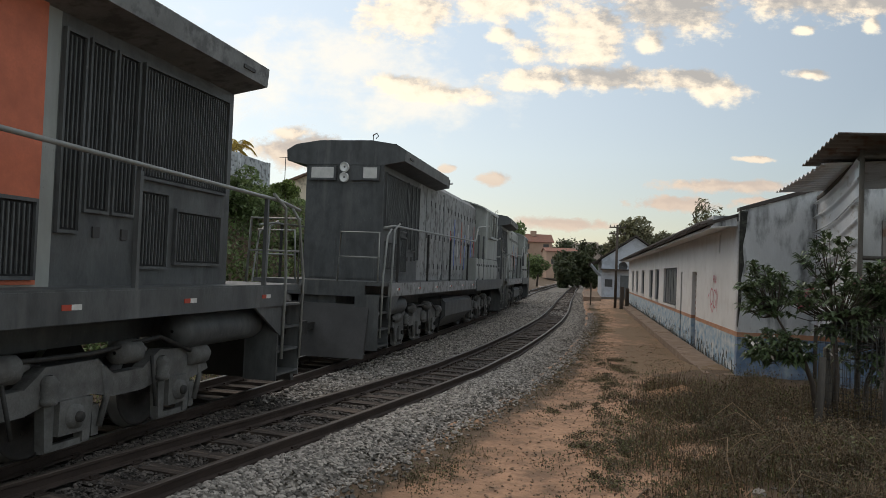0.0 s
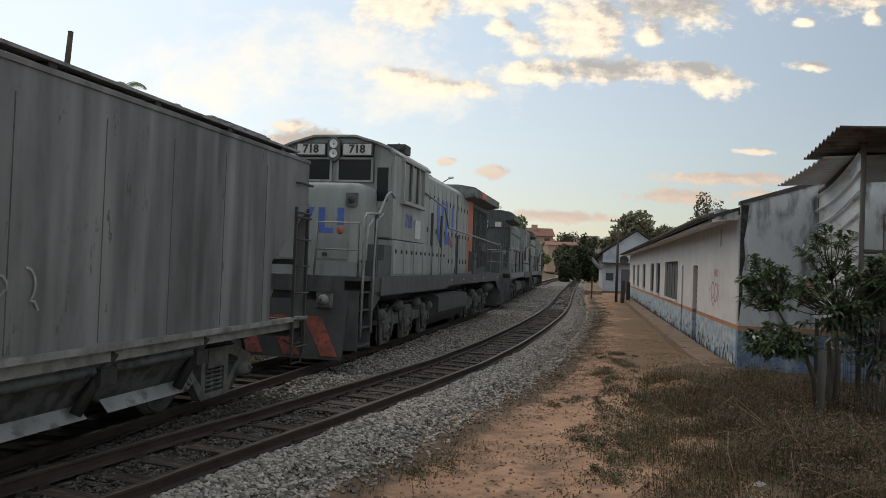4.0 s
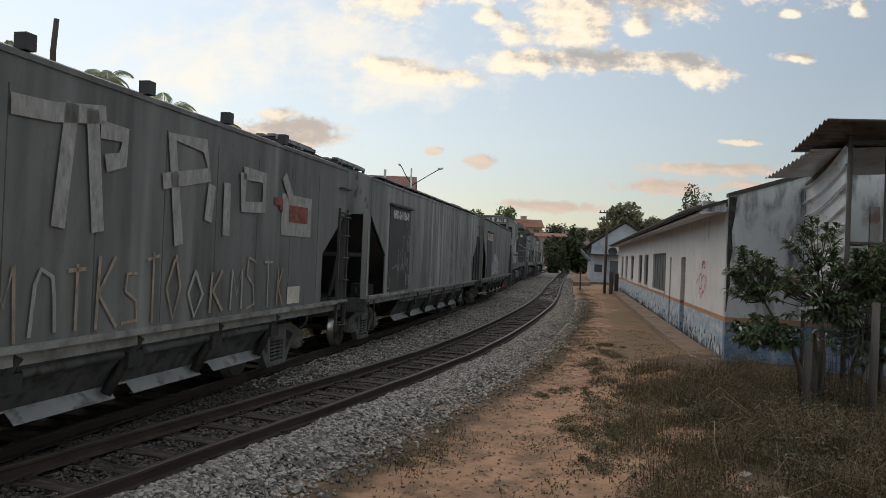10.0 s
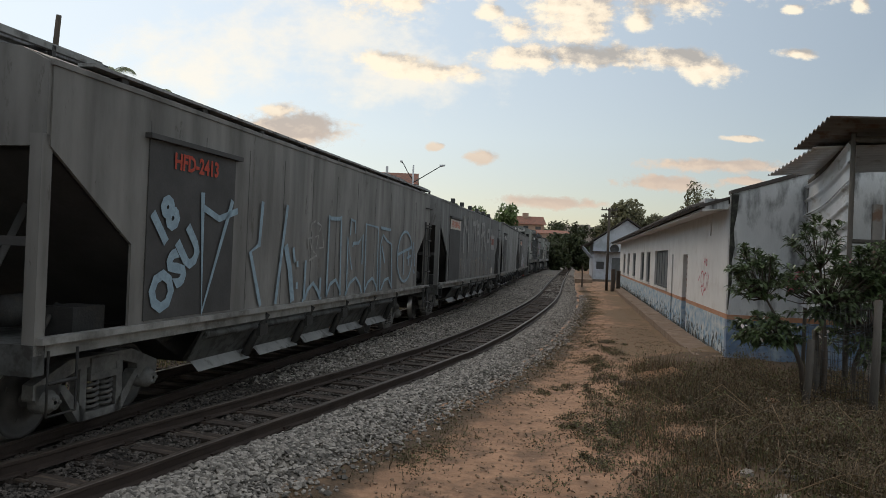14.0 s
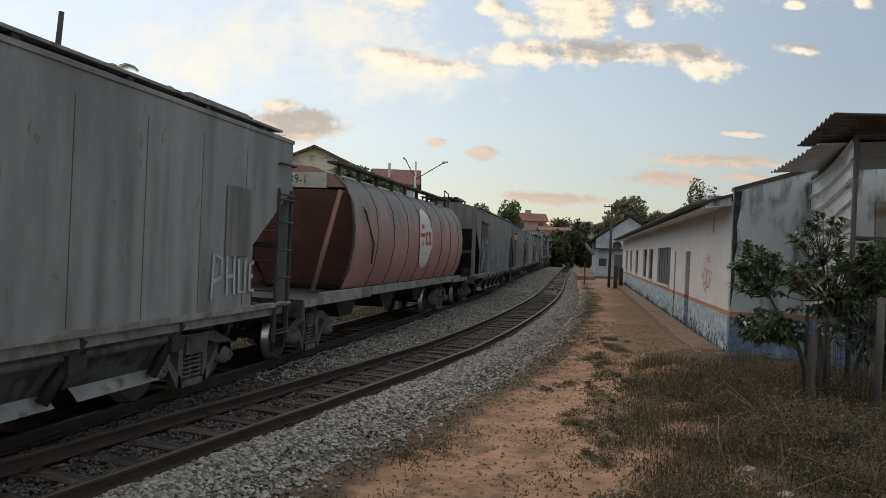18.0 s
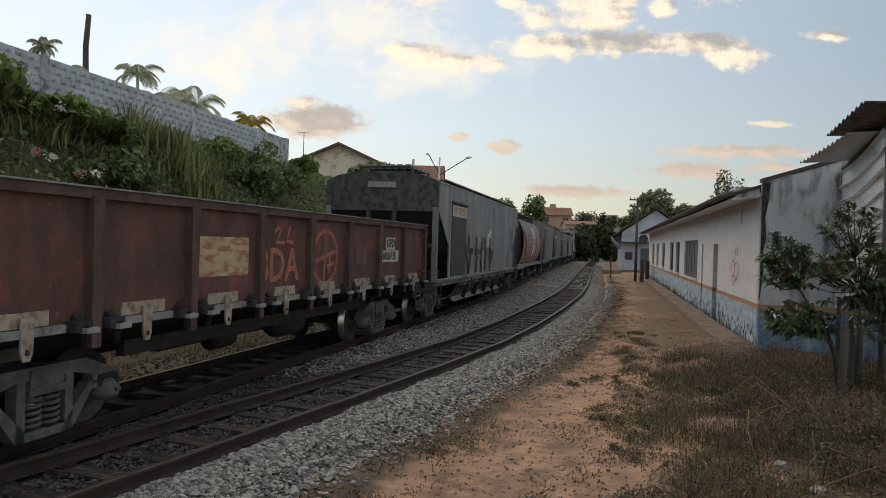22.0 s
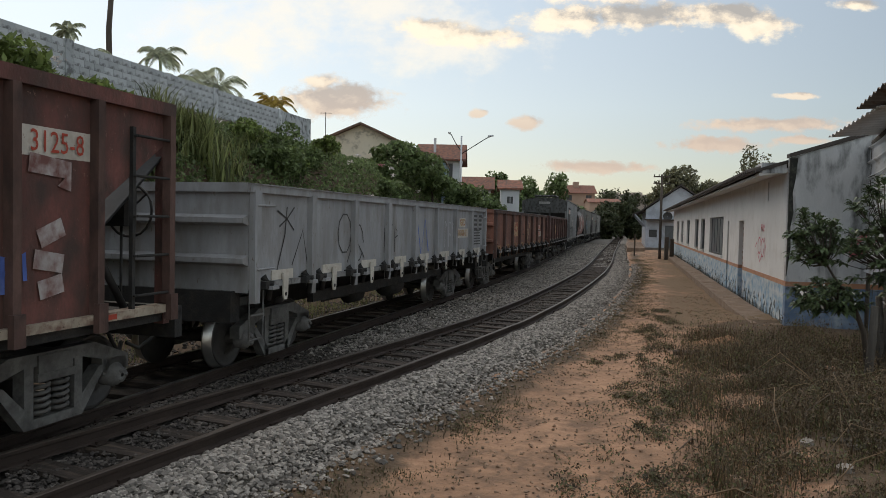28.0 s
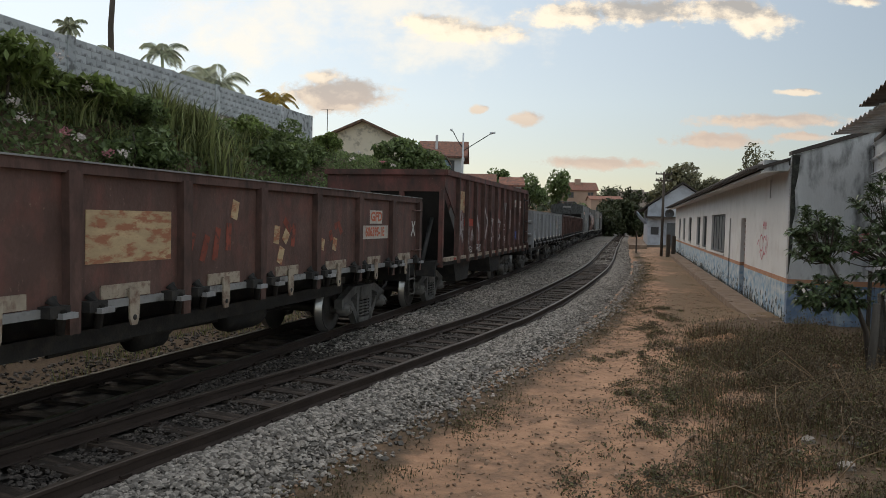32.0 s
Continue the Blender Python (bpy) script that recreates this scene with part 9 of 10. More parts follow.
def loco_steps(parent, x, e, paint):
    """Step well at a corner of the deck."""
    for s in (-1, 1):
        y0, y1 = sorted((s * 0.85, s * 1.35))
        for k in range(4):
            z = 0.36 + k * 0.33
            part("step", Build().box(x - 0.36, x + 0.36, y0, y1, z, z + 0.03), paint, parent)
        for q in (-0.38, 0.38):
            part("step_side", Build().box(x + q - 0.015, x + q + 0.015, y0, y1, 0.3, 1.4), paint, parent)
        r, r2 = Build(), Build()
        u = x - e * 0.3
        r.tube([(x + e * 0.33, s * 1.38, 0.55), (x + e * 0.33, s * 1.4, 1.75), (x + e * 0.1, s * 1.4, 2.6), (x - e * 0.15, s * 1.4, 2.75)], 0.022, 6)
        r2.tube([(u, s * 1.38, 0.6), (u, s * 1.4, 1.75), (u - e * 0.1, s * 1.4, 2.75), (u - e * 0.5, s * 1.4, 2.9)], 0.022, 6)
        part("grab_rail", r, M_rail_pipe, parent)
        part("grab_rail", r2, M_rail_pipe, parent)


def louvre(parent, x0, x1, z0, z1, y, s, upright=True, name="grille"):
    """A dark grille with real slats in a frame."""
    g = part(name, Build().box(x0, x1, min(y, y + s * 0.012), max(y, y + s * 0.012), z0, z1), M_grille, parent)
    b = Build()
    n = max(4, int((x1 - x0) / 0.055)) if upright else max(4, int((z1 - z0) / 0.055))
    ya, yb = sorted((y + s * 0.012, y + s * 0.03))
    for i in range(1, n):
        if upright:
            x = x0 + (x1 - x0) * i / n
            b.box(x - 0.008, x + 0.008, ya, yb, z0 + 0.02, z1 - 0.02)
        else:
            z = z0 + (z1 - z0) * i / n
            b.box(x0 + 0.02, x1 - 0.02, ya, yb, z - 0.008, z + 0.008)
    part("slats", b, M_loco_dark, g)
    f = Build()
    for q in ((x0 - 0.03, x1 + 0.03, z0 - 0.03, z0), (x0 - 0.03, x1 + 0.03, z1, z1 + 0.03), (x0 - 0.03, x0, z0, z1), (x1, x1 + 0.03, z0, z1)):
        f.box(q[0], q[1], *sorted((y, y + s * 0.045)), q[2], q[3])
    part("frame", f, M_loco_dark, g)


def rounded_nose(x0, x1, hw, z0, z1, r, r_top):
    """A short hood with rounded front corners and a rounded top edge."""
    b = Build()

    def ring(z, inset):
        q = max(0.02, r - inset)
        pts = [(x1, -hw + inset, z)]
        for c in (-1, 1):
            for a in range(0, 91, 15):
                th = radians(a if c < 0 else 90 - a)
                pts.append((x0 + inset + q * (1 - math.sin(th)), c * (hw - inset - q * (1 - math.cos(th))), z))
        return pts + [(x1, hw - inset, z)]
    rings = [ring(z0, 0), ring(z1 - r_top, 0)] + [ring(z1 - r_top + r_top * math.sin(radians(a)), r_top * (1 - math.cos(radians(a)))) for a in (30, 60, 90)]
    k = len(rings[0])
    for q in rings:
        b.v += q
    for j in range(len(rings) - 1):
        for i in range(k - 1):
            b.f.append((j * k + i, j * k + i + 1, (j + 1) * k + i + 1, (j + 1) * k + i))
            b.smooth.append(True)
    b.f.append(tuple((len(rings) - 1) * k + i for i in range(k)))
    b.smooth.append(False)
    return b


UPPER_WORKS = {"nose_vent", "lamp_housing", "hatch_latch", "nose_plinth", "hood", "radiator_hood", "hood_door", "latch", "hinge", "hood_joint", "roof_fairing", "orange_panel", "grille", "slats", "frame", "radiator_roof", "roof_stripe", "roof_slot",
               "exhaust_stack", "lifting_eye", "end_sheet", "number_board", "number_glass", "headlamp", "end_door", "cab", "cab_roof", "nose", "windscreen", "cab_door",
               "door_window", "cab_window", "window_frame", "nose_lamp", "lens", "locker_hatch", "horn", "emblem", "emblem_dot", "lettering", "paint_patch", "locker", "locker_door"}


def taller(z):
    return 1.66 + (z - 1.66) * 1.09


def locomotive(label, hood, radiator, cab, number, flip=False, emblem=False, streaks=False):
    """Hood diesel; its cab stands at the -x end."""
    w = thing("locomotive", label, "locomotive", "locomotives of the train")
    H0, H1, D = 9.45, 9.45, 1.37
    deck = part("deck", Build().box(-H0, H1, -D, D, 1.58, 1.66).box(-H0 + 0.1, H1 - 0.1, -0.4, 0.4, 1.0, 1.58), M_loco_dark if radiator is M_loco_dark else hood, w)
    for s in (-1, 1):
        part("side_sill", Build().prism([(-H0 + 0.62, 1.64), (H1 - 0.62, 1.64), (H1 - 0.62, 1.36), (H1 - 1.2, 1.36), (-H0 + 1.2, 1.36), (-H0 + 0.62, 1.36)], s * D - 0.02, s * D + 0.02), M_loco_dark if not streaks else M_lip, w)
        part("sill_bracket", Build().prism([(H1 - 0.62, 1.36), (H1 - 1.5, 1.36), (H1 - 0.62, 0.9)], s * (D - 0.03) - 0.02, s * (D - 0.03) + 0.02), M_loco_dark, w)
        part("sill_bracket", Build().prism([(-H0 + 0.62, 1.36), (-H0 + 1.5, 1.36), (-H0 + 0.62, 0.9)], s * (D - 0.03) - 0.02, s * (D - 0.03) + 0.02), M_loco_dark, w)
        for i in range(6):
            x = -1.3 + i * 1.9
            part("reflector", Build().box(x, x + 0.13, s * D - 0.026 if s < 0 else s * D + 0.02, s * D - 0.02 if s < 0 else s * D + 0.026, 1.48, 1.53), M_white_mark, w)
            part("reflector", Build().box(x - 0.12, x, s * D - 0.026 if s < 0 else s * D + 0.02, s * D - 0.02 if s < 0 else s * D + 0.026, 1.48, 1.53), M_red_mark, w)
    for s in (-1, 1):
        part("sill_apron", Build().box(-8.3, -2.0, *sorted((s * (D + 0.02), s * (D + 0.045))), 1.28, 1.64), M_loco_dark, w)
    # long hood, split in three runs: grey doors, radiator end
    y = 0.9
    roof = lambda z: [(-y, 1.66), (-y, z - 0.22), (-y + 0.18, z - 0.06), (-y + 0.45, z), (y - 0.45, z), (y - 0.18, z - 0.06), (y, z - 0.22), (y, 1.66)]
    part("hood", Build().prism(roof(4.3), -4.25, 4.7, "x"), hood, w)
    part("radiator_hood", Build().prism(roof(4.3), 4.7, 7.95, "x"), radiator, w)
    for s in (-1, 1):
        ys = s * y
        # tall engine-room doors with seams, hinges and latches
        n = 14
        for i in range(n):
            x0 = -4.1 + i * 0.56 + (0.14 if i > 9 else 0)
            d = part("hood_door", Build().box(x0 + 0.018, x0 + 0.542, *sorted((ys, ys + s * 0.022)), 1.8, 3.95), hood, w)
            part("latch", Build().box(x0 + 0.38, x0 + 0.5, *sorted((ys + s * 0.02, ys + s * 0.034)), 2.72, 2.84), M_panel, d)
            for z in (1.95, 3.55):
                part("hinge", Build().box(x0 + 0.02, x0 + 0.06, *sorted((ys + s * 0.02, ys + s * 0.04)), z, z + 0.13), M_panel, d)
        part("hood_joint", Build().box(1.52, 1.66, *sorted((ys, ys + s * 0.03)), 1.66, 4.0), M_loco_dark, w)
        if emblem:
            part("orange_panel", Build().box(3.6, 4.5, *sorted((ys, ys + s * 0.026)), 1.68, 4.05), M_orange, w)
            louvre(w, 3.95, 4.42, 1.75, 2.35, ys + s * 0.026, s)
        # radiator grilles
        for x0, x1, z0, z1 in ((4.75, 5.0, 2.15, 3.85), (5.1, 5.42, 2.35, 3.85), (5.52, 5.84, 2.35, 3.85), (5.98, 7.8, 2.75, 3.85)):
            louvre(w, x0, x1, z0, z1, ys, s)
        for x0, x1, z0, z1 in ((5.95, 6.5, 1.85, 2.6), (6.7, 7.7, 1.9, 2.45)):
            louvre(w, x0, x1, z0, z1, ys, s)
        for x0 in (5.05, 5.5):
            part("latch", Build().box(x0 + 0.2, x0 + 0.3, *sorted((ys, ys + s * 0.02)), 2.1, 2.2), M_panel, w)
        # walkway handrail
        r = Build()
        r.tube([(-4.9, s * 1.3, 3.72), (-4.85, s * 1.35, 3.7), (-2.3, s * 1.35, 3.5), (-1.75, s * 1.35, 2.98), (8.6, s * 1.35, 2.84), (H1 - 0.15, s * 1.35, 2.76)], 0.026, 6)
        part("handrail", r, M_rail_pipe, w)
        for i in range(4):
            x = -0.36 + i * 2.85
            part("stanchion", Build().box(x - 0.025, x + 0.025, s * 1.35 - 0.025, s * 1.35 + 0.025, 1.4, 2.82), M_loco_dark if not streaks else M_steel, w)
        for x in (-3.7, -2.6):
            part("stanchion", Build().box(x - 0.03, x + 0.03, s * 1.33 - 0.03, s * 1.33 + 0.03, 1.66, 3.25), M_loco_dark, w)
        # lockers below the cab
        for i in range(6):
            x0 = -7.34 + i * 0.885
            lk = part("locker", Build().box(x0, x0 + 0.87, *sorted((s * 0.9, s * 1.33)), 1.66, 2.36), cab, w)
            part("locker_door", Build().box(x0 + 0.03, x0 + 0.84, *sorted((s * 1.33, s * 1.35)), 1.7, 2.32), cab, lk)
            for u in (0.2, 0.66):
                part("latch", Build().lathe([(0.001, s * 1.372), (0.035, s * 1.37), (0.045, s * 1.35)], (x0 + u, 0, 2.14), "y", 10), M_panel, lk)
    # overhanging radiator roof
    over = [(-D, 4.08), (-D - 0.02, 4.3), (-D + 0.2, 4.42), (-0.6, 4.5), (0.6, 4.5), (D - 0.2, 4.42), (D + 0.02, 4.3), (D, 4.08), (y, 4.0), (-y, 4.0)]
    part("roof_fairing", Build().prism([(yy * 0.94, min(zz, 4.36)) for yy, zz in over], 2.7, 3.32, "x"), M_loco_roof if radiator is not M_loco_dark or emblem else M_loco_dark, w)
    part("radiator_roof", Build().prism(over, 3.3, 8.0, "x"), M_loco_roof if radiator is not M_loco_dark or emblem else M_loco_dark, w)
    for s in (-1, 1):
        if emblem:
            part("roof_stripe", Build().box(3.62, 4.55, *sorted((s * (D + 0.005), s * (D + 0.028))), 4.1, 4.29), M_orange, w)
        part("roof_slot", Build().box(7.3, 7.6, *sorted((s * (D + 0.0), s * (D + 0.028))), 4.16, 4.2), M_panel, w)
    part("exhaust_stack", Build().box(-0.3, 0.5, -0.3, 0.3, 4.28, 4.45), M_panel, w)
    part("lifting_eye", Build().tube([(7.9, 0.6, 4.48), (7.9, 0.6, 4.62), (7.9, 0.68, 4.66), (7.9, 0.72, 4.6), (7.9, 0.66, 4.55)], 0.015, 5), M_panel, w)
    # hood end: number boards, twin headlamps
    xe = 7.95
    part("end_sheet", Build().prism(roof(4.3), xe, xe + 0.03, "x"), radiator, w)
    for s in (-1, 1):
        nb = part("number_board", Build().box(xe + 0.03, xe + 0.1, s * 0.5 - 0.32, s * 0.5 + 0.32, 3.68, 3.98), M_loco_dark, w)
        plate_ = part("number_glass", Build().box(xe + 0.1, xe + 0.108, s * 0.5 - (0.05 if s > 0 else 0.26), s * 0.5 + 0.26, 3.72, 3.94), M_white_mark, nb)
    for z in (3.74, 3.95):
        part("headlamp", Build().lathe([(0.02, xe + 0.08), (0.08, xe + 0.09), (0.1, xe + 0.12), (0.1, xe)], (0, 0, z), "x", 14), M_lamp_glass, w)
    part("end_door", Build().box(xe + 0.03, xe + 0.05, -0.75, -0.15, 1.7, 2.5).box(xe + 0.03, xe + 0.05, 0.1, 0.75, 1.7, 2.5), radiator, w)
    # cab with windscreens, side windows and a door, short nose before it
    cabp = [(-D + 0.05, 1.66), (-D + 0.05, 4.0), (-D + 0.14, 4.1), (-D + 0.4, 4.2), (-0.45, 4.34), (0.45, 4.34), (D - 0.4, 4.2), (D - 0.14, 4.1), (D - 0.05, 4.0), (D - 0.05, 1.66)]
    part("cab", Build().prism([(-D + 0.05, 2.38)] + cabp[1:-1] + [(D - 0.05, 2.38)], -7.35, -4.25, "x"), cab, w)
    part("cab_roof", Build().prism([(a * 1.02, b + 0.04) for a, b in cabp[1:-1]] + [(b0[0] * 1.0, b0[1] - 0.0) for b0 in cabp[1:-1][::-1]], -7.45, -4.1, "x"), cab, w)
    part("nose", rounded_nose(-8.4, -7.35, 0.97, 1.9, 3.36, 0.3, 0.14), cab, w)
    part("nose_plinth", Build().box(-8.62, -7.35, -1.02, 1.02, 1.66, 1.9), cab, w)
    part("nose_vent", Build().box(-7.75, -7.6, -0.25, 0.25, 3.35, 3.42), M_loco_dark, w)
    for s in (-1, 1):
        part("nose_rail", Build().tube([(-9.4, s * 1.38, 1.2), (-9.43, s * 1.39, 2.72), (-9.3, s * 1.39, 2.84), (-8.55, s * 1.39, 2.88), (-8.05, s * 1.39, 3.3), (-7.8, s * 1.39, 3.38), (-7.4, s * 1.36, 3.3)], 0.026, 6), M_rail_pipe, w)
        part("stanchion", Build().box(-8.63, -8.57, s * 1.36 - 0.03, s * 1.36 + 0.03, 1.66, 2.88), M_loco_dark, w)
        part("nose_step", Build().box(-8.3, -7.36, *sorted((s * 0.97, s * 1.32)), 1.66, 1.98).box(-7.9, -7.36, *sorted((s * 0.97, s * 1.32)), 1.98, 2.3), M_loco_dark, w)
    for s in (-1, 1):
        for yy, zz in (((0.1, 0.82), (3.5, 3.9)),):
            wd = part("windscreen", Build().box(-7.4, -7.352, *sorted((s * yy[0], s * yy[1])), *zz), M_cab_glass, w)
            part("frame", Build().box(-7.42, -7.35, *sorted((s * (yy[0] - 0.05), s * yy[0])), zz[0] - 0.04, zz[1] + 0.04).box(-7.42, -7.35, *sorted((s * yy[1], s * (yy[1] + 0.05))), zz[0] - 0.04, zz[1] + 0.04).box(-7.42, -7.35, *sorted((s * yy[0], s * yy[1])), zz[1], zz[1] + 0.04).box(-7.42, -7.35, *sorted((s * yy[0], s * yy[1])), zz[0] - 0.04, zz[0]), cab, wd)
        dr = part("cab_door", Build().box(-7.385, -7.352, *sorted((s * 0.9, s * 1.26)), 2.4, 3.9), cab, w)
        part("door_window", Build().box(-7.4, -7.386, *sorted((s * 0.96, s * 1.2)), 3.1, 3.75), M_cab_glass, dr)
        sw = part("cab_window", Build().box(-6.72, -5.4, *sorted((s * (D - 0.05), s * (D - 0.02))), 3.17, 3.96), M_cab_glass, w)
        f = Build()
        for q in (-6.74, -6.05, -5.4, -4.88):
            f.box(q - 0.018, q + 0.018, *sorted((s * (D - 0.05), s * (D + 0.02))), 3.17, 3.96)
        f.box(-6.77, -4.86, *sorted((s * (D - 0.05), s * (D + 0.03))), 3.96, 4.02).box(-6.8, -4.83, *sorted((s * (D - 0.05), s * (D + 0.05))), 3.1, 3.17)
        part("window_frame", f, cab, sw)
        nb = part("number_board", Build().box(-7.47, -7.35, s * 0.52 - 0.34, s * 0.52 + 0.34, 3.96, 4.22), M_panel, w)
        part("number_glass", Build().box(-7.478, -7.47, s * 0.52 - 0.31, s * 0.52 + 0.31, 3.985, 4.195), M_white_mark, nb)
        if number:
            lettering(number, 0.24, M_panel, nb, -7.49, s * 0.52, 4.09, facing=-90, label="black locomotive number", fat=0.009)
        lamp = part("nose_lamp", Build().box(-8.46, -8.38, s * 0.78 - 0.12, s * 0.78 + 0.12, 2.92, 3.16), M_bogie, w)
        part("lens", Build().lathe([(0.01, -8.5), (0.06, -8.49), (0.08, -8.45)], (0, s * 0.78, 3.04), "x", 12), M_panel, lamp)
        part("locker_hatch", Build().box(-8.43, -8.4, *sorted((s * 0.06, s * 0.72)), 1.95, 2.32), cab, w)
        part("hatch_latch", Build().box(-8.45, -8.43, *sorted((s * 0.2, s * 0.3)), 2.0, 2.06), M_panel, w)
    part("lamp_housing", Build().prism([(0.14 * math.cos(radians(a)), 4.095 + (0.1 if a < 180 else -0.1) + 0.14 * math.sin(radians(a))) for a in range(0, 360, 20)], -7.5, -7.36, "x"), M_bogie, w)
    for z in (4.0, 4.19):
        part("headlamp", Build().lathe([(0.02, -7.51), (0.06, -7.512), (0.075, -7.53), (0.085, -7.53), (0.085, -7.48)], (0, 0, z), "x", 14), M_lamp_glass, w)
    part("horn", Build().box(-5.4, -4.9, -1.0, -0.55, 4.3, 4.5).tube([(-5.6, -0.9, 4.42), (-5.2, -0.9, 4.42)], 0.07, 8), M_panel, w)
    # ends: pilot, buffer beam, lamps, railings, steps
    for e in (-1, 1):
        x = e * 9.45
        part("end_plate", Build().box(x - 0.04, x + 0.04, -1.05, 1.05, 1.36, 1.66), M_loco_dark, w)
        b = Build()
        b.prism([(x - e * 0.1, 1.2), (x + e * 0.02, 1.2), (x + e * 0.35, 0.16), (x + e * 0.25, 0.16)], -1.15, 1.15)
        part("pilot", b, M_panel, w)
        if e < 0:
            st = Build()
            for k in range(3):
                y0 = -1.1 + k * 0.72
                st.face_list([(x + e * (0.045 + 0.3 * 0.0), y0 + 0.55, 1.1), (x + e * 0.045, y0 + 0.9 if y0 + 0.9 < 1.04 else 1.04, 1.1), (x + e * 0.355, y0 + 0.32, 0.22), (x + e * 0.355, y0 - 0.0, 0.22)], [(0, 1, 2, 3)])
            part("warning_stripes", st, M_stripe, w, "red slanted warning stripes")
        coupler(w, x, e * 1.0)
        for s in (-1, 1):
            part("end_rail", Build().tube([(x, s * 1.3, 1.66), (x, s * 1.3, 2.65), (x, s * 0.5, 2.65), (x, s * 0.45, 1.66)], 0.022, 6), M_rail_pipe, w)
            part("middle_rail", Build().tube([(x, s * 1.3, 2.15), (x, s * 0.48, 2.15)], 0.018, 6), M_rail_pipe, w)
        part("marker_lamp", Build().lathe([(0.02, 0.12), (0.07, 0.11), (0.09, 0.05), (0.11, -0.1)], (x + e * 0.02, -0.62, 1.02), "x", 12) if e > 0 else Build().lathe([(0.11, 0.1), (0.09, -0.05), (0.07, -0.11), (0.02, -0.12)], (x + e * 0.12, -0.7, 1.22), "x", 12), M_lip, w)
        part("lamp_box", Build().box(x - 0.1 + e * 0.0, x + 0.1, -0.86, -0.54, 1.08, 1.35, 0.03), M_bogie, w)
        loco_steps(w, x - e * 0.36, e, M_loco_dark)
        loco_bogie(w, e * 4.9 - 0.0, flip)
    part("fuel_tank", Build().prism([(-1.22, 0.62), (-0.8, 0.22), (0.8, 0.22), (1.22, 0.62), (1.22, 1.02), (1.12, 1.1), (-1.12, 1.1), (-1.22, 1.02)], -2.1, 2.3, "x"), M_loco_dark, w)
    part("tank_filler", Build().tube([(2.0, -1.15, 1.08), (2.0, -1.15, 1.24)], 0.07, 8).tube([(0.9, -1.1, 1.14), (1.7, -1.1, 1.14)], 0.05, 6), M_steel, w)
    for s in (-1, 1):
        part("tank_ledge", Build().box(-2.1, 2.3, *sorted((s * 0.9, s * 1.13)), 1.1, 1.112), M_lip, w)
    part("air_reservoir", Build().lathe([(0.02, -1.0), (0.2, -0.95), (0.22, -0.8), (0.22, 0.8), (0.2, 0.95), (0.02, 1.0)], (7.6, -1.0, 1.12), "x", 12), M_loco_dark, w)
    part("air_reservoir", Build().lathe([(0.02, -1.0), (0.2, -0.95), (0.22, -0.8), (0.22, 0.8), (0.2, 0.95), (0.02, 1.0)], (7.6, 1.0, 1.12), "x", 12), M_loco_dark, w)
    if emblem:
        e_ = Build()
        ys = -y - 0.03
        for q in ([(-1.27, 3.66), (-0.97, 3.66), (-0.72, 2.8), (-0.66, 2.66), (-0.74, 2.5), (-0.86, 2.48), (-0.97, 2.56), (-1.03, 2.7)], [(-0.45, 3.62), (-0.16, 3.62), (-0.46, 2.7), (-0.55, 2.56), (-0.66, 2.49), (-0.78, 2.48), (-0.84, 2.56), (-0.7, 2.8)], [(-0.05, 3.62), (0.3, 3.62), (0.3, 2.48), (-0.05, 2.48)], [(0.3, 2.72), (0.75, 2.72), (0.75, 2.48), (0.3, 2.48)], [(0.9, 3.58), (1.2, 3.58), (1.2, 2.85), (0.9, 2.85)]):
            e_.face_list([(p[0] - 0.22, ys, p[1]) for p in q], [tuple(range(len(q)))])
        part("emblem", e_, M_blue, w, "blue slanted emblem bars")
        part("emblem_dot", Build().lathe([(0.001, ys - 0.004), (0.17, ys - 0.002), (0.17, ys + 0.01)], (0.82, 0, 2.57), "y", 24), M_orange, w, "orange emblem dot")
        e_ = Build()
        for q in ([(0.55, 3.0), (0.35, 3.0), (0.18, 2.45), (0.32, 2.4)], [(0.0, 3.0), (0.18, 3.0), (0.32, 2.4), (0.2, 2.45)], [(-0.08, 3.0), (-0.22, 3.0), (-0.22, 2.4), (-0.08, 2.4)], [(-0.22, 2.52), (-0.4, 2.52), (-0.4, 2.4), (-0.22, 2.4)], [(-0.48, 3.0), (-0.62, 3.0), (-0.62, 2.6), (-0.48, 2.6)]):
            e_.face_list([(-8.408, p[0], 2.42 + (p[1] - 2.4) * 0.78) for p in q], [(0, 1, 2, 3)])
        part("emblem", e_, M_blue, w, "blue emblem on the nose")
        part("emblem_dot", Build().lathe([(0.001, -8.41), (0.07, -8.408), (0.07, -8.4)], (0, -0.55, 2.47), "x", 14), M_orange, w, "orange emblem dot")
        lettering(number, 0.42, M_blue, w, -6.05, -D + 0.035, 2.78, label="blue locomotive number", fat=0.01)
        plate("paint_patch", w, -5.5, -5.0, 2.45, 2.85, -D + 0.045, M_white_mark, "white primer patch", 0.02)
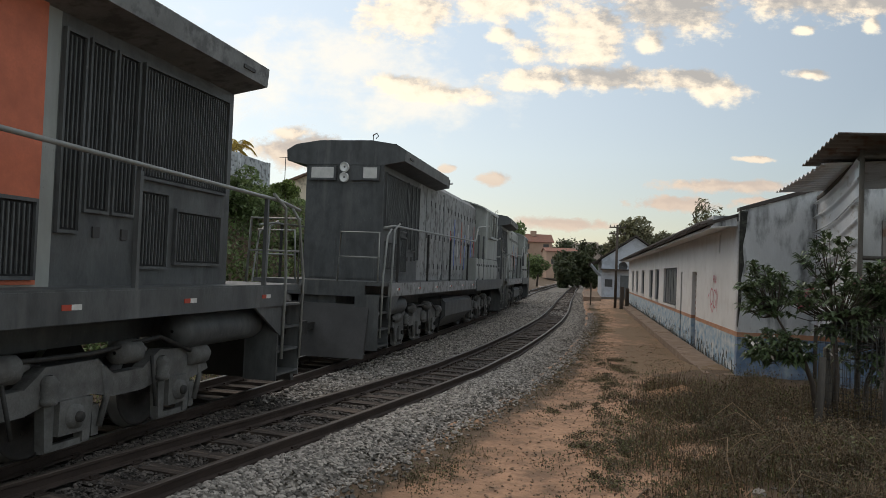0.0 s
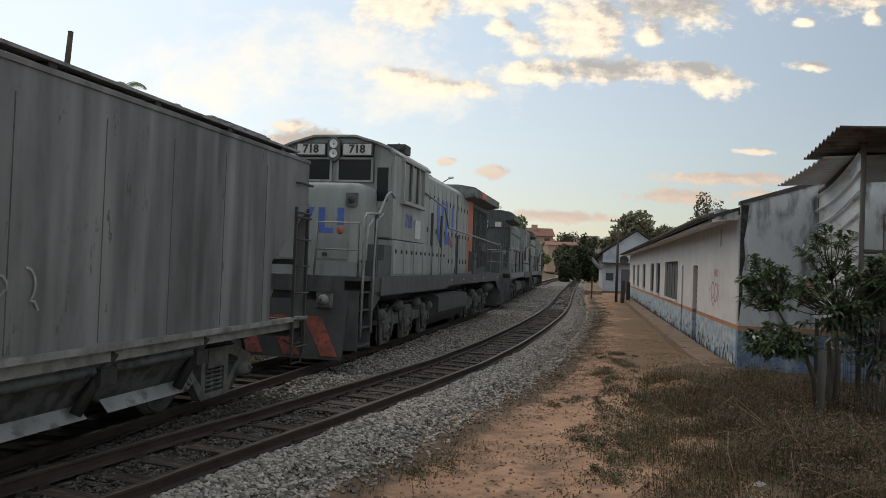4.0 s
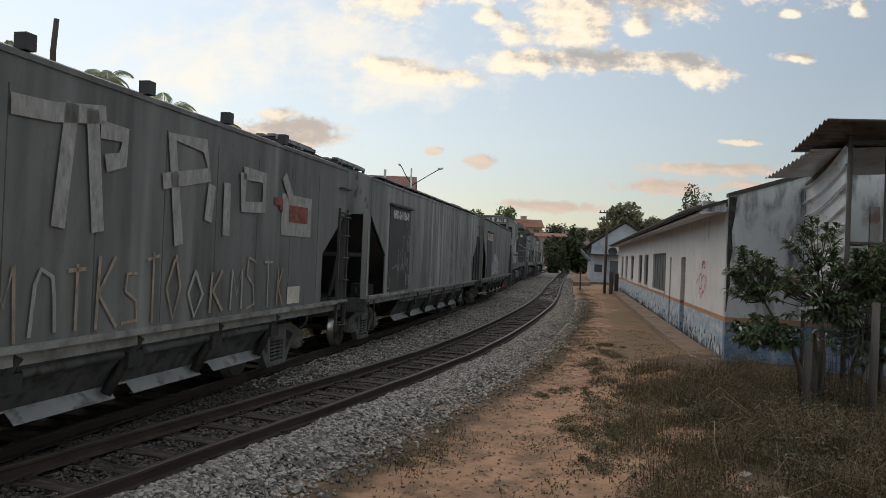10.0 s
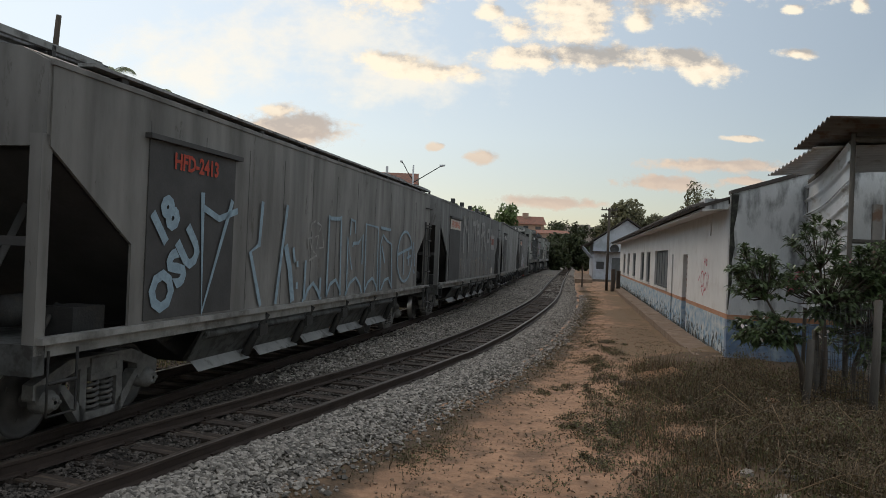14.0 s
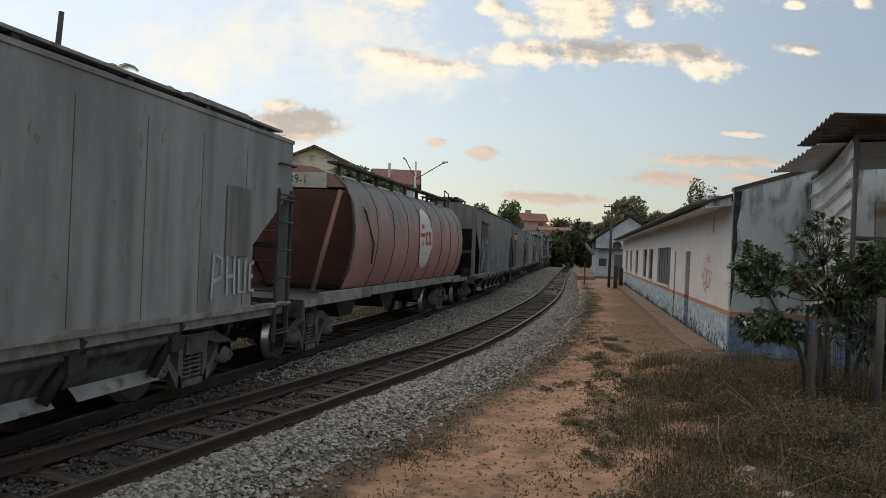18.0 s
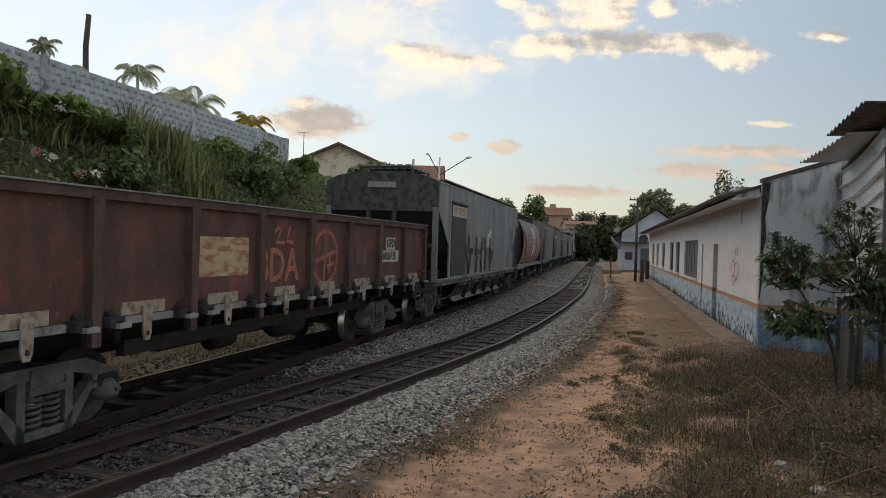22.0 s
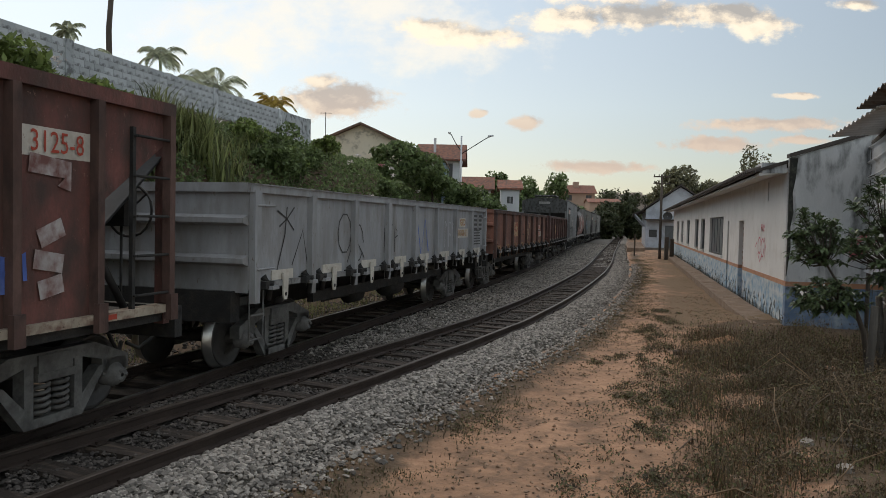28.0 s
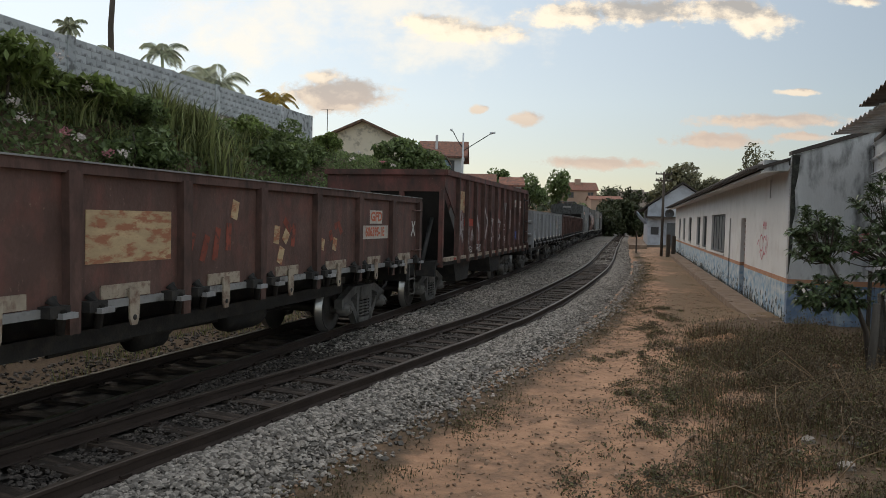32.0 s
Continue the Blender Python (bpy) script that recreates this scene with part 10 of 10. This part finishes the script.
    if streaks:
        for i, m in enumerate((M_red_mark, M_blue, M_white_mark, M_blue, M_orange, M_white_mark, M_blue, M_red_mark)):
            for s in (-1, 1):
                part("graffiti", Build().box(-3.9 + i * 0.62, -3.86 + i * 0.62 + 0.05, *sorted((s * (y + 0.024), s * (y + 0.03))), 2.0 + (i % 3) * 0.2, 3.6 - (i % 2) * 0.4), m, w)
    for ob in w.children_recursive:
        if ob.name.split(".")[0] in UPPER_WORKS:
            if ob.matrix_basis.translation.z > 1:
                m = ob.matrix_basis.copy()
                m.translation.z = taller(m.translation.z)
                ob.matrix_basis = m
            else:
                for v in ob.data.vertices:
                    v.co.z = taller(v.co.z)
    return w, 18.9


# ---------------------------------------------------------------- coupling the train together
train = []


def couple(made, middle, turned=False):
    w, length = made
    train.append((w, middle, length * 0.36, turned))


couple(locomotive("grey diesel locomotive leading the train", M_loco, M_loco_dark, M_loco, "", True, streaks=True), 36.9, True)
couple(locomotive("dark sooty diesel locomotive with a grey cab and streaked hood", M_lip, M_loco_dark, M_loco, "", True, streaks=True), 16.6, True)
couple(locomotive("grey diesel locomotive with blue emblem, orange stripe and black radiator", M_loco, M_loco_dark, M_loco, "718", emblem=True), -6.0)
couple(hopper_with_silver_piece(), -24.8)
couple(hopper_with_chalk_tag(), -39.85)
couple(hopper_with_rollers(), -54.8)
couple(hopper_with_blue_outline(), -69.75)
couple(pink_hopper(), -84.95)
couple(hopper_with_black_tag(), -99.25)
couple(gondola_with_circle(), -113.1)
couple(gondola_orange(), -126.35)
couple(gondola_grey(), -139.72)
couple(tall_wagon(), -152.7)
couple(gondola_flaked(), -165.95)


def vehicle_pose(middle, half, turned):
    x0, y0, _ = on_line(middle - half)
    x1, y1, _ = on_line(middle + half)
    return pose((x0 + x1) / 2, (y0 + y1) / 2, 0.0, 0, 0, math.degrees(math.atan2(y1 - y0, x1 - x0)) + (180 if turned else 0))


def motions():
    for w, middle, half, turned in train:
        walk(w, [(t, vehicle_pose(middle + gone(t), half, turned)) for t in range(33)])
    for w, x, r in moving_wheels:
        walk(w, [(i / 10, pose(x, 0, abs(r), 0, math.degrees(gone(i / 10) / r), 0)) for i in range(321)])

    walk(clouds, [(0, pose(0, CLOUD_Y, EYE[2])), (32, pose(-34, CLOUD_Y, EYE[2] + 26))])


motions()
